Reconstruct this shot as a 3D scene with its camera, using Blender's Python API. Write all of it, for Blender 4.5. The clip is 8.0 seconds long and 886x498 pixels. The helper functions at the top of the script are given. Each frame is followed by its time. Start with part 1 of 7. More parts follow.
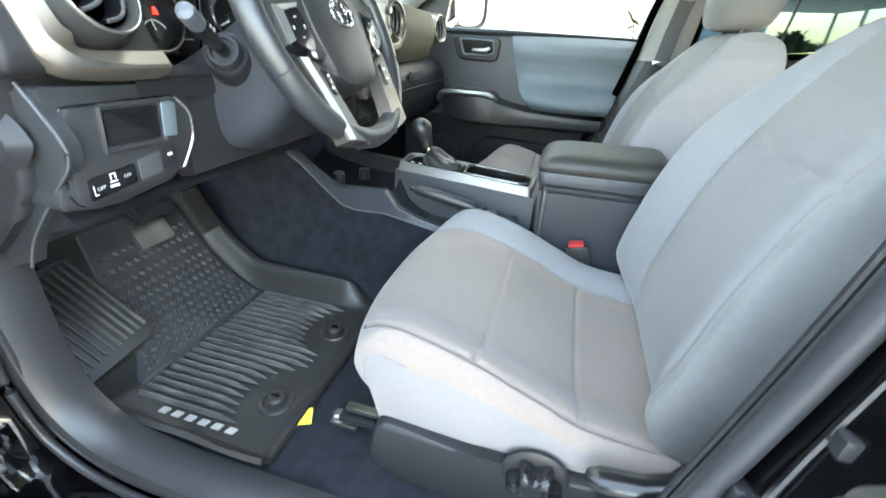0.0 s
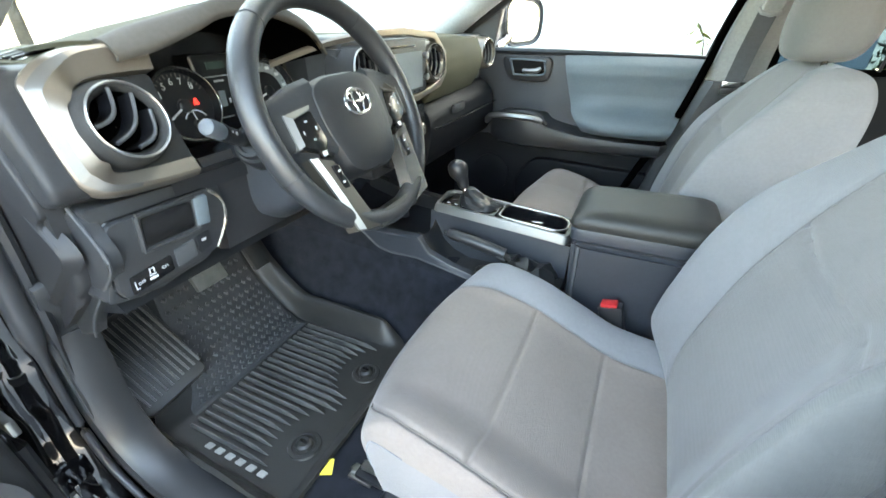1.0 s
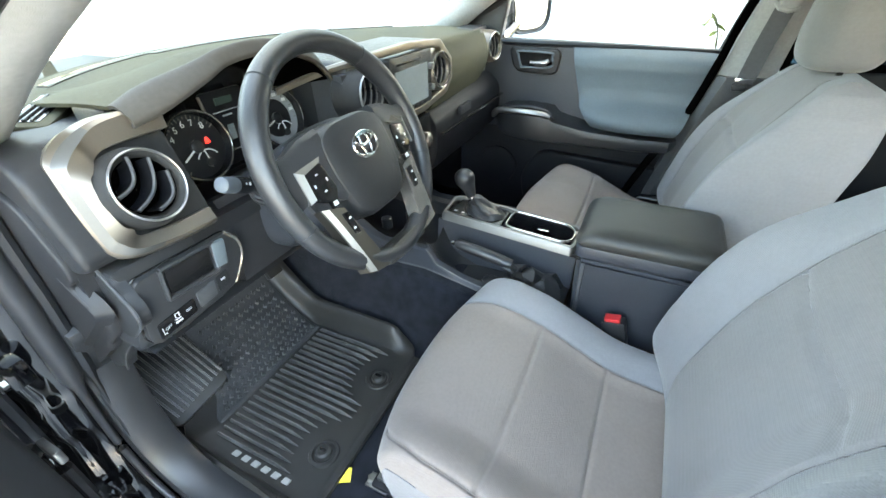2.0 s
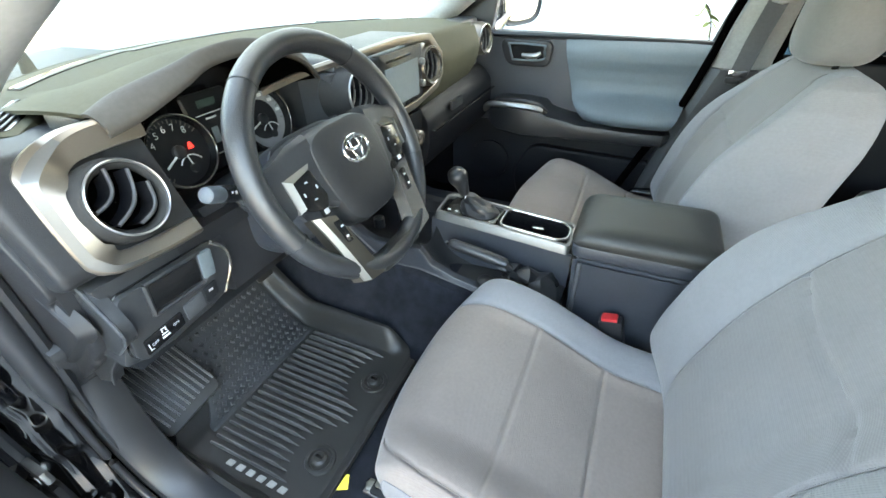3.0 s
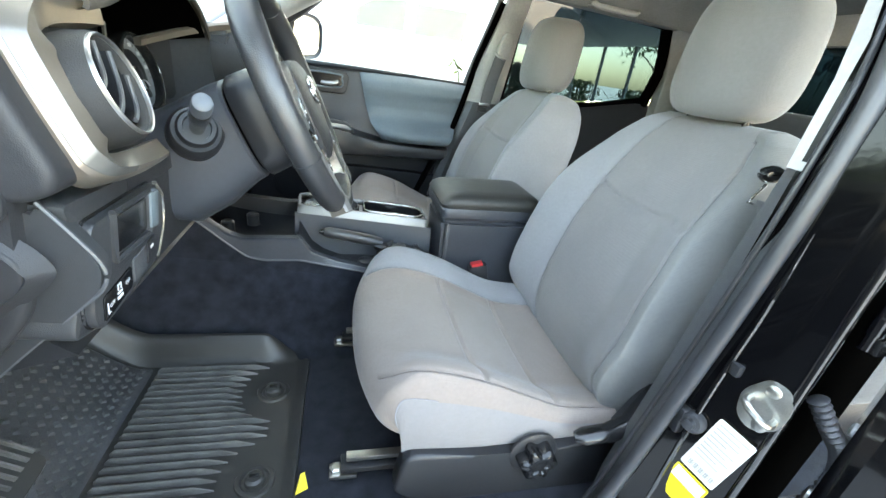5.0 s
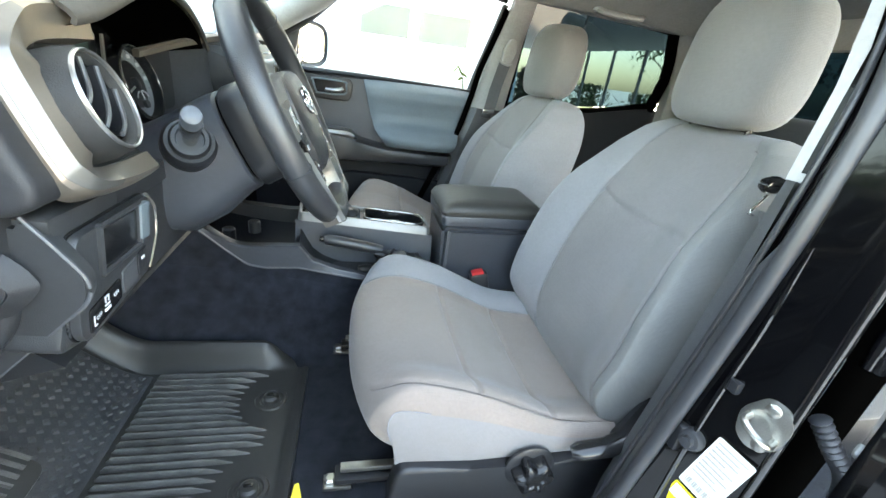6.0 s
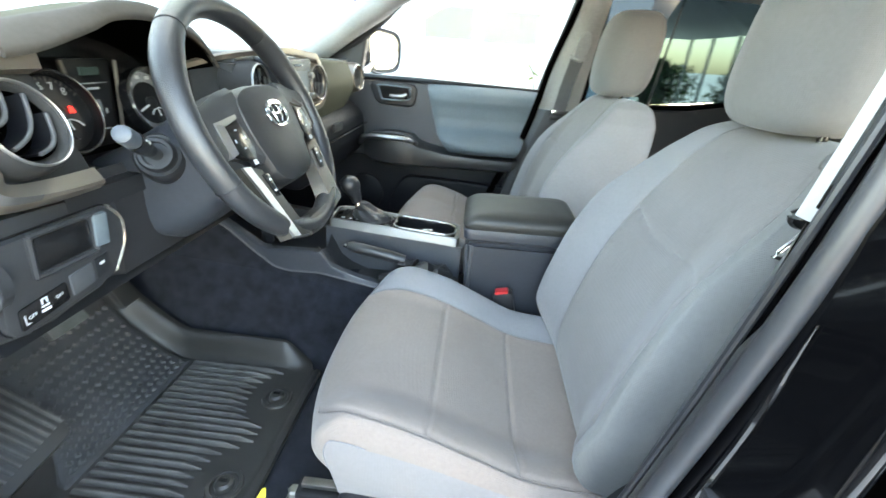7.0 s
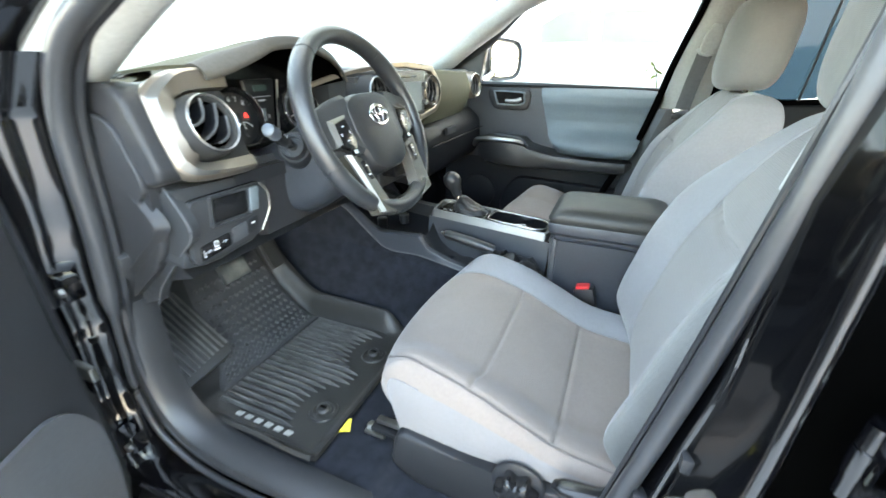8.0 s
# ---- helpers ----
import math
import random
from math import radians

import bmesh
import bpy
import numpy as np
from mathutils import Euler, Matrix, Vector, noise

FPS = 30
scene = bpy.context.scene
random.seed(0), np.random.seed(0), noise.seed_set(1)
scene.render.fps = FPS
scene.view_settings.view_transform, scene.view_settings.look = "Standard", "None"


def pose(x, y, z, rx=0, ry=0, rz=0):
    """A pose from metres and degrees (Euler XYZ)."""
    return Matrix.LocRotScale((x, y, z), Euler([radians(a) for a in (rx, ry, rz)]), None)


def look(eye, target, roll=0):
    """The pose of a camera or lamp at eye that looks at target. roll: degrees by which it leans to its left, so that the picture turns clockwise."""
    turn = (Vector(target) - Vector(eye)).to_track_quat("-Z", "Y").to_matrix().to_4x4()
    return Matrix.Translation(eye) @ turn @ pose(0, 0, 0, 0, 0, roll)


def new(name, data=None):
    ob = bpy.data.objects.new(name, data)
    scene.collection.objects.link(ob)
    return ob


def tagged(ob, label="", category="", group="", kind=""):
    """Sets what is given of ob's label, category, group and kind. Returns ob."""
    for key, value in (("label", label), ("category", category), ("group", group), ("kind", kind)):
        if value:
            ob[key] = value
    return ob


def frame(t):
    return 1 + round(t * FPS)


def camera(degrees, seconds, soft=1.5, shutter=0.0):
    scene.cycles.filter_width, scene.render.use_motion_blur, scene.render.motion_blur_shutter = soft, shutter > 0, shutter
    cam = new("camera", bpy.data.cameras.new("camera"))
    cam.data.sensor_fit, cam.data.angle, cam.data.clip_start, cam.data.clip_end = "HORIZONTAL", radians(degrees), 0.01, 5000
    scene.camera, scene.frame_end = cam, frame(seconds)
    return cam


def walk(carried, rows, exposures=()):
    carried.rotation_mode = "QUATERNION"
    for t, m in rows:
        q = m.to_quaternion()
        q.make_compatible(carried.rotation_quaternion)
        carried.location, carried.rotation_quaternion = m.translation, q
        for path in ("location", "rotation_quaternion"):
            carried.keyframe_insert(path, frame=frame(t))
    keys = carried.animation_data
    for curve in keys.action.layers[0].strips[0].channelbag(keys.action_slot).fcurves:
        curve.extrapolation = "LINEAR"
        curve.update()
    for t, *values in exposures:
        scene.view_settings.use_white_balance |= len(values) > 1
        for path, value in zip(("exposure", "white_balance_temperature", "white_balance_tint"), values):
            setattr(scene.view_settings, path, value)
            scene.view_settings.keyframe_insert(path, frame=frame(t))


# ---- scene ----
cam = camera(93.9, 8.0, shutter=0.4)
METRES, TILT, LEAN, TURN = 1.32, -27.09, -2.40, 16.40
ROWS = [
    (0.0, 0.0, 0.0, 0.0, 0.0, 0.0, -0.0),
    (0.5, 0.0655, 0.0067, 0.055, 6.64, -0.07, -1.53),
    (1.0, 0.0663, 0.0042, 0.1178, 9.18, -2.11, -1.5),
    (1.5, 0.0679, -0.0111, 0.182, 10.07, -4.78, -1.22),
    (3.0, 0.0586, 0.0073, 0.2219, 8.9, -7.93, 0.08),
    (3.5, 0.0557, 0.0145, 0.2185, 5.71, -6.75, 0.84),
    (4.0, -0.0115, 0.021, 0.1581, -4.33, -4.19, 3.47),
    (4.5, -0.1509, -0.009, 0.0891, -17.32, -2.4, 6.02),
    (5.0, -0.2364, -0.0313, 0.0732, -27.75, -1.49, 7.76),
    (6.5, -0.1711, -0.0432, 0.0844, -23.54, -0.27, 6.96),
    (7.0, -0.0249, -0.0483, 0.0859, -10.79, 0.9, 3.98),
    (7.5, 0.0512, -0.0648, 0.0726, 1.21, 1.69, 0.62),
    (8.0, 0.061, -0.1234, 0.0424, 7.18, 2.47, -0.98),
]
walk(cam, [(t, pose(0.354, -1.032, 1.244, TILT, LEAN, TURN) @ pose(METRES * x, METRES * y, METRES * z, 90 + pitch, roll, yaw)) for t, x, y, z, yaw, pitch, roll in ROWS],
     [(0.0, 5.25, 9200, 4), (0.8, 5.06, 9200, 4), (1.5, 5.00, 9200, 4), (4.0, 4.95, 9200, 4), (4.5, 5.06, 9200, 4), (5.0, 4.96, 9200, 4), (6.5, 4.88, 9200, 4), (7.0, 5.04, 9200, 4), (8.0, 5.12, 9200, 4)])


# ---- world and light ----
SUN_ELEV, SUN_AZ = 40.0, 92.0      # degrees; azimuth of the sun from +x towards +y
world = bpy.data.worlds.new("world")
scene.world = world
world.use_nodes = True
wn = world.node_tree
sky = wn.nodes.new("ShaderNodeTexSky")
sky.sky_type = "NISHITA"
sky.sun_disc = False
sky.sun_elevation = radians(SUN_ELEV)
sky.sun_rotation = radians(90.0 - SUN_AZ)
sky.air_density, sky.dust_density, sky.ozone_density = 1.0, 2.5, 1.0
wn.links.new(sky.outputs["Color"], wn.nodes["Background"].inputs["Color"])
wn.nodes["Background"].inputs["Strength"].default_value = 0.15
sun = new("sun", bpy.data.lights.new("sun", "SUN"))
sun.data.energy, sun.data.angle, sun.data.color = 5.0, radians(0.6), (1.0, 0.94, 0.85)
ce = math.cos(radians(SUN_ELEV))
sun_dir = Vector((ce * math.cos(radians(SUN_AZ)), ce * math.sin(radians(SUN_AZ)), math.sin(radians(SUN_ELEV))))
sun.matrix_world = look(sun_dir * 40, (0, 0, 0))


# ---- materials ----
def material(name, color, rough=0.5, metal=0.0, vary=0.12, scale=6.0, grain=0.0, grain_scale=600.0, coat=0.0, spec=0.5, tint=None, sheen=0.0):
    """Principled surface: two scales of colour variation, fine relief and uneven gloss."""
    m = bpy.data.materials.new(name)
    m.use_nodes = True
    nt = m.node_tree
    b = nt.nodes["Principled BSDF"]
    co = nt.nodes.new("ShaderNodeTexCoord")
    big = nt.nodes.new("ShaderNodeTexNoise")
    big.inputs["Scale"].default_value, big.inputs["Detail"].default_value = scale, 5.0
    fine = nt.nodes.new("ShaderNodeTexNoise")
    fine.inputs["Scale"].default_value, fine.inputs["Detail"].default_value = scale * 22.0, 3.0
    nt.links.new(co.outputs["Object"], big.inputs["Vector"])
    nt.links.new(co.outputs["Object"], fine.inputs["Vector"])
    ramp = nt.nodes.new("ShaderNodeValToRGB")
    other = tint or tuple(c * (1.0 - 2.2 * vary) for c in color)
    ramp.color_ramp.elements[0].position, ramp.color_ramp.elements[1].position = 0.3, 0.7
    ramp.color_ramp.elements[0].color = (*other, 1)
    ramp.color_ramp.elements[1].color = (*[min(1.0, c * (1.0 + 0.6 * vary)) for c in color], 1)
    mixv = nt.nodes.new("ShaderNodeMath")
    mixv.operation = "MULTIPLY_ADD"
    mixv.inputs[1].default_value = 0.35
    nt.links.new(fine.outputs["Fac"], mixv.inputs[0])
    half = nt.nodes.new("ShaderNodeMath")
    half.operation = "MULTIPLY"
    half.inputs[1].default_value = 0.65
    nt.links.new(big.outputs["Fac"], half.inputs[0])
    nt.links.new(half.outputs[0], mixv.inputs[2])
    nt.links.new(mixv.outputs[0], ramp.inputs["Fac"])
    nt.links.new(ramp.outputs["Color"], b.inputs["Base Color"])
    rr = nt.nodes.new("ShaderNodeMapRange")
    rr.inputs["To Min"].default_value, rr.inputs["To Max"].default_value = max(0.02, rough * 0.85), min(1.0, rough * 1.15)
    nt.links.new(big.outputs["Fac"], rr.inputs["Value"])
    nt.links.new(rr.outputs["Result"], b.inputs["Roughness"])
    b.inputs["Metallic"].default_value = metal
    b.inputs["Specular IOR Level"].default_value = spec
    b.inputs["Coat Weight"].default_value = coat
    b.inputs["Coat Roughness"].default_value = 0.04
    b.inputs["Sheen Weight"].default_value = sheen
    if grain:
        g = nt.nodes.new("ShaderNodeTexVoronoi" if grain_scale < 1500 else "ShaderNodeTexNoise")
        g.inputs["Scale"].default_value = grain_scale
        nt.links.new(co.outputs["Object"], g.inputs["Vector"])
        bump = nt.nodes.new("ShaderNodeBump")
        bump.inputs["Strength"].default_value, bump.inputs["Distance"].default_value = grain, 0.0006
        nt.links.new(g.outputs[0], bump.inputs["Height"])
        nt.links.new(bump.outputs["Normal"], b.inputs["Normal"])
    return m


def woven(name, color, dark, pitch=0.0022):
    """Knitted seat cloth: fine crossed ribs, soft blotches, a little sheen."""
    m = material(name, color, 0.92, 0.0, 0.10, 7.0, tint=dark, spec=0.25, sheen=0.25)
    nt = m.node_tree
    b = nt.nodes["Principled BSDF"]
    co = nt.nodes.new("ShaderNodeTexCoord")
    heights = []
    for d in ("X", "Y", "Z"):
        w = nt.nodes.new("ShaderNodeTexWave")
        w.bands_direction = d
        w.inputs["Scale"].default_value, w.inputs["Distortion"].default_value = 0.314 / pitch, 0.6
        nt.links.new(co.outputs["Object"], w.inputs["Vector"])
        heights.append(w)
    add = nt.nodes.new("ShaderNodeMath")
    add.operation = "ADD"
    add2 = nt.nodes.new("ShaderNodeMath")
    add2.operation = "ADD"
    nt.links.new(heights[0].outputs["Fac"], add.inputs[0])
    nt.links.new(heights[1].outputs["Fac"], add.inputs[1])
    nt.links.new(add.outputs[0], add2.inputs[0])
    nt.links.new(heights[2].outputs["Fac"], add2.inputs[1])
    bump = nt.nodes.new("ShaderNodeBump")
    bump.inputs["Strength"].default_value, bump.inputs["Distance"].default_value = 0.25, 0.0006
    nt.links.new(add2.outputs[0], bump.inputs["Height"])
    wr = nt.nodes.new("ShaderNodeTexNoise")
    wr.inputs["Scale"].default_value, wr.inputs["Detail"].default_value = 9.0, 2.0
    nt.links.new(co.outputs["Object"], wr.inputs["Vector"])
    bump2 = nt.nodes.new("ShaderNodeBump")
    bump2.inputs["Strength"].default_value, bump2.inputs["Distance"].default_value = 0.35, 0.006
    nt.links.new(wr.outputs["Fac"], bump2.inputs["Height"])
    nt.links.new(bump2.outputs["Normal"], bump.inputs["Normal"])
    nt.links.new(bump.outputs["Normal"], b.inputs["Normal"])
    return m


def clear(name, color, rough=0.0):
    """Thin pane of glass: lets light through in its tint, with a Fresnel gloss."""
    m = bpy.data.materials.new(name)
    m.use_nodes = True
    nt = m.node_tree
    nt.nodes.remove(nt.nodes["Principled BSDF"])
    tr = nt.nodes.new("ShaderNodeBsdfTransparent")
    tr.inputs["Color"].default_value = (*color, 1)
    gl = nt.nodes.new("ShaderNodeBsdfGlossy")
    gl.inputs["Roughness"].default_value = rough
    lw = nt.nodes.new("ShaderNodeLayerWeight")
    lw.inputs["Blend"].default_value = 0.5
    pw = nt.nodes.new("ShaderNodeMath")
    pw.operation = "POWER"
    pw.inputs[1].default_value = 5.0
    nt.links.new(lw.outputs["Facing"], pw.inputs[0])
    fr = nt.nodes.new("ShaderNodeMath")
    fr.operation = "MULTIPLY_ADD"
    fr.inputs[1].default_value, fr.inputs[2].default_value = 0.9, 0.04
    nt.links.new(pw.outputs[0], fr.inputs[0])
    mix = nt.nodes.new("ShaderNodeMixShader")
    nt.links.new(fr.outputs[0], mix.inputs[0])
    nt.links.new(tr.outputs[0], mix.inputs[1])
    nt.links.new(gl.outputs[0], mix.inputs[2])
    nt.links.new(mix.outputs[0], nt.nodes["Material Output"].inputs["Surface"])
    return m


def glow(name, color, strength):
    m = bpy.data.materials.new(name)
    m.use_nodes = True
    b = m.node_tree.nodes["Principled BSDF"]
    b.inputs["Base Color"].default_value = (*color, 1)
    b.inputs["Emission Color"].default_value = (*color, 1)
    b.inputs["Emission Strength"].default_value = strength
    return m


M_BOLSTER = woven("seat_cloth_light", (0.241, 0.237, 0.248), (0.211, 0.207, 0.218))
M_INSERT = woven("seat_cloth_insert", (0.206, 0.193, 0.192), (0.176, 0.165, 0.164))
# insert cloth again, lighter and warmer: light on the cushion is in the colour
M_CUSHION = woven("seat_cloth_warm_lit", (0.262, 0.214, 0.190), (0.220, 0.178, 0.157))
# darker copy of the seat cloth: shade on headrests and one bolster painted in
M_SHADECLOTH = woven("seat_cloth_shaded", (0.170, 0.169, 0.165), (0.148, 0.147, 0.143))
M_BENCH = woven("bench_cloth", (0.05, 0.052, 0.056), (0.040, 0.042, 0.046))
M_COWL = material("cowl_plastic", (0.041, 0.046, 0.056), 0.42, grain=0.3, grain_scale=900.0)
M_BLACK = material("black_plastic", (0.019, 0.020, 0.023), 0.36, grain=0.35, grain_scale=900.0)
M_CHAR = material("charcoal_plastic", (0.038, 0.039, 0.042), 0.38, grain=0.35, grain_scale=900.0)
M_DASH = material("dash_top_plastic", (0.088, 0.084, 0.058), 0.70, grain=0.4, grain_scale=800.0, spec=0.15)
M_HOOD = material("hood_plastic", (0.036, 0.036, 0.037), 0.6, grain=0.4, grain_scale=800.0, spec=0.2)
M_LOWER = material("door_lower_plastic", (0.008, 0.009, 0.012), 0.5, grain=0.4, grain_scale=800.0, spec=0.2)
M_SIDE = material("dash_side_plastic", (0.029, 0.029, 0.032), 0.50, grain=0.3, grain_scale=900.0, spec=0.35)
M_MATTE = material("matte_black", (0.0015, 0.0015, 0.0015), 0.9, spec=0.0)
# paler than the mat: light caught by studs and ribs is in the colour
M_STUD = material("lit_stud_rubber", (0.095, 0.095, 0.097), 0.36, vary=0.25, scale=25.0)
M_RIB = material("lit_rib_rubber", (0.155, 0.150, 0.143), 0.30, vary=0.3, scale=25.0)
M_SLATE = material("slate_plastic", (0.080, 0.083, 0.089), 0.38, grain=0.3, grain_scale=900.0)
M_CONSOLE = material("console_plastic", (0.040, 0.045, 0.056), 0.36, grain=0.35, grain_scale=900.0)
M_GLOSS = material("gloss_black_plastic", (0.012, 0.012, 0.013), 0.18)
M_SILVER = material("satin_silver_paint", (0.36, 0.335, 0.305), 0.25, metal=0.75, vary=0.04, scale=20.0)
M_BRIGHT = material("bright_silver", (0.44, 0.43, 0.415), 0.34, metal=0.9, vary=0.04, scale=20.0)
M_CHROME = material("chrome", (0.78, 0.78, 0.78), 0.12, metal=1.0, vary=0.03, scale=20.0)
M_STEEL = material("zinc_steel", (0.50, 0.49, 0.45), 0.35, metal=1.0, vary=0.15, scale=40.0)
M_LEATHER = material("wheel_leather", (0.030, 0.031, 0.034), 0.29, grain=0.5, grain_scale=700.0, spec=0.7)
M_ARMPAD = material("armrest_vinyl", (0.042, 0.040, 0.036), 0.42, grain=0.5, grain_scale=700.0)
M_RUBBER = material("mat_rubber", (0.024, 0.0235, 0.0225), 0.38, vary=0.25, scale=14.0, tint=(0.034, 0.0325, 0.031), grain=0.3, grain_scale=1200.0)
M_STRIP = material("weatherstrip_rubber", (0.037, 0.038, 0.042), 0.34, vary=0.1, scale=10.0)
M_CARPET = material("carpet", (0.022, 0.025, 0.034), 0.98, vary=0.3, scale=30.0, grain=1.0, grain_scale=2500.0, spec=0.1, sheen=0.1)
M_PAINT = material("black_paint", (0.0025, 0.0025, 0.003), 0.14, coat=1.0, vary=0.1, spec=0.5)
M_HEADLINER = material("headliner", (0.26, 0.27, 0.265), 0.95, grain=0.5, grain_scale=2200.0, spec=0.2)
M_TRIM = material("pale_pillar_trim", (0.42, 0.425, 0.415), 0.6, grain=0.3, grain_scale=900.0)
M_VINYL = material("door_vinyl", (0.142, 0.176, 0.197), 0.5, vary=0.08, grain=0.5, grain_scale=700.0)
M_WEB = material("belt_webbing", (0.13, 0.13, 0.135), 0.8, grain=0.8, grain_scale=1400.0)
M_WHITE = material("white_print", (0.75, 0.75, 0.75), 0.5, vary=0.03)
M_LIGHTGREY = material("light_grey_print", (0.55, 0.56, 0.57), 0.5, vary=0.03)
M_YELLOW = material("yellow_tag", (0.80, 0.62, 0.03), 0.5)
M_RED = material("red_plastic", (0.75, 0.035, 0.04), 0.35)
M_PAPER = material("label_paper", (0.74, 0.72, 0.66), 0.5, vary=0.05)
M_PRINT = material("faded_print", (0.42, 0.41, 0.38), 0.6)
M_INK = material("label_ink", (0.16, 0.15, 0.14), 0.6)
M_SCREEN = material("screen_glass", (0.32, 0.35, 0.36), 0.12, vary=0.04)
M_TEAL = glow("display_teal", (0.012, 0.024, 0.024), 0.04)
M_DIAL = material("dial_face", (0.010, 0.010, 0.012), 0.35)
M_NEEDLE = glow("warning_light", (0.9, 0.03, 0.03), 0.14)
M_STALK = material("stalk_end", (0.10,0.115,0.135), 0.45)
M_BAND = material("gauge_band", (0.30, 0.31, 0.32), 0.4, vary=0.03)
M_HUB = material("hub_pad_vinyl", (0.025, 0.025, 0.027), 0.42, grain=0.4, grain_scale=800.0)
M_HOODFACE = material("hood_face_plastic", (0.078, 0.071, 0.064), 0.6, grain=0.4, grain_scale=800.0, spec=0.2)
M_RIDGE = material("satin_ridge_paint", (0.20, 0.193, 0.185), 0.5, metal=0.8, vary=0.04, scale=20.0)
M_CTRIM = material("console_trim_paint", (0.235, 0.23, 0.225), 0.45, metal=0.75, vary=0.04, scale=20.0)
M_SIDECLOTH = woven("seat_cloth_side", (0.226, 0.210, 0.210), (0.197, 0.183, 0.183))
# mat rubber made paler: sky light on the toe slope is painted in
M_TOE = material("lit_toe_rubber", (0.075, 0.076, 0.080), 0.42, vary=0.25, scale=14.0, grain=0.3, grain_scale=1200.0)
M_JAMB = material("jamb_paint", (0.0020, 0.0020, 0.0024), 0.12, coat=0.35, vary=0.1, spec=0.2)
M_SCUFF = material("scuff_plastic", (0.036, 0.037, 0.040), 0.30, vary=0.06, scale=9.0, grain=0.3, grain_scale=900.0)
M_EDGE = material("polished_black_edge", (0.004, 0.004, 0.0045), 0.12, coat=1.0, vary=0.1, spec=0.6)
M_BEZEL = material("taupe_silver_paint", (0.262, 0.222, 0.185), 0.36, metal=0.7, vary=0.04, scale=20.0)
# dim copy of the spoke silver: dark reflections put into the colour
M_SPOKEDIM = material("spoke_paint_dim", (0.075, 0.064, 0.052), 0.36, metal=0.3, vary=0.05, scale=20.0)
M_TAUPE = material("taupe_satin", (0.20, 0.185, 0.165), 0.38, metal=0.6, vary=0.04, scale=20.0)
M_GLASS = clear("clear_glass", (0.56, 0.605, 0.60))
M_PRIVACY = clear("tinted_glass", (0.0165, 0.031, 0.041))
M_FILM = clear("faded_paper", (0.36, 0.345, 0.29))
M_BRICK = material("dark_cladding", (0.055, 0.054, 0.055), 0.8, vary=0.12, scale=1.5)
M_MIRROR = material("mirror_glass", (0.9, 0.9, 0.9), 0.01, metal=1.0, vary=0.0)
M_WALL = material("white_stucco", (0.76, 0.78, 0.78), 0.9, vary=0.05, scale=1.5, grain=0.4, grain_scale=300.0)
M_PANE = material("far_window_pane", (0.22, 0.24, 0.22), 0.15, vary=0.2, scale=0.8)
M_CONC = material("concrete", (0.335, 0.338, 0.345), 0.9, vary=0.12, scale=0.9)
M_LEAF = material("leaf", (0.075, 0.13, 0.035), 0.5, vary=0.3, scale=3.0)
M_SPRIG = material("young_leaf", (0.42, 0.46, 0.13), 0.5, vary=0.3, scale=30.0)
M_BARK = material("bark", (0.12, 0.09, 0.065), 0.9, vary=0.3, scale=12.0)


# ---- mesh tools ----
def V(*a):
    return Vector(a)


def spline(pts, n, closed=False):
    """n points along a smooth curve through pts."""
    P = [np.array(p, float) for p in pts]
    k = len(P)
    out = []
    for i in range(n):
        s = i / n * k if closed else i / (n - 1) * (k - 1)
        j = min(int(s), k - 1 if closed else k - 2)
        f = s - j
        if closed:
            a, b, c, d = (P[(j + q) % k] for q in (-1, 0, 1, 2))
        else:
            b, c = P[j], P[j + 1]
            a = P[j - 1] if j > 0 else 2 * b - c
            d = P[j + 2] if j + 2 < k else 2 * c - b
        out.append(0.5 * (2 * b + (c - a) * f + (2 * a - 5 * b + 4 * c - d) * f * f + (3 * b - a - 3 * c + d) * f ** 3))
    return out


def lerp_at(table, s):
    """Value at s of a table of (s, value), linear."""
    return float(np.interp(s, [t[0] for t in table], [t[1] for t in table]))


def smoothstep(a, b, x):
    t = min(1.0, max(0.0, (x - a) / (b - a)))
    return t * t * (3 - 2 * t)


def rounded(poly, r, seg=4):
    """A 2D polygon with its corners rounded by radius r."""
    out = []
    n = len(poly)
    for i in range(n):
        p, a, b = V(*poly[i]), V(*poly[i - 1]), V(*poly[(i + 1) % n])
        u, w = (a - p), (b - p)
        d = min(r, u.length * 0.45, w.length * 0.45)
        s, e = p + u.normalized() * d, p + w.normalized() * d
        for q in range(seg + 1):
            t = q / seg
            out.append(tuple((1 - t) ** 2 * s + 2 * t * (1 - t) * p + t * t * e))
    return out


def prism(bm, poly, depth, m, bevel=0.0, seg=2):
    """poly in the local xy plane, from local z = 0 to depth, laid by matrix m."""
    vs = [bm.verts.new(m @ V(x, y, 0)) for x, y in poly]
    f = bm.faces.new(vs)
    r = bmesh.ops.extrude_face_region(bm, geom=[f])
    top = [e for e in r["geom"] if isinstance(e, bmesh.types.BMVert)]
    off = (m.to_3x3() @ V(0, 0, depth))
    for v in top:
        v.co += off
    if bevel:
        tf = [e for e in r["geom"] if isinstance(e, bmesh.types.BMFace)]
        edges = list({e for f2 in tf for e in f2.edges})
        bmesh.ops.bevel(bm, geom=edges, offset=bevel, segments=seg, affect="EDGES", profile=0.6, clamp_overlap=True)
    return bm


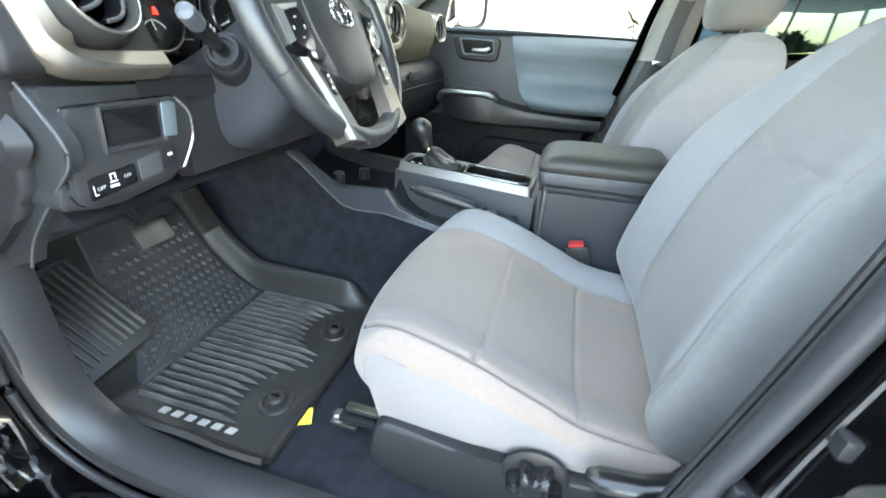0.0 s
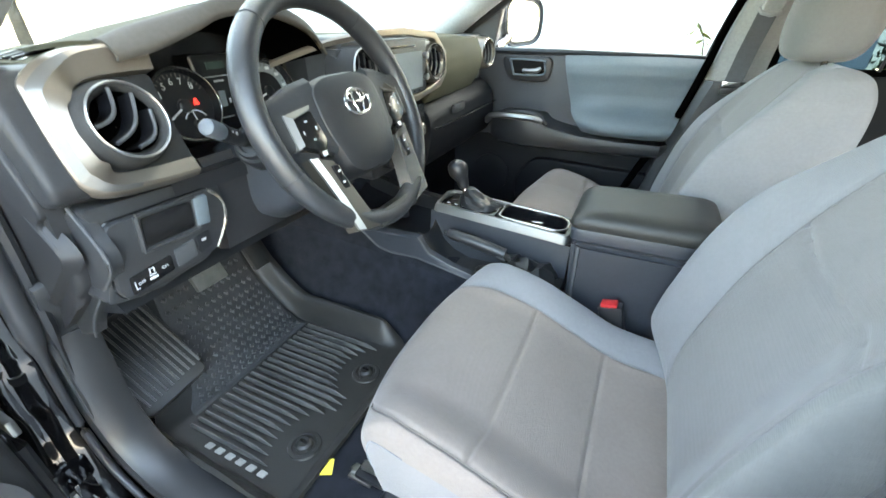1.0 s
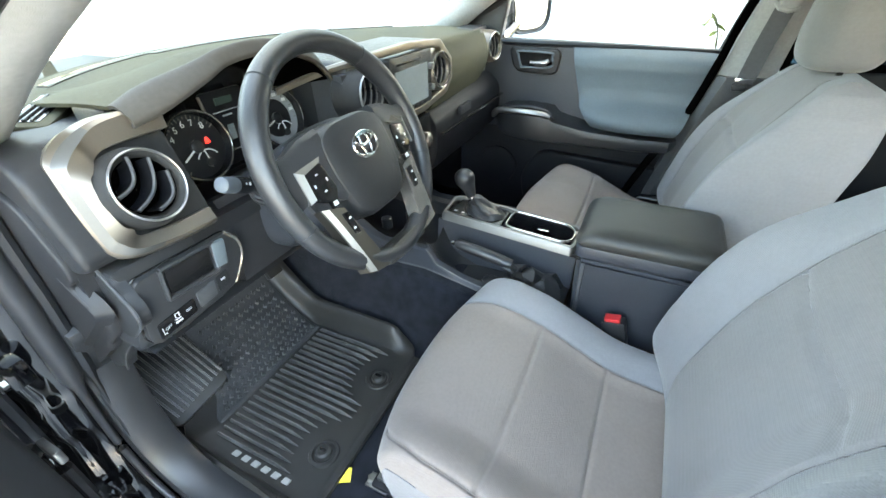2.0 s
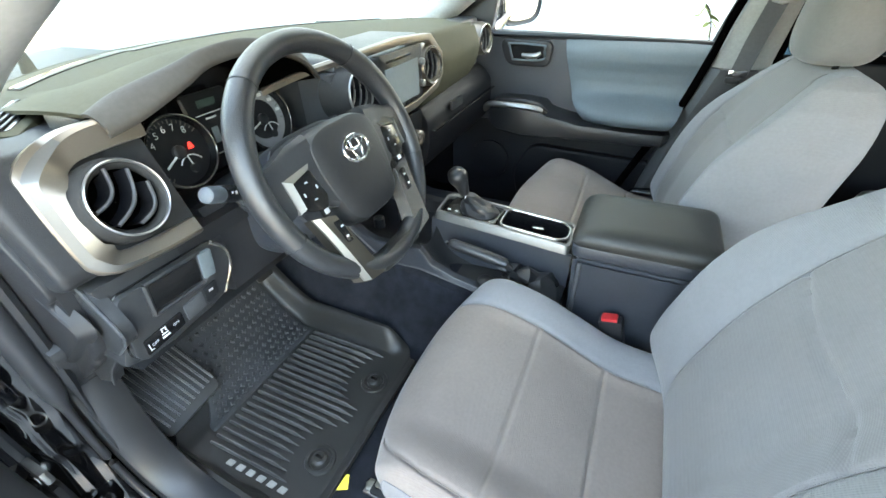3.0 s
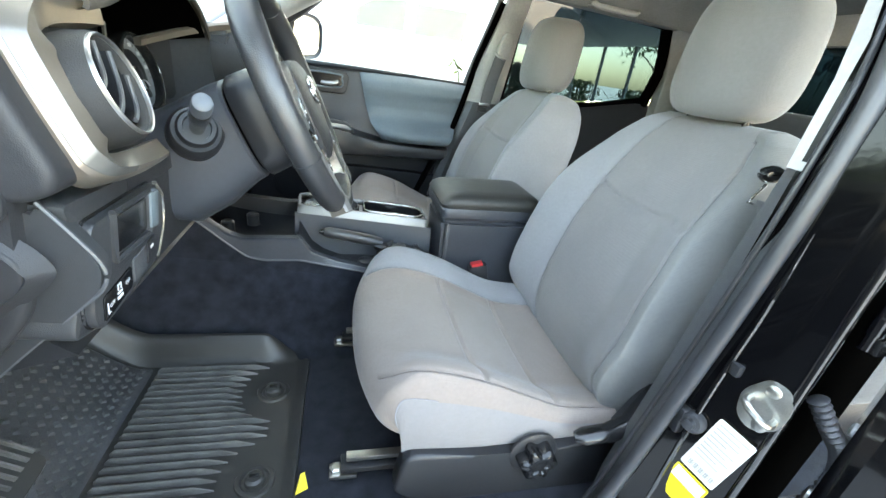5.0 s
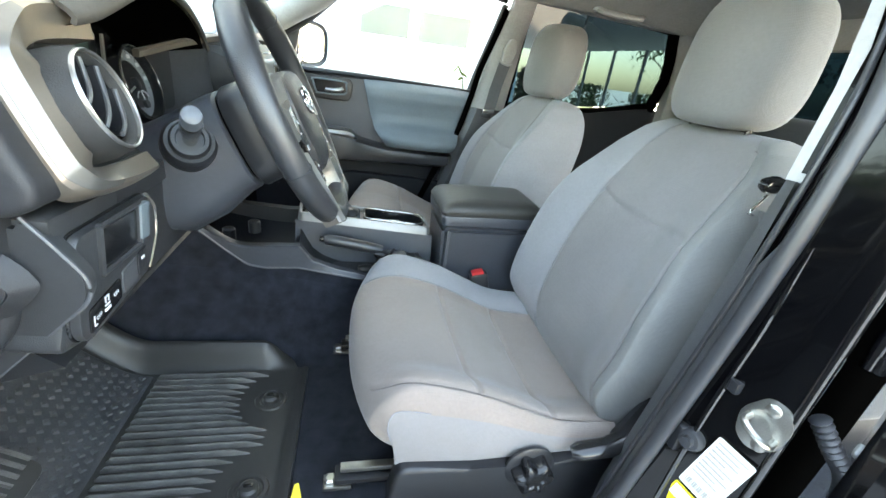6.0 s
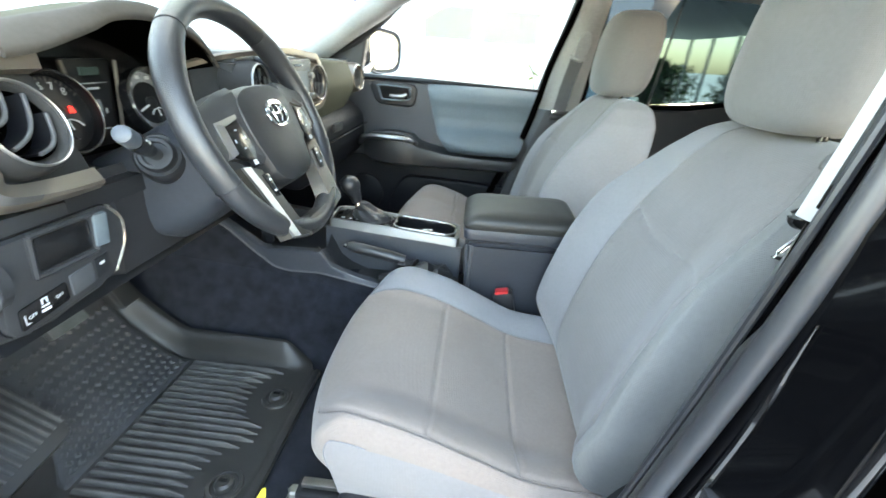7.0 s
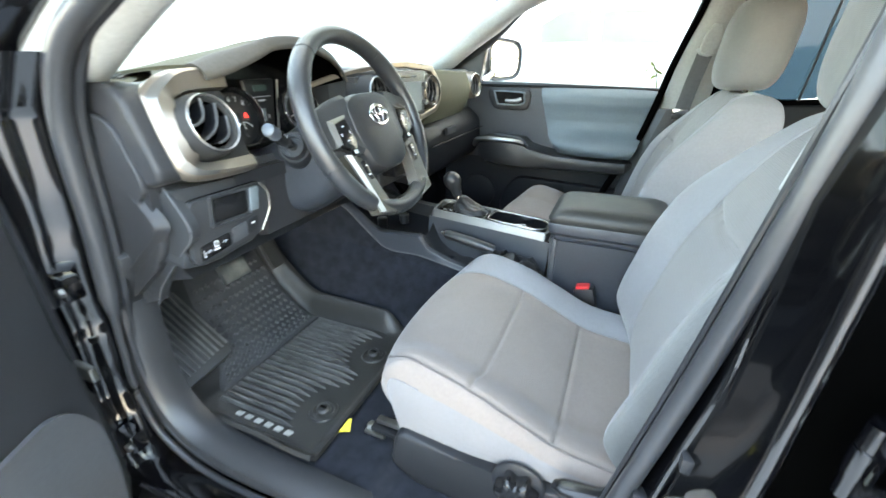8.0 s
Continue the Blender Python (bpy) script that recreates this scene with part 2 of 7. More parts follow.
def box(bm, c, s, bevel=0.0, m=None, seg=2):
    """Bevelled box of size s centred on c, turned by m about c."""
    t = Matrix.Translation(c) @ (m or Matrix.Identity(4)) @ Matrix.Diagonal((*s, 1))
    r = bmesh.ops.create_cube(bm, size=1.0, matrix=t)
    if bevel:
        edges = list({e for v in r["verts"] for e in v.link_edges})
        bmesh.ops.bevel(bm, geom=edges, offset=bevel, segments=seg, affect="EDGES", profile=0.6, clamp_overlap=True)
    return bm


def loft(bm, rings, closed=True, caps=True):
    vr = [[bm.verts.new(p) for p in ring] for ring in rings]
    n = len(vr[0])
    for a, b in zip(vr, vr[1:]):
        for i in range(n if closed else n - 1):
            j = (i + 1) % n
            bm.faces.new((a[i], a[j], b[j], b[i]))
    if caps and closed:
        bm.faces.new(list(reversed(vr[0])))
        bm.faces.new(vr[-1])
    return bm


def tube(bm, pts, r, n=10, closed=False, squash=1.0, up=(0, 0, 1)):
    """A round bar along pts; r a number or one per point; squash flattens it across up."""
    pts = [V(*p) for p in pts]
    k = len(pts)
    rings = []
    for i, p in enumerate(pts):
        a = pts[i - 1] if (i or closed) else p
        b = pts[(i + 1) % k] if (i < k - 1 or closed) else p
        t = (b - a).normalized()
        side = t.cross(V(*up))
        if side.length < 1e-4:
            side = t.cross(V(1, 0, 0))
        side.normalize()
        nor = side.cross(t)
        rr = r[i] if isinstance(r, (list, tuple)) else r
        rings.append([p + side * (rr * math.cos(q * 2 * math.pi / n)) + nor * (rr * squash * math.sin(q * 2 * math.pi / n)) for q in range(n)])
    if closed:
        rings.append(rings[0])
        loft(bm, rings, True, False)
        bmesh.ops.remove_doubles(bm, verts=bm.verts, dist=1e-6)
    else:
        loft(bm, rings, True, True)
    return bm


def lathe(bm, prof, m, n=32, cap=True):
    """prof of (radius, height) about local z."""
    rings = [[m @ V(r * math.cos(q * 2 * math.pi / n), r * math.sin(q * 2 * math.pi / n), h) for q in range(n)] for r, h in prof]
    return loft(bm, rings, True, cap)


def sheet(bm, fn, nu, nv, keep=None):
    """Grid of fn(u, v); keep(i, j) picks cells."""
    vs = {}

    def at(i, j):
        if (i, j) not in vs:
            vs[i, j] = bm.verts.new(fn(i / nu, j / nv))
        return vs[i, j]
    for i in range(nu):
        for j in range(nv):
            if keep is None or keep(i, j):
                bm.faces.new((at(i, j), at(i + 1, j), at(i + 1, j + 1), at(i, j + 1)))
    return bm


def thicken(bm, t):
    bmesh.ops.recalc_face_normals(bm, faces=bm.faces)
    bmesh.ops.solidify(bm, geom=list(bm.faces), thickness=t)
    return bm


def world_of(ob):
    if ob.parent is None:
        return ob.matrix_basis.copy()
    return world_of(ob.parent) @ ob.matrix_parent_inverse @ ob.matrix_basis


def mesh_object(name, bm, mat, smooth=38.0):
    bmesh.ops.recalc_face_normals(bm, faces=bm.faces)
    me = bpy.data.meshes.new(name)
    bm.to_mesh(me)
    bm.free()
    me.materials.append(mat)
    if smooth:
        me.shade_smooth()
        me.set_sharp_from_angle(angle=radians(smooth))
    return new(name, me)


def part(name, bm, mat, parent, label="", smooth=38.0):
    ob = mesh_object(name, bm, mat, smooth)
    ob.parent = parent
    ob.matrix_parent_inverse = world_of(parent).inverted()
    if label:
        ob["label"] = label
    return ob


def thing(name, at, label, category, group="", kind=""):
    ob = new(name)
    ob.empty_display_size = 0.05
    ob.matrix_basis = Matrix.Translation(at)
    return tagged(ob, label, category, group, kind)


def solo(name, bm, mat, label, category, group="", kind="", smooth=38.0):
    return tagged(mesh_object(name, bm, mat, smooth), label, category, group, kind)


def frame_at(c, ex, ey):
    """Matrix with origin c and local x, y axes (z follows)."""
    ex, ey = V(*ex).normalized(), V(*ey)
    ez = ex.cross(ey).normalized()
    ey = ez.cross(ex)
    m = Matrix((ex, ey, ez)).transposed().to_4x4()
    m.translation = V(*c)
    return m


def B():
    return bmesh.new()


def facing_rear(x, y=0.0, z=0.0, tilt=0.0, yaw=0.0):
    """Frame whose local x is +y (to the passenger), local y up, local z to the rear."""
    return Matrix.Translation((x, y, z)) @ Matrix.Rotation(radians(yaw), 4, "Z") @ Matrix.Rotation(radians(-tilt), 4, "Y") @ frame_at((0, 0, 0), (0, 1, 0), (0, 0, 1))


# ---- surroundings ----
bm = B()
sheet(bm, lambda u, v: V(-600 + 1200 * u, -600 + 1200 * v, 0.0), 24, 24)
solo("ground", bm, M_CONC, "pale concrete forecourt under and round the truck", "ground", kind="structure")


def building(y0, y1, x0, x1, h, label, rows, side, skin=M_WALL):
    """A plain block with a parapet, and windows on the long wall at side (-1: faces -y)."""
    b = thing("building", ((x0 + x1) / 2, (y0 + y1) / 2, 0), label, "building")
    bm = B()
    box(bm, ((x0 + x1) / 2, (y0 + y1) / 2, h / 2), (x1 - x0, y1 - y0, h))
    part("wall", bm, skin, b, smooth=0)
    bm = B()
    box(bm, ((x0 + x1) / 2, (y0 + y1) / 2, h + 0.15), (x1 - x0 + 0.3, y1 - y0 + 0.3, 0.3), 0.03)
    part("parapet", bm, M_WALL, b, smooth=0)
    yw = y0 if side < 0 else y1
    for x, w, z, hh in rows:
        bm = B()
        box(bm, (x, yw + 0.02 * side, z), (w, 0.06, hh), 0.01)
        wnd = part("window", bm, M_PANE, b, smooth=0)
        for dx in (-w / 2, 0.0, w / 2):
            bm = B()
            box(bm, (x + dx, yw + 0.05 * side, z), (0.07, 0.08, hh + 0.07), 0.01)
            part("window_frame", bm, M_TRIM, wnd, smooth=0)
        for dz in (-hh / 2, hh / 2):
            bm = B()
            box(bm, (x, yw + 0.055 * side, z + dz), (w + 0.06, 0.08, 0.07), 0.01)
            part("window_frame", bm, M_TRIM, wnd, smooth=0)
    return b


def tree(x, y, h, seed, label):
    """Tapered trunk, forking limbs and a loose crown of small leaves."""
    rnd = random.Random(seed)
    t = thing("tree", (x, y, 0), label, "tree", "trees round the forecourt")
    bm = B()
    tube(bm, [(x, y, 0), (x + 0.05, y, h * 0.25), (x - 0.04, y + 0.05, h * 0.5), (x, y, h * 0.75)], [0.14, 0.11, 0.08, 0.03], 8)
    tips = []
    for k in range(9):
        a, z0 = k * 2.4, h * (0.35 + 0.04 * k)
        L = h * rnd.uniform(0.2, 0.32)
        tip = V(x + L * math.cos(a), y + L * math.sin(a), z0 + L * rnd.uniform(0.5, 1.0))
        tube(bm, [(x, y, z0), tuple(V(x, y, z0).lerp(tip, 0.5) + V(0, 0, 0.1)), tuple(tip)], [0.05, 0.035, 0.012], 6)
        tips.append(tip)
    part("trunk", bm, M_BARK, t)
    bm = B()
    for k in range(1500):
        c = tips[k % 9].lerp(V(x, y, h * 0.7), rnd.uniform(-0.25, 0.7)) + V(rnd.gauss(0, 0.35), rnd.gauss(0, 0.35), rnd.gauss(0, 0.28))
        s = rnd.uniform(0.07, 0.16)
        r = Euler((rnd.uniform(0, 6.3), rnd.uniform(0, 6.3), rnd.uniform(0, 6.3))).to_matrix()
        vs = [bm.verts.new(c + r @ V(*p) * s) for p in ((-1, 0, 0), (0, -0.4, 0.12), (1, 0, 0), (0, 0.4, 0.12))]
        bm.faces.new(vs)
    part("crown", bm, M_LEAF, t, smooth=0)
    return t


# height is made up to keep direct sun off the truck and forecourt
building(5.5, 15.0, -13.0, 2.5, 16.0, "white stucco building that shades the parked truck", [], -1)
# unseen block added behind the camera; it only shapes light and reflections
building(-40.0, -26.0, -22.0, 26.0, 5.0, "added low dark block across the forecourt, out of view", [], 1, M_BRICK)
cp = thing("carport", (6.0, 12.0, 0), "open pale steel carport on slim posts beside the white building", "carport")
for y in (7.6, 9.3, 11.0, 12.7, 14.4, 16.1, 17.8):
    bm = B()
    tube(bm, [(8.4, y, 0), (8.4, y, 2.5)], 0.055, 8)
    part("post", bm, M_TRIM, cp)
bm = B()
box(bm, (5.6, 12.6, 2.60), (6.2, 11.6, 0.14), 0.03)
part("canopy", bm, M_TRIM, cp)


def shrub(x, y, r, h, seed, label):
    """Stems and a loose crown of small leaves down to the ground."""
    rnd = random.Random(seed)
    t = thing("shrub", (x, y, 0), label, "shrub", "shrubs by the carport")
    bm = B()
    for k in range(7):
        a = k * 0.9
        tube(bm, [(x, y, 0), (x + 0.3 * r * math.cos(a), y + 0.3 * r * math.sin(a), 0.45 * h), (x + 0.8 * r * math.cos(a), y + 0.8 * r * math.sin(a), h * rnd.uniform(0.75, 0.95))], [0.03, 0.02, 0.008], 5)
    part("stems", bm, M_BARK, t)
    bm = B()
    for k in range(900):
        a, q = rnd.uniform(0, 6.3), math.sqrt(rnd.random())
        zz = h * rnd.uniform(0.1, 1.0)
        w = r * (1.0 - 0.55 * (zz / h) ** 2) * (0.8 + 0.35 * math.sin(3 * a + seed))
        c = V(x + w * q * math.cos(a), y + w * q * math.sin(a), zz)
        z = rnd.uniform(0.05, 0.12)
        m = Euler((rnd.uniform(0, 6.3), rnd.uniform(0, 6.3), rnd.uniform(0, 6.3))).to_matrix()
        bm.faces.new([bm.verts.new(c + m @ V(*p) * z) for p in ((-1, 0, 0), (0, -0.4, 0.12), (1, 0, 0), (0, 0.4, 0.12))])
    part("leaves", bm, M_LEAF, t, smooth=0)
    return t


for x, y, r, h, sd in ((3.75, 8.1, 0.45, 1.55, 1), (9.4, 15.6, 1.2, 1.4, 2), (9.9, 12.6, 1.3, 1.3, 3), (10.4, 9.6, 1.1, 1.2, 4), (8.6, 18.8, 1.2, 1.6, 5)):
    shrub(x, y, r, h, sd, "loose leafy green shrub beside the carport")
for x, y, h, s in ((15.5, 19.0, 5.5, 3), (15.0, 9.0, 5.0, 4), (-10.0, 3.4, 4.2, 5), (-15.0, 0.5, 5.5, 6)):
    tree(x, y, h, s, "small leafy green tree at the edge of the forecourt")


# ---- cab shell ----
def lattice(bm, xs, ys, zf):
    vs = [[bm.verts.new((x, y, zf(x, y))) for y in ys] for x in xs]
    for a, b in zip(vs, vs[1:]):
        for i in range(len(ys) - 1):
            bm.faces.new((a[i], b[i], b[i + 1], a[i + 1]))
    return bm


def floor_z(x, y):
    z = 0.598
    z += 0.42 * smoothstep(-0.42, -0.88, x)                       # toe board
    tunnel = smoothstep(0.205, 0.11, abs(y)) * lerp_at([(-0.9, 0.30), (-0.2, 0.24), (0.4, 0.14), (0.9, 0.10), (1.6, 0.10)], x)
    z = max(z, 0.598 + tunnel, z + 0.4 * tunnel)
    z += 0.03 * smoothstep(0.10, 0.18, x) * smoothstep(0.9, 0.8, x) * smoothstep(0.2, 0.3, abs(y))
    z += 0.0
    return z


bm = B()
lattice(bm, list(np.linspace(-0.92, 1.75, 90)), list(np.linspace(-0.715, 0.735, 70)), floor_z)
thicken(bm, 0.012)
solo("floor", bm, M_CARPET, "dark charcoal carpet over the cab floor and tunnel", "carpet", kind="structure")

cab = thing("wall_truck_body", (0, 0, 0.5), "black painted pickup cab with open driver side", "truck body", kind="structure")

# rocker and sill on the driver side, rocker on the other
for sgn in (-1, 1):
    bm = B()
    prof = [(-0.775, 0.565), (-0.80, 0.575), (-0.845, 0.565), (-0.875, 0.50), (-0.86, 0.38), (-0.80, 0.34), (-0.72, 0.36), (-0.70, 0.56)]
    loft(bm, [[V(x, -sgn * y if sgn > 0 else y, z) for y, z in prof] for x in (-0.55, -0.2, 0.3, 0.9, 1.75)])
    part("rocker", bm, M_PAINT, cab, "gloss black painted rocker panel")

# floor underside and firewall
bm = B()
box(bm, (0.42, 0.0, 0.47), (2.7, 1.45, 0.10), 0.01)
part("floor_pan", bm, M_PAINT, cab)
bm = B()
box(bm, (-0.95, 0.0, 0.82), (0.06, 1.5, 0.75), 0.01)
part("firewall", bm, M_BLACK, cab)

# roof: skin and headliner
def roof_z(x, y, top):
    crown = 1.0 - (y / 0.80) ** 2 * 0.10
    return (top - 0.10) + 0.10 * crown - 0.05 * ((x - 0.8) / 0.9) ** 2


bm = B()
lattice(bm, list(np.linspace(0.02, 1.72, 24)), list(np.linspace(-0.60, 0.62, 22)), lambda x, y: roof_z(x, y, 1.715) - 0.10 * smoothstep(0.46, 0.66, abs(y)))
thicken(bm, 0.01)
solo("ceiling", bm, M_HEADLINER, "pale greige cloth headliner", "headliner", kind="structure")
bm = B()
lattice(bm, list(np.linspace(0.0, 1.78, 24)), list(np.linspace(-0.68, 0.68, 22)), lambda x, y: roof_z(x, y, 1.785) - 0.07 * smoothstep(0.46, 0.70, abs(y)))
thicken(bm, 0.012)
part("roof", bm, M_PAINT, cab, "gloss black painted roof skin")

# rear wall of the cab with its window
bm = B()
for y0, y1, z0, z1 in ((-0.74, 0.74, 0.55, 1.22), (-0.74, -0.60, 1.22, 1.66), (0.60, 0.74, 1.22, 1.66), (-0.60, 0.60, 1.56, 1.66)):
    box(bm, (1.72, (y0 + y1) / 2, (z0 + z1) / 2), (0.06, y1 - y0, z1 - z0))
part("back_panel", bm, M_TRIM, cab, "pale trim round the back window", smooth=0)
bm = B()
box(bm, (1.74, 0, 1.39), (0.005, 1.2, 0.34))
part("back_glass", bm, M_PRIVACY, cab, "tinted back window", smooth=0)

# windscreen
bm = B()
sheet(bm, lambda u, v: V((-1.03 + 0.50 * abs(2 * u - 1) ** 2.2) * (1 - v) + (0.02 + 0.03 * (2 * u - 1) ** 2) * v,
                         (-0.71 + 1.42 * u) * (1 - 0.13 * v), 1.30 + 0.35 * v + 0.02 * math.sin(math.pi * v)), 20, 10)
glass = solo("window_windscreen", bm, M_GLASS, "clear laminated windscreen above the dashboard", "windscreen", kind="structure")
bm = B()
box(bm, (0.03, 0, 1.675), (0.10, 1.22, 0.05), 0.015)
part("header", bm, M_HEADLINER, cab, "pale windscreen header trim")

# windscreen pillars: pale trim inside, black skin outside
for sgn in (-1, 1):
    bm = B()
    path = [(-0.47, 0.745, 1.27), (-0.33, 0.725, 1.365), (-0.16, 0.70, 1.475), (0.05, 0.655, 1.585), (0.30, 0.62, 1.655)]
    tube(bm, [(x, sgn * y, z) for x, y, z in spline(path, 16)], [0.056] * 10 + [0.046] * 6, 14, squash=0.9)
    part("pillar_trim", bm, M_TRIM, cab, "pale grey windscreen pillar trim")
    bm = B()
    tube(bm, [(x - 0.045, sgn * (y + 0.055), z + 0.022) for x, y, z in spline(path, 16)], 0.045, 10, squash=0.8)
    part("pillar_skin", bm, M_PAINT, cab)
    bm = B()
    tube(bm, [(x, sgn * y, z) for x, y, z in spline([(0.28, 0.665, 1.66), (0.6, 0.665, 1.69), (1.0, 0.665, 1.69), (1.5, 0.66, 1.655), (1.72, 0.68, 1.60)], 16)], 0.035, 10)
    part("roof_rail", bm, M_PAINT, cab)

# driver door opening: weatherstrip all round, double ridged
SEAL = spline([(0.34, -0.745, 0.585), (0.0, -0.765, 0.568), (-0.22, -0.77, 0.568), (-0.345, -0.77, 0.62), (-0.385, -0.77, 0.72), (-0.375, -0.77, 0.86), (-0.345, -0.77, 1.0),
               (-0.322, -0.77, 1.12), (-0.308, -0.77, 1.24), (-0.285, -0.77, 1.32), (-0.235, -0.768, 1.39), (-0.16, -0.758, 1.44), (0.0, -0.73, 1.525), (0.25, -0.69, 1.625),
               (0.45, -0.67, 1.665), (0.60, -0.675, 1.655), (0.638, -0.70, 1.56), (0.616, -0.740, 1.42), (0.590, -0.753, 1.28), (0.561, -0.750, 1.1), (0.525, -0.744, 0.9), (0.489, -0.738, 0.72), (0.43, -0.745, 0.62)], 150, True)
seal = thing("weatherstrip", (0, -0.77, 0.57), "grey rubber door seal round the driver opening", "door seal")
bm = B()
def seal_front(p):
    """1 low down along the sill and the foot well, 0 elsewhere."""
    return smoothstep(0.98, 0.92, p[2]) if p[0] < 0.2 else smoothstep(0.50, 0.36, p[0]) * (p[2] < 0.9)


tube(bm, SEAL, [0.0165 - 0.0095 * seal_front(p) - (0.0055 * smoothstep(1.45, 1.30, p[2]) if p[0] > 0.44 else 0.0) for p in SEAL], 12, True)
part("seal_bulb", bm, M_STRIP, seal)
bm = B()
tube(bm, [p + np.array([-0.006 if p[0] > 0.1 else 0.006, 0.022, 0.0]) if p[2] > 0.66 else p + np.array([0, 0.014, 0.006]) for p in SEAL], [0.004 if p[0] > 0.3 else 0.010 - 0.006 * seal_front(p) for p in SEAL], 8, True)
part("seal_lip", bm, M_BLACK, seal, "black trim lip beside the seal")

# scuff plate and kick panel beside the mat
path = spline([(-0.368, 0.945), (-0.372, 0.86), (-0.374, 0.77), (-0.352, 0.685), (-0.29, 0.625), (-0.19, 0.602), (-0.05, 0.597), (0.15, 0.597), (0.36, 0.600), (0.47, 0.625)], 60)
bm = B()
rings = []
for k, q in enumerate(path):
    d = path[min(k + 1, 59)] - path[max(k - 1, 0)]
    n = V(-d[1], d[0]).normalized()
    rings.append([V(q[0] + n.x * r, y, q[1] + n.y * r) for y, r in ((-0.760, -0.020), (-0.757, 0.0), (-0.745, 0.010), (-0.705, 0.013), (-0.690, 0.008), (-0.684, -0.012), (-0.70, -0.03))])
loft(bm, rings)
sill = solo("trim_scuff_plate", bm, M_SCUFF, "dark grey plastic scuff plate along the door sill", "scuff plate", kind="structure")
# side walls of the foot wells
for s in (-1, 1):
    bm = B()
    box(bm, (-0.69 if s < 0 else -0.64, s * 0.775 if s < 0 else 0.79, 0.90), (0.50 if s < 0 else 0.70, 0.05, 0.80), 0.01)
    part("cowl_side", bm, M_PAINT, cab)
bm = B()
kick = [(-0.385, 0.60), (-0.372, 0.72), (-0.368, 0.86), (-0.36, 0.95), (-0.30, 1.06), (-0.70, 1.10), (-0.85, 0.98), (-0.85, 0.60)]
prism(bm, rounded(kick, 0.03), 0.06, frame_at((0, -0.695, 0), (1, 0, 0), (0, 0, 1)), 0.01)
solo("trim_kick_panel", bm, M_CHAR, "dark grey plastic kick panel ahead of the door sill", "kick panel", kind="structure")

# hair-thin scratch line and bits on the scuff plate
bm = B()
tube(bm, spline([(-0.19, -0.748, 0.596), (-0.175, -0.728, 0.605), (-0.12, -0.722, 0.608), (0.0, -0.742, 0.599)], 14), 0.0014, 5)
solo("loose_thread", bm, M_LIGHTGREY, "thin pale thread lying on the scuff plate", "thread")


# ---- door pillar of the driver side ----
pillar = thing("door_pillar", (0.58, -0.78, 0.55), "black painted centre pillar with latch striker and sticker", "door pillar")
bm = B()
# jamb: from the seal outwards, then back to the rear door
rings, back_rings, edge_path = [], [], []
for z, dx, dy, do in ((0.56, -0.010, 0.0, -0.030), (0.70, 0.0, 0.0, -0.022), (0.9, 0.035, 0.0, -0.006), (1.1, 0.070, 0.0, 0.004), (1.28, 0.088, -0.002, 0.006), (1.42, 0.118, 0.010, 0.030), (1.56, 0.140, 0.045, 0.070), (1.68, 0.150, 0.08, 0.09)):
    a_, b_ = V(0.500 + dx, -0.735 + dy, z), V(0.590 + do, -0.833 + dy, z)
    ring = [a_ + V(0.16, 0.05, 0), a_ + V(0, 0.02, 0), a_] + [a_.lerp(b_, f) for f in (0.2, 0.45, 0.7, 0.94)]
    ring += [b_ + V(0.003, -0.002, 0), b_ + V(0.010, 0.001, 0), b_ + V(0.013, 0.034, 0), b_ + V(0.03, 0.10, 0)]
    back_rings.append([b_ + V(0.012, 0.031, 0), b_ + V(0.06, 0.034, 0), b_ + V(0.22, 0.045, 0), b_ + V(0.22, 0.13, 0), b_ + V(0.012, 0.09, 0)])
    edge_path.append(tuple(b_ + V(0.005, -0.0035, 0)))
    rings.append(ring)
loft(bm, rings)
part("jamb", bm, M_JAMB, pillar, "gloss black painted jamb", smooth=30)
bm = B()
loft(bm, back_rings)
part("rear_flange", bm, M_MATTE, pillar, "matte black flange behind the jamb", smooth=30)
bm = B()
tube(bm, edge_path, 0.0058, 10)
part("jamb_edge", bm, M_EDGE, pillar, "polished black outer edge of the jamb")
bm = B()
tube(bm, spline([(0.527, -0.772, 0.72), (0.553, -0.768, 0.95), (0.577, -0.768, 1.1), (0.583, -0.772, 1.21)], 16), [0.001, 0.003] + [0.0038] * 9 + [0.0034, 0.003, 0.0024, 0.0016, 0.0006], 8)
part("weld_flange", bm, M_EDGE, pillar)
# interior trim: dark below, pale above
bm = B()
rings = []
for z, dx in ((0.62, -0.005), (0.72, 0.0), (0.9, 0.035), (1.1, 0.070), (1.24, 0.095), (1.272, 0.102)):
    rings.append([V(x + dx, y, z) for x, y in ((0.502, -0.742), (0.492, -0.738), (0.498, -0.715), (0.518, -0.680), (0.62, -0.665), (0.70, -0.67), (0.66, -0.71))])
loft(bm, rings)
part("lower_garnish", bm, M_SLATE, pillar, "slate grey lower pillar trim")
bm = B()
rings = []
for z, dx, dy in ((1.272, 0.102, 0.0), (1.38, 0.128, 0.012), (1.5, 0.150, 0.035), (1.6, 0.158, 0.065), (1.68, 0.15, 0.10)):
    rings.append([V(x + dx, y + dy, z) for x, y in ((0.500, -0.738), (0.484, -0.730), (0.484, -0.704), (0.505, -0.688), (0.61, -0.675), (0.70, -0.68), (0.66, -0.71))])
loft(bm, rings)
part("upper_garnish", bm, M_TRIM, pillar, "pale grey upper pillar trim")

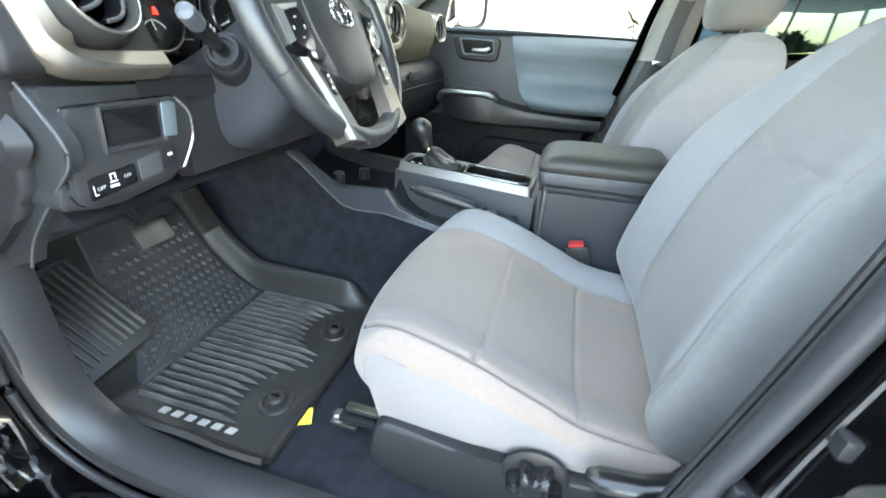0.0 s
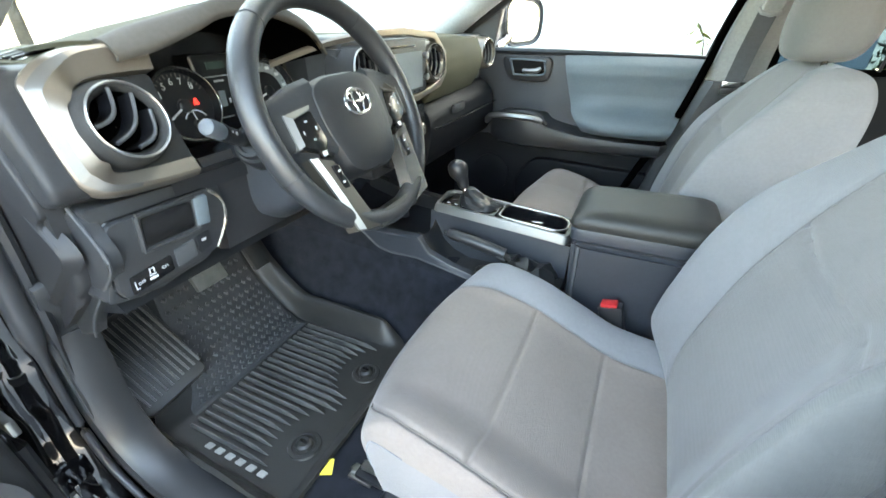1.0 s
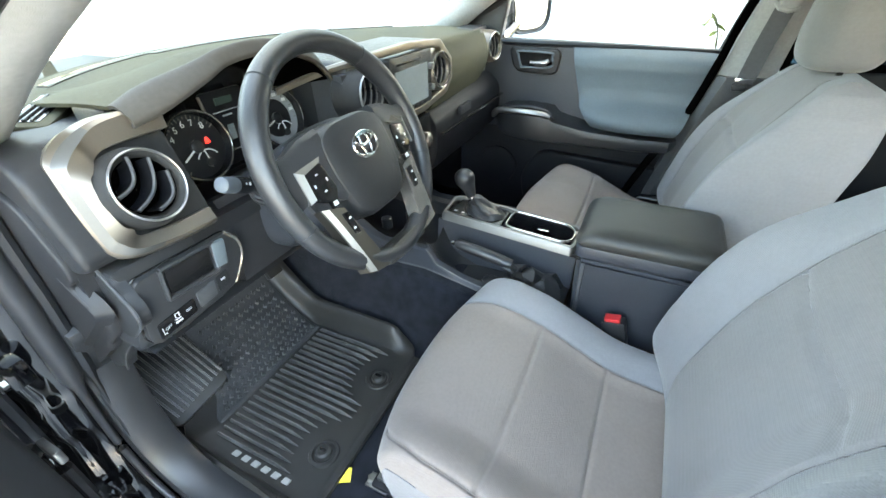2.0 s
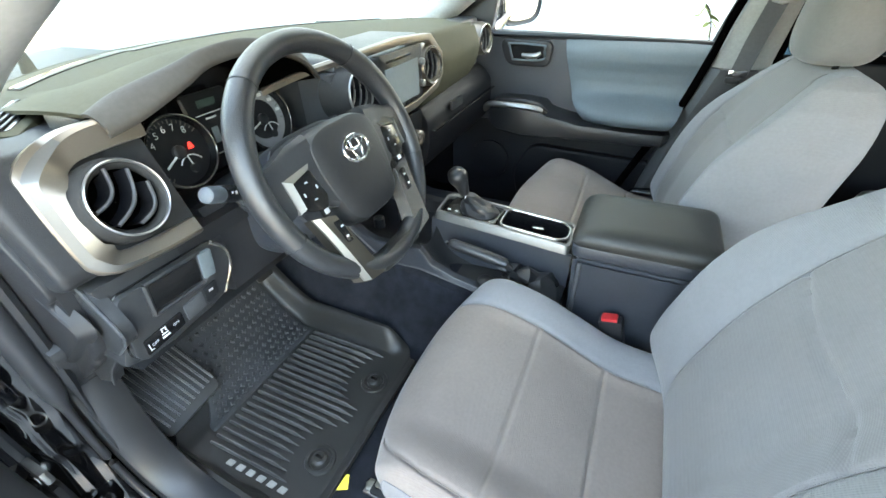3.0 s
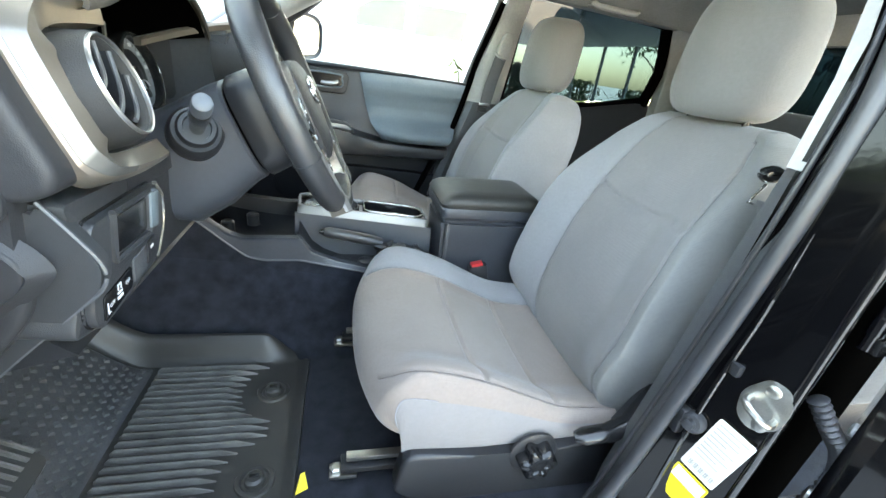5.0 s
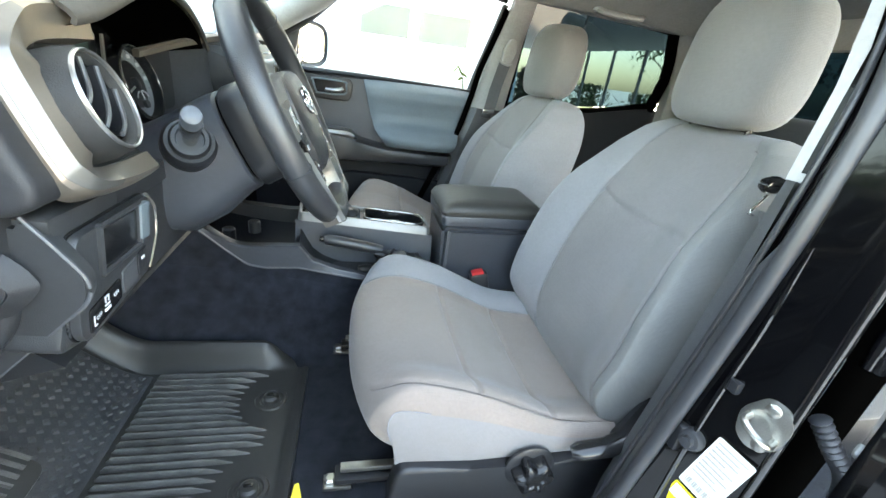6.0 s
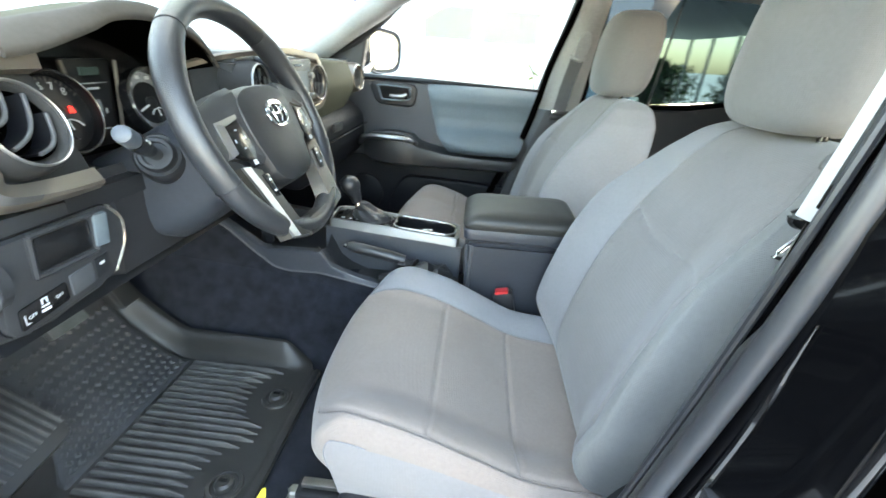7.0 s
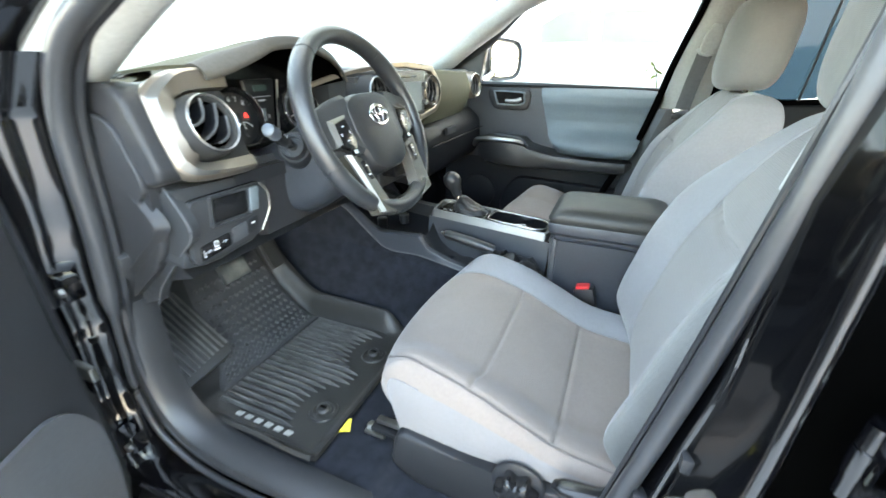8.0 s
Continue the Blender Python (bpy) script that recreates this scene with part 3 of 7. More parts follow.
J0 = frame_at((0.5705, -0.785, 1.0), (0.378, -0.926, 0.0), (0.10, 0.0, 1.0))
J = J0 @ Matrix.Translation((0.032, -0.011, 0.0))     # on the slanted jamb face
bm = B()
plate = rounded([(-0.026, 0.006), (-0.004, 0.040), (0.020, 0.036), (0.030, 0.012), (0.026, -0.022), (0.0, -0.040), (-0.020, -0.028)], 0.012, 4)
prism(bm, plate, 0.004, J, 0.0012)
striker = part("striker_plate", bm, M_STEEL, pillar, "zinc plated latch striker plate")
bm = B()
tube(bm, [J @ V(*p) for p in spline([(-0.014, 0.004, 0.002), (-0.013, 0.004, 0.026), (0.004, -0.004, 0.032), (0.018, -0.010, 0.026), (0.019, -0.011, 0.002)], 18)], 0.0048, 8)
part("striker_loop", bm, M_STEEL, striker)
for px, py in ((0.004, 0.025), (0.008, -0.026)):
    bm = B()
    lathe(bm, [(0.0085, 0.003), (0.0085, 0.006), (0.005, 0.008), (0.001, 0.008)], J @ Matrix.Translation((px, py, 0)), 14)
    part("screw", bm, M_STEEL, striker)

# sticker below the striker: paper with a yellow corner and rows of unreadable print
L = J0 @ Matrix.Translation((0.018, -0.112, 0.0035)) @ Matrix.Rotation(radians(-11), 4, "Z")
bm = B()
prism(bm, rounded([(-0.025, -0.048), (0.025, -0.048), (0.025, 0.050), (-0.025, 0.050)], 0.004), 0.0006, L)
sticker = part("sticker", bm, M_PAPER, pillar, "white paper sticker with rows of small print", smooth=0)
for k in range(9):
    bm = B()
    w = 0.8 * (0.050, 0.042, 0.046, 0.030, 0.048, 0.040, 0.050, 0.036, 0.044)[k]
    box(bm, (0, 0, 0), (w, 0.0030, 0.0004))
    bmesh.ops.transform(bm, matrix=L @ Matrix.Translation((-0.021 + w / 2, 0.042 - 0.0075 * k, 0.001)), verts=bm.verts)
    part("print_line", bm, M_PRINT, sticker, smooth=0)
for k in range(16):
    bm = B()
    box(bm, (0, 0, 0), (0.0008 + 0.0009 * ((k * 7) % 3), 0.010, 0.0004))
    bmesh.ops.transform(bm, matrix=L @ Matrix.Translation((-0.019 + 0.0026 * k, -0.036, 0.001)), verts=bm.verts)
    part("print_bar", bm, M_PRINT, sticker, smooth=0)
bm = B()
prism(bm, rounded([(-0.025, -0.110), (0.025, -0.110), (0.025, -0.052), (-0.025, -0.052)], 0.004), 0.0006, L)
st2 = part("sticker", bm, M_YELLOW, pillar, "yellow and white sticker", smooth=0)
bm = B()
box(bm, (0, 0, 0), (0.044, 0.020, 0.0004))
bmesh.ops.transform(bm, matrix=L @ Matrix.Translation((0.0, -0.066, 0.0009)), verts=bm.verts)
part("print_panel", bm, M_WHITE, st2, smooth=0)

# rubber door stop, clip, and the switch boot low on the jamb
bm = B()
S = frame_at((0.551, -0.768, 0.913), (0.378, -0.926, 0.0), (0.19, -0.02, 1.0))
lathe(bm, [(0.017, -0.004), (0.017, 0.004), (0.013, 0.012), (0.008, 0.013), (0.007, 0.022), (0.001, 0.023)], S, 16)
part("door_stop", bm, M_STRIP, pillar, "grey rubber door stop")
bm = B()
box(bm, (0.543, -0.752, 0.905), (0.018, 0.02, 0.045), 0.005)
part("stop_bracket", bm, M_BLACK, pillar)
bm = B()
box(bm, (0.568, -0.776, 1.014), (0.012, 0.014, 0.018), 0.003)
part("clip", bm, M_BLACK, pillar)

# corrugated cable boot between pillar and rear door
bm = B()
pts = spline([(0.625, -0.838, 1.02), (0.645, -0.855, 0.985), (0.672, -0.866, 0.95), (0.690, -0.868, 0.90), (0.700, -0.855, 0.83)], 60)
tube(bm, pts, [0.0095 + 0.0025 * (k % 3 == 1) - 0.0015 * (k % 3 == 0) for k in range(60)], 12)
solo("cable_boot", bm, M_STRIP, "grey corrugated rubber cable boot beside the pillar", "cable boot")

# open rear door: its shut face, skin and frame seen end on
rd = thing("rear_door", (0.74, -0.88, 0.5), "gloss black rear door standing open behind the pillar", "car door")
D = Matrix.Translation((0.715, -0.845, 0)) @ Matrix.Rotation(radians(-66), 4, "Z")
bm = B()
rings = []
for z, w, sh in ((0.50, 0.07, 0.02), (0.56, 0.11, 0.0), (0.8, 0.13, 0.0), (1.05, 0.135, 0.0), (1.25, 0.12, 0.0)):
    rings.append([D @ V(x, y, z) for x, y in ((0.0, -w / 2 - 0.02), (0.02, -w / 2 - 0.035), (0.85, -w / 2 - 0.035), (0.87, -w / 2 - 0.02), (0.87, w / 2), (0.02, w / 2), (0.0, w / 2 - 0.02))])
loft(bm, rings)
part("door_shell", bm, M_JAMB, rd, "gloss black painted door shell", smooth=30)
bm = B()
box(bm, (0.44, 0.066, 0.90), (0.76, 0.03, 0.62), 0.02)
bmesh.ops.transform(bm, matrix=D, verts=bm.verts)
part("door_panel", bm, M_BLACK, rd, "black plastic inner panel")
bm = B()
for a, b in (((0.02, 0.0, 1.24), (0.12, 0.05, 1.62)), ((0.12, 0.05, 1.62), (0.75, 0.05, 1.60)), ((0.75, 0.05, 1.60), (0.86, 0.0, 1.24))):
    tube(bm, [D @ V(*a), D @ V(*b)], 0.025, 8)
part("window_frame", bm, M_PAINT, rd)
for z, k in ((1.08, 0), (0.98, 0), (0.86, 0), (0.74, 0)):
    bm = B()
    lathe(bm, [(0.010, 0.0), (0.010, 0.002), (0.007, 0.004), (0.001, 0.0045)], D @ frame_at((0.0, -0.03 + 0.03 * (k % 2), z), (0, -1, 0), (0, 0, 1)), 14)
    part("plug", bm, M_LIGHTGREY if z > 0.9 else M_STEEL, rd)
for z in (1.13, 0.70):
    hg = B()
    tube(hg, [(0.640, -0.842, z + dz) for dz in (-0.032, -0.012, -0.0115, 0.0115, 0.012, 0.032)], [0.008, 0.008, 0.0095, 0.0095, 0.008, 0.008], 14)
    hinge = part("hinge", hg, M_PAINT, rd, "black painted steel hinge")
    for dz in (-0.025, 0.025):
        bm = B()
        box(bm, (0.668, -0.850, z + dz), (0.055, 0.010, 0.020), 0.003)
        part("hinge_leaf", bm, M_GLOSS, hinge)
    for dz in (-0.018, 0.018):
        bm = B()
        lathe(bm, [(0.010, 0), (0.010, 0.008), (0.006, 0.009), (0.001, 0.009)], frame_at((0.660, -0.860, z + dz * 1.2), (1, 0, 0), (0, 0, 1)), 6)
        part("bolt", bm, M_STEEL, hinge)

# ---- open driver door, seen at its hinge end ----
dd = thing("driver_door", (-0.36, -0.88, 0.5), "black driver door standing wide open with dark inner panel", "car door")
D = Matrix.Translation((-0.405, -0.865, 0)) @ Matrix.Rotation(radians(-66), 4, "Z")
bm = B()
rings = []
for z, w in ((0.48, 0.06), (0.56, 0.10), (0.8, 0.12), (1.05, 0.125), (1.26, 0.11)):
    rings.append([D @ V(x, y, z) for x, y in ((0.0, -w / 2 + 0.01), (0.02, -w / 2 - 0.02), (1.05, -w / 2 - 0.02), (1.07, -w / 2), (1.07, w / 2), (0.03, w / 2), (0.0, w / 2 - 0.03))])
loft(bm, rings)
part("door_shell", bm, M_PAINT, dd, "gloss black painted door shell", smooth=30)
bm = B()
rings = []
for z, d in ((0.53, 0.06), (0.62, 0.085), (0.80, 0.085), (0.98, 0.075), (1.12, 0.075), (1.27, 0.062)):
    rings.append([D @ V(x, y, z) for x, y in ((0.020, 0.045), (0.026, d - 0.012), (0.044, d), (1.0, d), (1.04, 0.045))])
loft(bm, rings)
part("door_panel", bm, M_CHAR, dd, "dark slate plastic inner panel")
bm = B()
prism(bm, rounded([(0.075, 0.56), (0.62, 0.56), (0.70, 0.66), (0.62, 0.84), (0.10, 0.875), (0.052, 0.80), (0.052, 0.68)], 0.06, 5), 0.012, D @ frame_at((0, 0.094, 0), (1, 0, 0), (0, 0, 1)), 0.004)
part("map_pocket", bm, M_SLATE, dd, "lighter grey lower pocket panel")
bm = B()
for a, b in (((0.03, 0.0, 1.26), (0.42, 0.03, 1.52)), ((0.42, 0.03, 1.52), (0.90, 0.04, 1.60)), ((0.90, 0.04, 1.60), (1.05, 0.0, 1.26))):
    tube(bm, [D @ V(*a), D @ V(*b)], 0.022, 8)
part("window_frame", bm, M_PAINT, dd)
bm = B()
tube(bm, [D @ V(*p) for p in spline([(-0.012, 0.02, 0.60), (-0.012, 0.02, 0.9), (-0.010, 0.02, 1.1), (-0.005, 0.02, 1.25)], 16)], 0.012, 8)
part("door_seal", bm, M_STRIP, dd, "black rubber seal along the door edge")
for z in (1.02, 0.66):
    bm = B()
    tube(bm, [(-0.395, -0.835, z - 0.035), (-0.395, -0.835, z + 0.035)], 0.013, 12)
    hinge = part("hinge", bm, M_GLOSS, dd, "black painted steel hinge")
    bm = B()
    box(bm, (-0.372, -0.815, z), (0.05, 0.03, 0.045), 0.006)
    part("hinge_leaf", bm, M_PAINT, hinge)
    bm = B()
    lathe(bm, [(0.009, 0), (0.009, 0.007), (0.005, 0.008), (0.001, 0.008)], frame_at((-0.352, -0.830, z), (1, 0, 0), (0, 0, 1)), 6)
    part("bolt", bm, M_STEEL, hinge)
bm = B()
box(bm, (-0.37, -0.845, 0.865), (0.085, 0.012, 0.030), 0.004)
part("check_strap", bm, M_STEEL, dd, "steel door check strap")

# front jamb behind the hinges
bm = B()
rings = []
for z in np.linspace(0.50, 1.38, 90):
    dx = lerp_at([(0.50, 0.03), (0.60, -0.01), (0.75, -0.03), (0.95, -0.01), (1.15, 0.02), (1.30, 0.05), (1.38, 0.12)], z)
    # pressed pads for the hinges and soft swells between them
    pad = max(smoothstep(0.11, 0.03, abs(z - 1.02)), smoothstep(0.11, 0.03, abs(z - 0.66)), smoothstep(0.08, 0.02, abs(z - 0.86)))
    dx += 0.006 * pad + 0.003 * math.sin(z * 23.0)
    sec = spline([(-0.385, -0.750), (-0.374, -0.765), (-0.376, -0.785), (-0.388, -0.805), (-0.392, -0.822), (-0.415, -0.845), (-0.45, -0.862), (-0.50, -0.87)], 30)
    rings.append([V(p[0] + dx, p[1] - 0.005 * pad, z) for p in sec] + [V(-0.56 + dx, -0.80, z), V(-0.50 + dx, -0.74, z)])
loft(bm, rings)
part("front_jamb", bm, M_EDGE, cab, "gloss black painted hinge pillar", smooth=50)


# ---- dashboard ----
dash = thing("dashboard", (-0.3, 0, 1.0), "charcoal plastic dashboard with satin silver bezels round the vents", "dashboard")


def dash_edge_x(y):
    """Rear edge of the top pad across the car."""
    return lerp_at([(-0.75, -0.262), (-0.625, -0.262), (-0.595, -0.36), (-0.185, -0.36), (-0.172, -0.185), (0.0, -0.165), (0.25, -0.165), (0.72, -0.19)], y)


def dash_front_x(y):
    """Front edge of the top pad under the glass."""
    return -1.00 + 0.47 * (abs(y) / 0.74) ** 2.2


def dash_top(u, v):
    y = -0.700 + 1.42 * u
    xb = dash_front_x(y)
    xe = dash_edge_x(y)
    zt = 1.352 - 0.022 * (y / 0.74) ** 2
    side = 0.05 * smoothstep(0.63, 0.72, abs(y)) ** 2
    if v < 0.75:
        s = v / 0.75
        x = xb + (xe - 0.02 - xb) * s
        z = zt - 0.030 * (1 - s) ** 3 - 0.014 * s ** 4
    else:
        s = (v - 0.75) / 0.25
        x = xe - 0.02 + 0.02 * math.sin(s * math.pi / 2) - 0.10 * max(0, s - 0.6)
        z = zt - 0.014 - 0.045 * (1 - math.cos(s * math.pi / 2)) - 0.02 * s
    return V(x, y, z - side)


bm = B()
sheet(bm, dash_top, 120, 40)
thicken(bm, 0.008)
part("top_pad", bm, M_DASH, dash, "grained grey-brown soft top pad")
# curved defroster slot across the pad
def slot_ring(y, w):
    x0, xe = dash_front_x(y), dash_edge_x(y)
    ring = []
    for dx, up in ((0.150, -0.004), (0.150, 0.002), (0.155, 0.004), (0.150 + w - 0.005, 0.004), (0.150 + w, 0.002), (0.150 + w, -0.004)):
        q = dx / (xe - 0.02 - x0)
        ring.append(V(x0 + dx, y, 1.352 - 0.022 * (y / 0.74) ** 2 - 0.030 * (1 - q) ** 3 - 0.014 * q ** 4 + up))
    return ring


bm = B()
loft(bm, [slot_ring(y, 0.045) for y in np.linspace(-0.50, 0.58, 50)])
part("defroster_grille", bm, M_GLOSS, dash, "black curved defroster slot")

# side window demister at the end of the pad
DM = frame_at((-0.415, -0.600, 1.338), (-0.72, 0.69, 0.06), (-0.68, -0.72, 0.10))
bm = B()
prism(bm, rounded([(-0.085, -0.034), (0.085, -0.034), (0.085, 0.034), (-0.085, 0.034)], 0.012, 4), 0.010, DM @ Matrix.Translation((0, 0, -0.004)), 0.003)
dmist = part("side_demister", bm, M_DASH, dash, "raised grey-brown demister frame")
bm = B()
prism(bm, rounded([(-0.068, -0.020), (0.062, -0.020), (0.062, 0.016), (-0.068, 0.016)], 0.006, 3), 0.001, DM @ Matrix.Translation((0, 0, 0.0062)))
part("demister_slot", bm, M_GLOSS, dmist, smooth=0)
for k in range(3):
    bm = B()
    box(bm, (0, 0, 0), (0.126, 0.003, 0.003))
    bmesh.ops.transform(bm, matrix=DM @ Matrix.Translation((-0.003, -0.011 + 0.009 * k, 0.008)), verts=bm.verts)
    part("slat", bm, M_CHAR, dmist, smooth=0)

# left end block, down to the kick panel
bm = B()
end = [(-0.55, 1.30), (-0.35, 1.335), (-0.262, 1.335), (-0.245, 1.318), (-0.222, 1.26), (-0.212, 1.215), (-0.215, 1.185), (-0.220, 1.15), (-0.225, 1.08), (-0.260, 1.03), (-0.34, 0.965), (-0.385, 0.935), (-0.43, 0.92), (-0.72, 1.0)]
prism(bm, rounded(end, 0.02, 4), 0.150, frame_at((0, -0.580, 0), (1, 0, 0), (0, 0, 1)), 0.016, 3)
part("end_block", bm, M_SIDE, dash, "charcoal plastic end of the dashboard")
bm = B()
cheek = [(-0.42, 1.336), (-0.262, 1.340), (-0.232, 1.334), (-0.213, 1.316), (-0.177, 1.212), (-0.182, 1.196), (-0.203, 1.186), (-0.42, 1.19)]
prism(bm, rounded(cheek, 0.014, 4), 0.043, frame_at((0, -0.688, 0), (1, 0, 0), (0, 0, 1)), 0.022, 5)
part("end_cheek", bm, M_SIDE, dash, "charcoal outer cheek of the dashboard")
bm = B()
cap = [(-0.44, 1.305), (-0.275, 1.296), (-0.243, 1.278), (-0.214, 1.196), (-0.216, 1.176), (-0.240, 1.163), (-0.212, 1.130), (-0.222, 1.104), (-0.350, 0.998), (-0.44, 0.975)]
prism(bm, rounded(cap, 0.014, 4), 0.014, frame_at((0, -0.724, 0), (1, 0, 0), (0, 0, 1)), 0.004, 3)
part("side_cover", bm, M_SIDE, dash, "dark slate side cover panel")
# turned-out fold that runs down the cover
fold_in = spline([(-0.254, -0.7385, 1.174), (-0.236, -0.7385, 1.154), (-0.218, -0.7385, 1.131), (-0.217, -0.7385, 1.114), (-0.262, -0.740, 1.074), (-0.345, -0.742, 1.004)], 30)
fold_out = spline([(-0.250, -0.728, 1.178), (-0.224, -0.723, 1.157), (-0.203, -0.721, 1.131), (-0.205, -0.722, 1.110), (-0.254, -0.727, 1.066), (-0.341, -0.734, 0.999)], 30)
bm = B()
loft(bm, [[V(*p), V(*q), V(*(q + np.array([-0.010, 0.004, 0.0]))), V(*(p + np.array([-0.010, 0.008, 0.0])))] for p, q in zip(fold_in, fold_out)])
part("side_reveal", bm, M_SIDE, dash, "charcoal fold on the side cover", smooth=50)
# end plate of the lower panel, with its rounded rim
lip = [(-0.207, 1.183), (-0.186, 1.153), (-0.168, 1.122), (-0.172, 1.098), (-0.203, 1.068), (-0.274, 1.001), (-0.301, 0.968), (-0.318, 0.938)]
bm = B()
prism(bm, rounded(lip, 0.012, 4) + [(-0.36, 0.930), (-0.36, 1.0), (-0.28, 1.08), (-0.25, 1.183)], 0.020, frame_at((0, -0.694, 0), (1, 0, 0), (0, 0, 1)), 0.005, 3)
part("panel_end", bm, M_CHAR, dash, "charcoal end of the lower dash panel")
# paler tube on the rim: the edge highlight is put into its colour
bm = B()
tube(bm, spline([(x + 0.0005, -0.712, z) for x, z in lip], 40), 0.0022, 6)
part("panel_edge", bm, M_SLATE, dash, "painted highlight along the edge of the lower panel")

# passenger half: upper fascia, glove box
bm = B()
def fascia(u, v):
    y = 0.17 + 0.405 * u
    s = v
    x = dash_edge_x(y) + 0.012 + 0.028 * math.sin(math.pi * s) - 0.02 * s + 0.03 * smoothstep(0.62, 0.72, y) * 0
    return V(x, y, 1.322 - 0.155 * s)
sheet(bm, fascia, 20, 12)
thicken(bm, 0.02)
part("passenger_fascia", bm, M_DASH, dash, "grained grey-brown passenger fascia")
bm = B()
box(bm, (-0.255, 0.645, 1.25), (0.09, 0.15, 0.16), 0.012)
part("fascia_end", bm, M_CHAR, dash)
bm = B()
glove = [(-0.50, 1.19), (-0.205, 1.175), (-0.185, 1.160), (-0.155, 1.130), (-0.150, 1.06), (-0.17, 0.985), (-0.22, 0.95), (-0.50, 0.98)]
prism(bm, rounded(glove, 0.02, 4), 0.55, frame_at((0, 0.72, 0), (1, 0, 0), (0, 0, 1)), 0.012)
gl = part("glove_box", bm, M_LOWER, dash, "black plastic glove box")
bm = B()
box(bm, (-0.146, 0.36, 1.128), (0.012, 0.085, 0.028), 0.005)
part("glove_latch", bm, M_CHAR, gl)
bm = B()
box(bm, (-0.142, 0.45, 1.095), (0.012, 0.53, 0.004))
part("lid_seam", bm, M_GLOSS, gl, smooth=0)

# driver half: recess behind the wheel, lower panel
bm = B()
prism(bm, [(-0.57, 1.17), (-0.19, 1.17), (-0.19, 1.30), (-0.24, 1.345), (-0.36, 1.378), (-0.45, 1.372), (-0.52, 1.352), (-0.57, 1.33)], 0.02, facing_rear(-0.352), 0.0)
part("cluster_wall", bm, M_GLOSS, dash, "black back wall of the instrument binnacle", smooth=0)


HOOD = [(-0.602, -0.232, 1.362, 1.350), (-0.553, -0.234, 1.378, 1.359), (-0.48, -0.218, 1.395, 1.382), (-0.434, -0.206, 1.407, 1.398), (-0.36, -0.203, 1.410, 1.401), (-0.29, -0.205, 1.395, 1.386), (-0.24, -0.207, 1.372, 1.362), (-0.205, -0.21, 1.328, 1.322)]


HOOD_FINE = spline(HOOD, 60)


def hood_at(y, k):
    """Ridge x, ridge height or lip height of the hood at y."""
    return lerp_at([(h[0], h[k]) for h in HOOD_FINE], y)


def hood(u, v):
    y = -0.602 + 0.397 * u
    xr = hood_at(y, 1)
    s = v
    return V(-0.56 + (xr + 0.56) * s, y, 1.338 + (hood_at(y, 2) - 1.338) * smoothstep(0.0, 1.0, s) ** 0.8)


def hood_face(u, v):
    y = -0.602 + 0.397 * u
    xr, zr, zl = hood_at(y, 1), hood_at(y, 2), hood_at(y, 3)
    if v < 0.8:
        s = v / 0.8
        return V(xr + (-0.190 - xr) * s, y, zr + (zl - zr) * s + 0.007 * math.sin(math.pi * s) ** 0.8)
    s = (v - 0.8) / 0.2
    return V(-0.190 + 0.003 * math.sin(math.pi * s), y, zl - 0.012 * s)


bm = B()
sheet(bm, hood, 44, 18)
thicken(bm, 0.006)
part("binnacle_hood", bm, M_DASH, dash, "grey-brown hood over the instruments")
bm = B()
sheet(bm, hood_face, 60, 16)
thicken(bm, 0.005)
part("hood_face", bm, M_HOODFACE, dash, "slate grey front face of the hood")
# added non-reflecting black sheet that keeps the hollow under the hood dark
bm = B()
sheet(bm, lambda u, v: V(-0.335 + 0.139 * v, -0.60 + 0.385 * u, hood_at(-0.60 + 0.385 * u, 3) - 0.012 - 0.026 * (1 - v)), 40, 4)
part("binnacle_lining", bm, M_MATTE, dash, "non-reflecting black sheet under the hood")
bm = B()
box(bm, (-0.29, -0.590, 1.275), (0.08, 0.020, 0.16), 0.006)
part("binnacle_cheek", bm, M_CHAR, dash)
bm = B()
loft(bm, [[V(-0.350, -0.176, z), V(-0.162, -0.216, z), V(-0.158, -0.190, z), V(-0.350, -0.160, z)] for z in (1.195, 1.275, 1.330)])
part("binnacle_cheek", bm, M_SLATE, dash, "slate grey slanted cheek of the binnacle", smooth=25)
bm = B()
loft(bm, [[V(x, y, z) for x, z in ((-0.34, 1.178), (-0.235, 1.178), (-0.19, 1.176), (-0.19, 1.15), (-0.34, 1.15))] for y in (-0.59, -0.20)])
part("binnacle_sill", bm, M_BLACK, dash)
# slanted cheek between the binnacle and the centre vent
bm = B()
prism(bm, rounded([(-0.200, 1.195), (-0.115, 1.17), (-0.115, 1.345), (-0.195, 1.340)], 0.01), 0.03, facing_rear(-0.195, 0, 0, 0, 0), 0.006)
part("centre_cheek", bm, M_SLATE, dash, "slate grey panel beside the centre vent")

# instruments
def lettering(text, size, m):
    """Flat letters in the built-in font, laid by matrix m."""
    cu = bpy.data.curves.new("lettering", "FONT")
    cu.body, cu.size, cu.align_x, cu.align_y, cu.extrude = text, size, "CENTER", "CENTER", 0.0003
    tmp = bpy.data.objects.new("lettering", cu)
    scene.collection.objects.link(tmp)
    me = bpy.data.meshes.new_from_object(tmp.evaluated_get(bpy.context.evaluated_depsgraph_get()))
    bpy.data.objects.remove(tmp)
    bm = B()
    bm.from_mesh(me)
    bpy.data.meshes.remove(me)
    bmesh.ops.transform(bm, matrix=m, verts=bm.verts)
    return bm


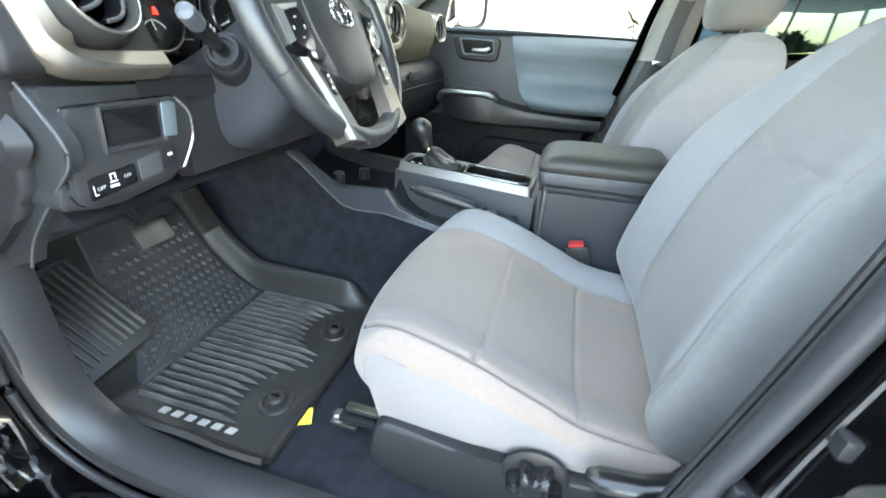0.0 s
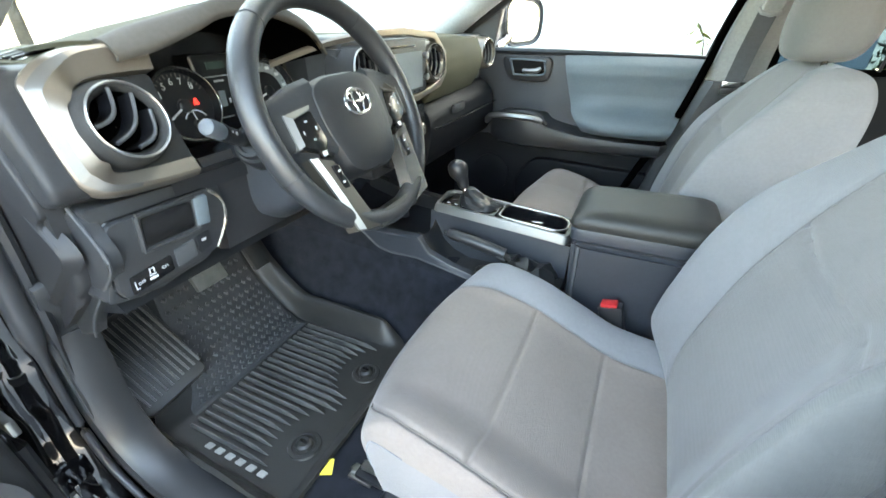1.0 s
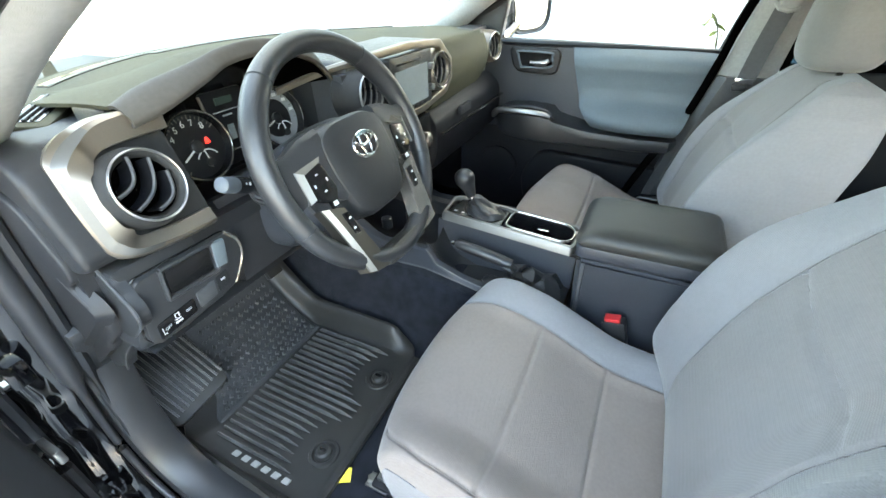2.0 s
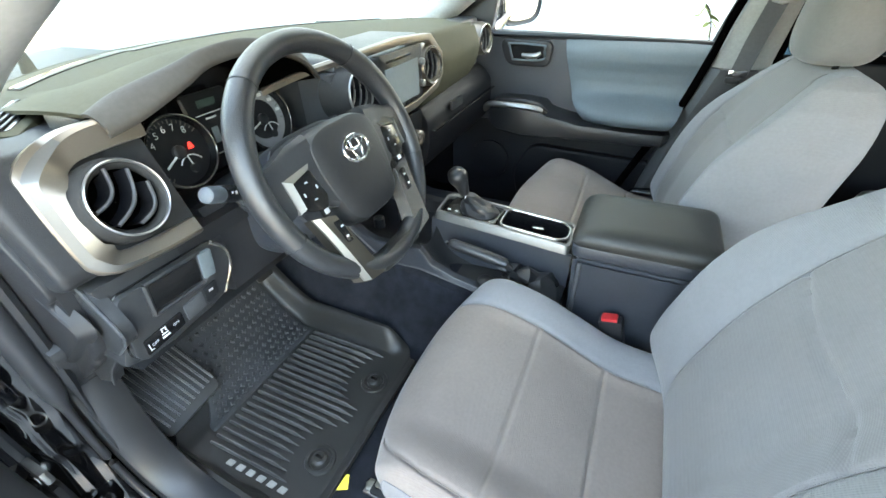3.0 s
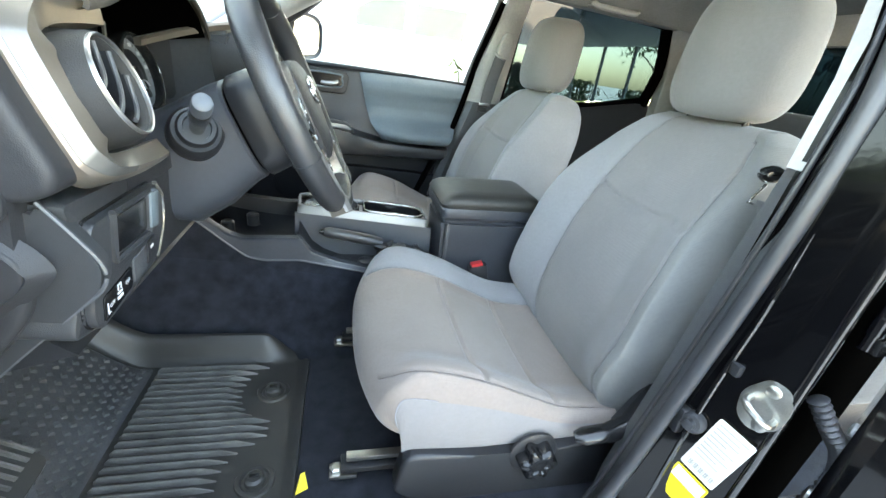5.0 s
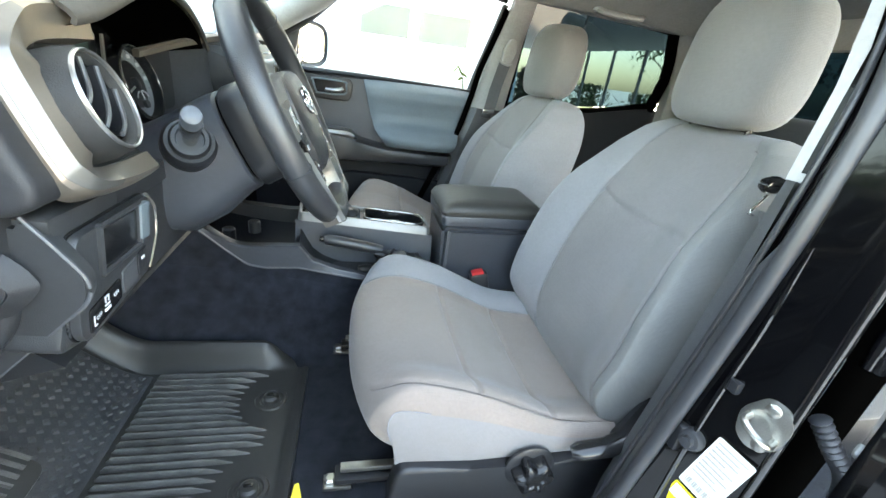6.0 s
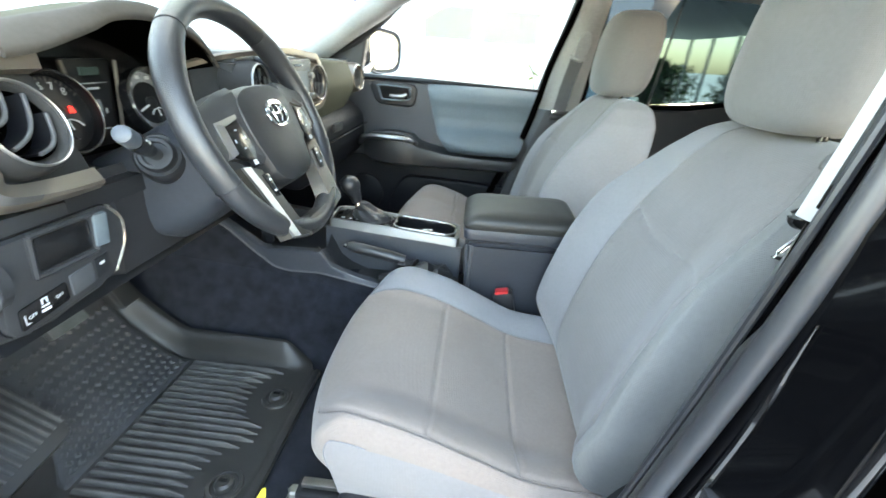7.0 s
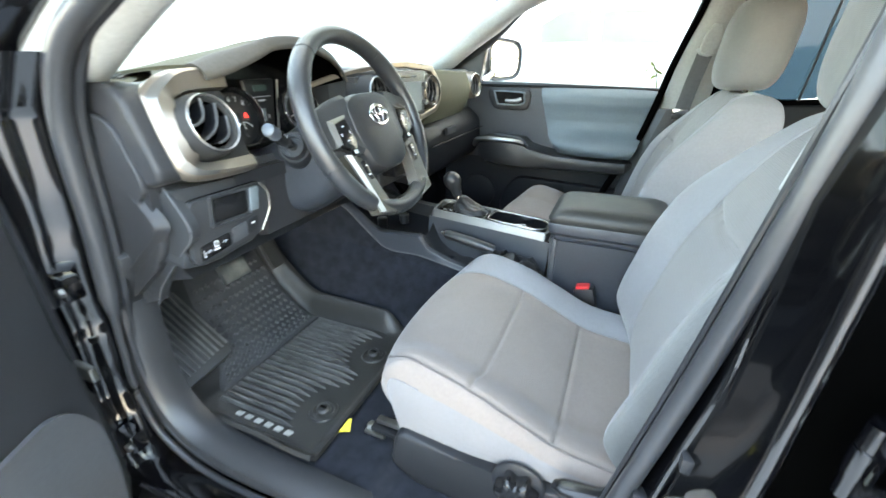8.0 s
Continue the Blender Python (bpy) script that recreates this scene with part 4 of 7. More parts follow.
def dial(y, z, r, numerals, a0, a1):
    c = facing_rear(-0.290, y, z, 14)
    bm = B()
    lathe(bm, [(r, 0.0), (r, 0.004), (r * 0.2, 0.004), (0.001, 0.004)], c, 40)
    d = part("dial", bm, M_DIAL, dash, "black round gauge with pale markings")
    bm = B()
    lathe(bm, [(r, -0.004), (r + 0.006, 0.0), (r + 0.006, 0.018), (r + 0.001, 0.020), (r - 0.001, 0.004)], c, 44, False)
    part("dial_ring", bm, M_GLOSS, d, "black ring round the gauge")
    bm = B()
    tube(bm, [c @ V((r + 0.0035) * math.cos(q), (r + 0.0035) * math.sin(q), 0.0195) for q in np.linspace(0, 2 * math.pi, 48, endpoint=False)], 0.0011, 6, True)
    part("ring_edge", bm, M_SILVER, d, "thin silver edge of the gauge ring")
    for k in range(25):
        a = radians(a0 + (a1 - a0) * k / 24)
        bm = B()
        box(bm, (0, 0, 0), (0.0010 if k % 3 else 0.0016, 0.004 if k % 3 else 0.007, 0.001))
        bmesh.ops.transform(bm, matrix=c @ Matrix.Rotation(a, 4, "Z") @ Matrix.Translation((0, r * 0.90, 0.005)), verts=bm.verts)
        part("tick", bm, M_INK, d, smooth=0)
    for text, a in numerals:
        p = Matrix.Rotation(radians(a), 4, "Z") @ V(0, r * 0.72, 0)
        part("numeral", lettering(text, 0.0150, c @ Matrix.Translation((p.x, p.y, 0.0055))), M_WHITE, d, smooth=0)
    bm = B()
    lathe(bm, [(0.011, 0.004), (0.011, 0.010), (0.008, 0.012), (0.001, 0.012)], c, 18)
    part("hub", bm, M_BLACK, d)
    bm = B()
    box(bm, (0, 0, 0), (0.003, r * 0.62, 0.0015))
    bmesh.ops.transform(bm, matrix=c @ Matrix.Rotation(radians(a0 - 22), 4, "Z") @ Matrix.Translation((0, r * 0.36, 0.009)), verts=bm.verts)
    part("needle", bm, M_WHITE, d, smooth=0)
    # small gauge at the foot of the dial
    s = c @ Matrix.Translation((0.012, -r * 0.58, 0.0))
    bm = B()
    tube(bm, [s @ V(0.022 * math.cos(q), 0.022 * math.sin(q), 0.0055) for q in np.linspace(0.5, 2.6, 16)], 0.0012, 5)
    part("small_scale", bm, M_WHITE, d)
    bm = B()
    box(bm, (0, 0, 0), (0.002, 0.020, 0.001))
    bmesh.ops.transform(bm, matrix=s @ Matrix.Rotation(radians(8), 4, "Z") @ Matrix.Translation((0, 0.012, 0.007)), verts=bm.verts)
    part("small_needle", bm, M_WHITE, d, smooth=0)
    bm = B()
    lathe(bm, [(0.008, 0.004), (0.007, 0.009), (0.001, 0.009)], s, 14)
    part("small_hub", bm, M_BLACK, d)
    return d, c


d1, c1 = dial(-0.472, 1.257, 0.054, [("5", 32), ("6", 8), ("7", -16), ("8", -42), ("4", 58)], 140, -60)
bm = B()
prism(bm, [(-0.005, -0.004), (0.005, -0.004), (0.002, 0.006), (-0.002, 0.006)], 0.001, c1 @ Matrix.Translation((0.023, 0.003, 0.0055)))
part("warning_light", bm, M_NEEDLE, d1, "lit red warning symbol", smooth=0)
d2, c2 = dial(-0.287, 1.255, 0.055, [], 130, -100)
bm = B()
lathe(bm, [(0.0540, 0.0042), (0.0540, 0.0050), (0.037, 0.0050), (0.037, 0.0042)], c2, 44, False)
part("dial_band", bm, M_BAND, d2, "pale grey number band of the gauge")
for k in range(7):
    a = 100 - 30 * k
    bm = B()
    box(bm, (0, 0, 0), (0.010, 0.006, 0.0008))
    p = Matrix.Rotation(radians(a), 4, "Z") @ V(0, 0.0455, 0)
    bmesh.ops.transform(bm, matrix=c2 @ Matrix.Translation((p.x, p.y, 0.0055)), verts=bm.verts)
    part("numeral_bar", bm, M_WHITE, d2, smooth=0)
bm = B()
prism(bm, rounded([(-0.407, 1.195), (-0.353, 1.195), (-0.334, 1.330), (-0.426, 1.330)], 0.008), 0.006, facing_rear(-0.312, 0, 0, 0), 0.002)
info = part("info_display", bm, M_DIAL, dash, "dark trip display between the gauges")
for y, z, w, h, mt in ((-0.380, 1.312, 0.036, 0.012, M_TEAL), (-0.380, 1.294, 0.056, 0.0014, M_LIGHTGREY), (-0.380, 1.286, 0.020, 0.003, M_LIGHTGREY), (-0.380, 1.255, 0.013, 0.028, M_SCREEN), (-0.395, 1.250, 0.003, 0.008, M_LIGHTGREY), (-0.365, 1.250, 0.003, 0.008, M_LIGHTGREY), (-0.380, 1.222, 0.030, 0.002, M_LIGHTGREY)):
    bm = B()
    box(bm, (-0.3045, y, z), (0.002, w, h))
    part("display_mark", bm, mt, info, smooth=0)
for s in (-1, 1):
    bm = B()
    tube(bm, [(-0.300, -0.380 + s * 0.030, 1.20), (-0.300, -0.380 + s * 0.050, 1.328)], 0.0028, 6)
    part("display_rail", bm, M_TAUPE, info)


def vent(y, z, x, r, yaw, tilt, slats, spin, collar=True):
    """Round vent: collar, bright ring, dark throat and curved slats."""
    c = facing_rear(x, y, z, tilt, yaw)
    bm = B()
    w = 0.0075 if collar else 0.0090
    lathe(bm, [(r + w, -0.06), (r + w, -0.016), (r + w - 0.002, -0.008), (r + 0.6 * w, -0.001), (r + 0.25 * w, 0.0035), (r, 0.004), (r - 0.003, 0.002), (r - 0.0075, -0.005), (r - 0.0095, -0.030), (r * 0.6, -0.040), (0.001, -0.040)], c, 48)
    v = part("air_vent", bm, M_HOOD if collar else M_BEZEL, dash, "round air vent with angled slats")
    bm = B()
    w = 0.0015 if collar else 0.0026
    lathe(bm, [(r + w, 0.0025), (r + 0.8 * w, 0.0062), (r, 0.0075), (r - 0.8 * w, 0.0062), (r - w, 0.002), (r + w, 0.0025)], c, 48, False)
    part("vent_ring", bm, M_BRIGHT if collar else M_SILVER, v, "bright silver ring" if collar else "taupe silver ring")
    bm = B()
    lathe(bm, [(r - 0.0090, -0.004), (r - 0.0098, -0.028), (0.001, -0.030)], c, 36, False)
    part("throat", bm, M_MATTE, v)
    for k in range(slats):
        o = (k - (slats - 1) / 2) * (1.55 * r / slats)
        half = math.sqrt(max(0.0, (r - 0.0095) ** 2 - o * o))
        bm = B()
        m = c @ Matrix.Rotation(radians(spin), 4, "Z")
        pts = [m @ V(-half + 2 * half * t, o + 0.006 - 0.014 * math.sin(math.pi * t), 0.000 - 0.010 * math.sin(math.pi * t) * 0.3) for t in np.linspace(0, 1, 9)]
        rings = []
        for p in pts:
            e1, e2 = m.to_3x3() @ V(0, 0.0018, 0.0006), m.to_3x3() @ V(0, 0.004, -0.022)
            rings.append([p + e1, p - e1, p - e1 + e2, p + e1 + e2])
        loft(bm, rings)
        part("slat", bm, M_LOWER, v)
        # paler tube along the slat: the lit edge is put into the colour
        bm = B()
        tube(bm, [p + m.to_3x3() @ V(0, 0, 0.0012) for p in pts], 0.0024, 8)
        part("slat_edge", bm, M_SLATE, v, "rounded front edge of the slat, light in its paler colour")
    return v


vent(-0.628, 1.275, -0.1655, 0.0460, 5, 20, 3, 47)
vent(0.634, 1.272, -0.150, 0.044, -8, 4, 3, 90, False)

# left silver bezel: open to the right, a broad bright chamfer down its outer limb
BZ = facing_rear(-0.181, -0.640, 1.2715, 20)
LIMB = [  # back edge, outer and inner line of the chamfer, inner edge: (across, up, out)
    ((0.084, 0.090, -0.013), (0.084, 0.087, 0.006), (0.084, 0.083, 0.009), (0.084, 0.058, 0.002)),
    ((0.040, 0.095, -0.013), (0.040, 0.091, 0.005), (0.040, 0.086, 0.008), (0.040, 0.058, 0.001)),
    ((0.000, 0.094, -0.013), (0.000, 0.088, 0.003), (0.002, 0.082, 0.006), (0.003, 0.056, -0.003)),
    ((-0.034, 0.083, -0.013), (-0.032, 0.076, -0.005), (-0.024, 0.068, 0.004), (-0.014, 0.048, -0.008)),
    ((-0.058, 0.064, -0.013), (-0.055, 0.058, -0.009), (-0.043, 0.053, 0.003), (-0.024, 0.036, 0.003)),
    ((-0.062, 0.045, -0.013), (-0.059, 0.043, -0.010), (-0.050, 0.040, 0.002), (-0.036, 0.026, 0.006)),
    ((-0.064, 0.000, -0.013), (-0.061, 0.000, -0.010), (-0.053, 0.000, 0.002), (-0.041, 0.000, 0.007)),
    ((-0.063, -0.044, -0.013), (-0.061, -0.044, -0.010), (-0.053, -0.040, 0.002), (-0.037, -0.034, 0.006)),
    ((-0.059, -0.062, -0.013), (-0.057, -0.060, -0.008), (-0.049, -0.053, 0.003), (-0.028, -0.043, 0.003)),
    ((-0.036, -0.079, -0.013), (-0.036, -0.075, -0.004), (-0.032, -0.069, 0.004), (-0.020, -0.055, -0.008)),
    ((0.020, -0.086, -0.013), (0.020, -0.081, 0.001), (0.020, -0.077, 0.004), (0.020, -0.060, -0.003)),
    ((0.078, -0.087, -0.013), (0.077, -0.082, 0.000), (0.076, -0.079, 0.002), (0.078, -0.061, -0.004)),
]
lines = [spline([row[k] for row in LIMB], 78) for k in range(4)]
bm = B()
loft(bm, [[BZ @ V(*lines[0][i]), BZ @ V(*lines[1][i]), BZ @ V(*lines[2][i]), BZ @ V(*lines[3][i]), BZ @ V(lines[3][i][0], lines[3][i][1], -0.030), BZ @ V(lines[0][i][0], lines[0][i][1], -0.034)] for i in range(78)])
part("vent_bezel", bm, M_BEZEL, dash, "satin silver bezel round the end vent", smooth=25)
bm = B()
loft(bm, [[BZ @ (V(*lines[1][i]) + V(0, 0, 0.0006)), BZ @ (V(*lines[2][i]) + V(0, 0, 0.0006)), BZ @ (V(*lines[2][i]) - V(0, 0, 0.002)), BZ @ (V(*lines[1][i]) - V(0, 0, 0.002))] for i in range(16, 68)])
part("bezel_ridge", bm, M_RIDGE, dash, "bright broad chamfer along the bezel", smooth=25)
bm = B()
prism(bm, rounded([(0.086, 0.060), (0.003, 0.060), (-0.030, 0.046), (-0.046, 0.020), (-0.048, -0.030), (-0.036, -0.058), (0.020, -0.066), (0.086, -0.066)], 0.01, 4), 0.016, BZ @ Matrix.Translation((0, 0, -0.034)), 0.002)
part("vent_surround", bm, M_HOOD, dash, "charcoal panel round the vent")


# centre stack
ST = -0.142
bm = B()
back = [(-0.195, 1.350), (0.195, 1.350), (0.245, 1.30), (0.235, 1.235), (0.19, 1.205), (0.06, 1.185), (0.09, 1.02), (-0.11, 1.02), (-0.12, 1.20), (-0.195, 1.20)]
prism(bm, rounded(back, 0.02, 4), 0.14, facing_rear(ST - 0.175, 0, 0, 0), 0.012)
part("centre_panel", bm, M_CHAR, dash, "charcoal centre stack")
bm = B()
s_out = [(-0.165, 1.361), (0.0, 1.364), (0.165, 1.352), (0.232, 1.300), (0.234, 1.245), (0.195, 1.212), (0.06, 1.195), (-0.105, 1.195)]
s_in = [(-0.105, 1.212), (0.06, 1.212), (0.180, 1.228), (0.212, 1.255), (0.210, 1.295), (0.155, 1.334), (0.0, 1.348), (-0.165, 1.348)]
prism(bm, rounded(s_out + s_in, 0.006, 4), 0.018, facing_rear(ST - 0.006, 0, 0, 0), 0.004, 3)
part("stack_bezel", bm, M_BEZEL, dash, "satin silver bezel over the radio and vents")
bm = B()
arm_line = spline([(-0.275, -0.280, 1.312), (-0.225, -0.236, 1.334), (-0.178, -0.200, 1.350), (-0.130, -0.155, 1.3605)], 16)
loft(bm, [[V(x - 0.014, y + 0.012, z - 0.002), V(x, y, z), V(x + 0.003, y - 0.002, z - 0.004), V(x + 0.001, y - 0.001, z - 0.013), V(x - 0.014, y + 0.012, z - 0.014)] for x, y, z in arm_line])
part("bezel_arm", bm, M_BEZEL, dash, "satin silver arm running to the gauges", smooth=25)
bm = B()
prism(bm, rounded([(-0.090, 1.215), (0.100, 1.215), (0.105, 1.340), (-0.092, 1.342)], 0.008), 0.056, facing_rear(ST - 0.042, 0, 0, 0), 0.004)
radio = part("radio", bm, M_BLACK, dash, "black radio unit with pale touch screen")
bm = B()
prism(bm, rounded([(-0.072, 1.228), (0.076, 1.228), (0.078, 1.312), (-0.074, 1.312)], 0.003), 0.002, facing_rear(ST + 0.0145, 0, 0, 0))
part("screen", bm, M_SCREEN, radio, "pale grey reflective touch screen", smooth=0)
bm = B()
box(bm, (ST + 0.0145, -0.01, 1.325), (0.003, 0.11, 0.005), 0.001)
part("disc_slot", bm, M_GLOSS, radio)
for z in (1.30, 1.25):
    bm = B()
    lathe(bm, [(0.0085, 0), (0.0085, 0.010), (0.006, 0.012), (0.001, 0.012)], facing_rear(ST + 0.014, 0.091, z), 18)
    part("radio_knob", bm, M_BRIGHT, radio)
for k in range(6):
    bm = B()
    box(bm, (ST + 0.0145, -0.055 + 0.024 * k, 1.2205), (0.002, 0.016, 0.005), 0.0008)
    part("radio_button", bm, M_CHAR, radio)
vent(-0.172, 1.288, ST + 0.012, 0.043, 4, 4, 3, 70)
vent(0.160, 1.278, ST + 0.012, 0.043, -4, 4, 3, 80, False)
# heater panel and the slope down to the console
bm = B()
prism(bm, rounded([(-0.095, 1.055), (0.095, 1.055), (0.10, 1.185), (-0.10, 1.185)], 0.012), 0.050, facing_rear(ST - 0.042, 0, 0, 0), 0.004)
heater = part("heater_panel", bm, M_GLOSS, dash, "black heater control panel")
for y in (-0.06, 0.0, 0.06):
    bm = B()
    lathe(bm, [(0.020, 0), (0.019, 0.016), (0.015, 0.019), (0.001, 0.019)], facing_rear(ST + 0.006, y, 1.12), 24)
    part("heater_knob", bm, M_SILVER, heater)

# lower driver panel with coin pocket and switches
LPM = Matrix.Translation((-0.196, 0, 1.10)) @ Matrix.Rotation(radians(5), 4, "Y") @ frame_at((0, 0, 0), (0, 1, 0), (0, 0, 1))
bm = B()
prism(bm, rounded([(-0.712, 0.080), (-0.520, 0.070), (-0.508, -0.007), (-0.560, -0.066), (-0.66, -0.074), (-0.722, -0.062), (-0.703, -0.014), (-0.698, 0.050)], 0.014, 4), 0.05, LPM @ Matrix.Translation((0, 0, -0.05)), 0.008)
part("lower_panel", bm, M_CHAR, dash, "charcoal lower dash panel")
bm = B()
sp = rounded([(-0.694, 0.056), (-0.540, 0.054), (-0.524, 0.030), (-0.524, -0.006), (-0.548, -0.045), (-0.560, -0.050), (-0.696, -0.062), (-0.706, -0.045)], 0.012, 4)
prism(bm, sp, 0.012, LPM, 0.004)
sw = part("switch_panel", bm, M_CHAR, dash, "charcoal switch panel with coin pocket")
bm = B()
tube(bm, [LPM @ V(x, y, 0.001) for x, y in sp], 0.0022, 6, True)
part("panel_joint", bm, M_GLOSS, sw, "dark joint round the switch panel")
bm = B()
tube(bm, [LPM @ V(x, y, 0.010) for x, y in spline([(-0.545, 0.054), (-0.526, 0.030), (-0.526, -0.006), (-0.550, -0.046)], 14)], 0.0035, 6)
part("panel_edge", bm, M_SILVER, sw, "bright edge of the switch panel")
# coin pocket is a flat black plate; the hollow's shade is its colour
bm = B()
prism(bm, rounded([(-0.655, 0.008), (-0.580, 0.006), (-0.578, 0.048), (-0.652, 0.050)], 0.006), 0.002, LPM @ Matrix.Translation((0, 0, 0.0115)), 0.0006)
part("coin_pocket", bm, M_GLOSS, sw, "flat black plate painting the shade of the coin pocket")
for pts in ([(-0.660, 0.002), (-0.575, 0.000)], [(-0.575, 0.000), (-0.572, 0.053)], [(-0.572, 0.053), (-0.657, 0.055)], [(-0.657, 0.055), (-0.660, 0.002)]):
    bm = B()
    tube(bm, [LPM @ V(x, y, 0.013) for x, y in pts], 0.004, 6)
    part("pocket_rim", bm, M_CHAR, sw)
bm = B()
prism(bm, rounded([(-0.578, 0.006), (-0.556, 0.004), (-0.552, 0.050), (-0.575, 0.052)], 0.004), 0.008, LPM @ Matrix.Translation((0, 0, 0.010)), 0.003)
part("pocket_grip", bm, M_VINYL, sw, "paler grip beside the pocket")
bm = B()
prism(bm, rounded([(-0.692, -0.054), (-0.628, -0.046), (-0.628, -0.020), (-0.690, -0.026)], 0.004), 0.003, LPM @ Matrix.Translation((0, 0, 0.011)), 0.001)
s1 = part("switch", bm, M_GLOSS, sw, "black rocker switch with white marks")
for px, py, w, h in ((-0.686, -0.041, 0.0012, 0.013), (-0.684, -0.047, 0.005, 0.0012), (-0.660, -0.041, 0.012, 0.0035), (-0.660, -0.0355, 0.010, 0.0022), (-0.663, -0.029, 0.0018, 0.007), (-0.657, -0.029, 0.0018, 0.007), (-0.660, -0.0255, 0.008, 0.0015)):
    bm = B()
    box(bm, (0, 0, 0), (w, h, 0.0006))
    bmesh.ops.transform(bm, matrix=LPM @ Matrix.Translation((px, py, 0.0144)), verts=bm.verts)
    part("switch_mark", bm, M_WHITE, s1, smooth=0)
for text, px, py in (("OFF", -0.677, -0.040), ("ON", -0.641, -0.033)):
    part("lettering", lettering(text, 0.0062, LPM @ Matrix.Translation((px, py, 0.0144)) @ Matrix.Rotation(radians(8), 4, "Z")), M_LIGHTGREY, s1, smooth=0)
bm = B()
prism(bm, rounded([(-0.622, -0.046), (-0.588, -0.042), (-0.588, -0.012), (-0.622, -0.016)], 0.003), 0.003, LPM @ Matrix.Translation((0, 0, 0.011)), 0.001)
part("blank_plate", bm, M_SLATE, sw)
bm = B()
prism(bm, rounded([(-0.584, -0.041), (-0.560, -0.036), (-0.560, -0.008), (-0.584, -0.012)], 0.003), 0.003, LPM @ Matrix.Translation((0, 0, 0.011)), 0.001)
s2 = part("switch", bm, M_BLACK, sw)
bm = B()
box(bm, (0, 0, 0), (0.008, 0.004, 0.0006))
bmesh.ops.transform(bm, matrix=LPM @ Matrix.Translation((-0.573, -0.020, 0.0144)), verts=bm.verts)
part("switch_mark", bm, M_WHITE, s2, smooth=0)
# knee panel under the dash
bm = B()
loft(bm, [[V(x, y, z) for x, z in ((-0.24, 1.03), (-0.215, 1.01), (-0.30, 0.985), (-0.52, 1.0), (-0.52, 1.06))] for y in (-0.70, -0.55, -0.35, -0.16)])
part("knee_panel", bm, M_BLACK, dash)
bm = B()
loft(bm, [[V(x, y, z) for x, z in ((-0.22, 1.19), (-0.195, 1.15), (-0.205, 1.03), (-0.32, 1.0), (-0.5, 1.1))] for y in (-0.52, -0.30, -0.15)])
part("column_surround", bm, M_SIDE, dash)

# ---- steering wheel and column ----
TILT_W = 24.0
a = radians(TILT_W)
WC = V(-0.022, -0.379, 1.252)
W = frame_at(WC, (0, 1, 0), (-math.sin(a), 0, math.cos(a)))
col = thing("steering_column", (-0.15, -0.379, 1.15), "slate grey steering column cowl with control stalks", "steering column")
bm = B()
rings = []
for d, hw, up, dn in ((-0.088, 0.070, 0.058, 0.086), (-0.092, 0.074, 0.062, 0.091), (-0.11, 0.074, 0.062, 0.095), (-0.16, 0.078, 0.055, 0.115), (-0.22, 0.080, 0.05, 0.125), (-0.27, 0.080, 0.05, 0.10)):
    ring = []
    for q in range(28):
        t = q * 2 * math.pi / 28
        cx, sy = math.cos(t), math.sin(t)
        e = 0.62
        x = hw * (abs(cx) ** e) * (1 if cx > 0 else -1)
        y = (up if sy > 0 else dn) * (abs(sy) ** e) * (1 if sy > 0 else -1)
        ring.append(W @ V(x, y, d))
    rings.append(ring)
loft(bm, rings)
part("cowl", bm, M_COWL, col, "slate grey lower cowl")
bm = B()
rings = []
for d, hw, up, dn in ((-0.030, 0.060, 0.050, 0.064), (-0.036, 0.074, 0.062, 0.080), (-0.050, 0.078, 0.066, 0.088), (-0.078, 0.076, 0.065, 0.092), (-0.083, 0.072, 0.061, 0.088)):
    ring = []
    for q in range(36):
        t = q * 2 * math.pi / 36
        cx, sy = math.cos(t), math.sin(t)
        ring.append(W @ V(math.copysign(hw * abs(cx) ** 0.55, cx), math.copysign((up if sy > 0 else dn) * abs(sy) ** 0.55, sy), d))
    rings.append(ring)
loft(bm, rings)
part("wheel_shroud", bm, M_BLACK, col, "black shroud behind the wheel")
bm = B()
rings = []
for d in (-0.082, -0.089):
    rings.append([W @ V(math.copysign(0.066 * abs(math.cos(t)) ** 0.6, math.cos(t)), math.copysign((0.055 if math.sin(t) > 0 else 0.082) * abs(math.sin(t)) ** 0.6, math.sin(t)), d) for t in np.linspace(0, 2 * math.pi, 36, endpoint=False)])
loft(bm, rings)
part("shroud_joint", bm, M_MATTE, col)
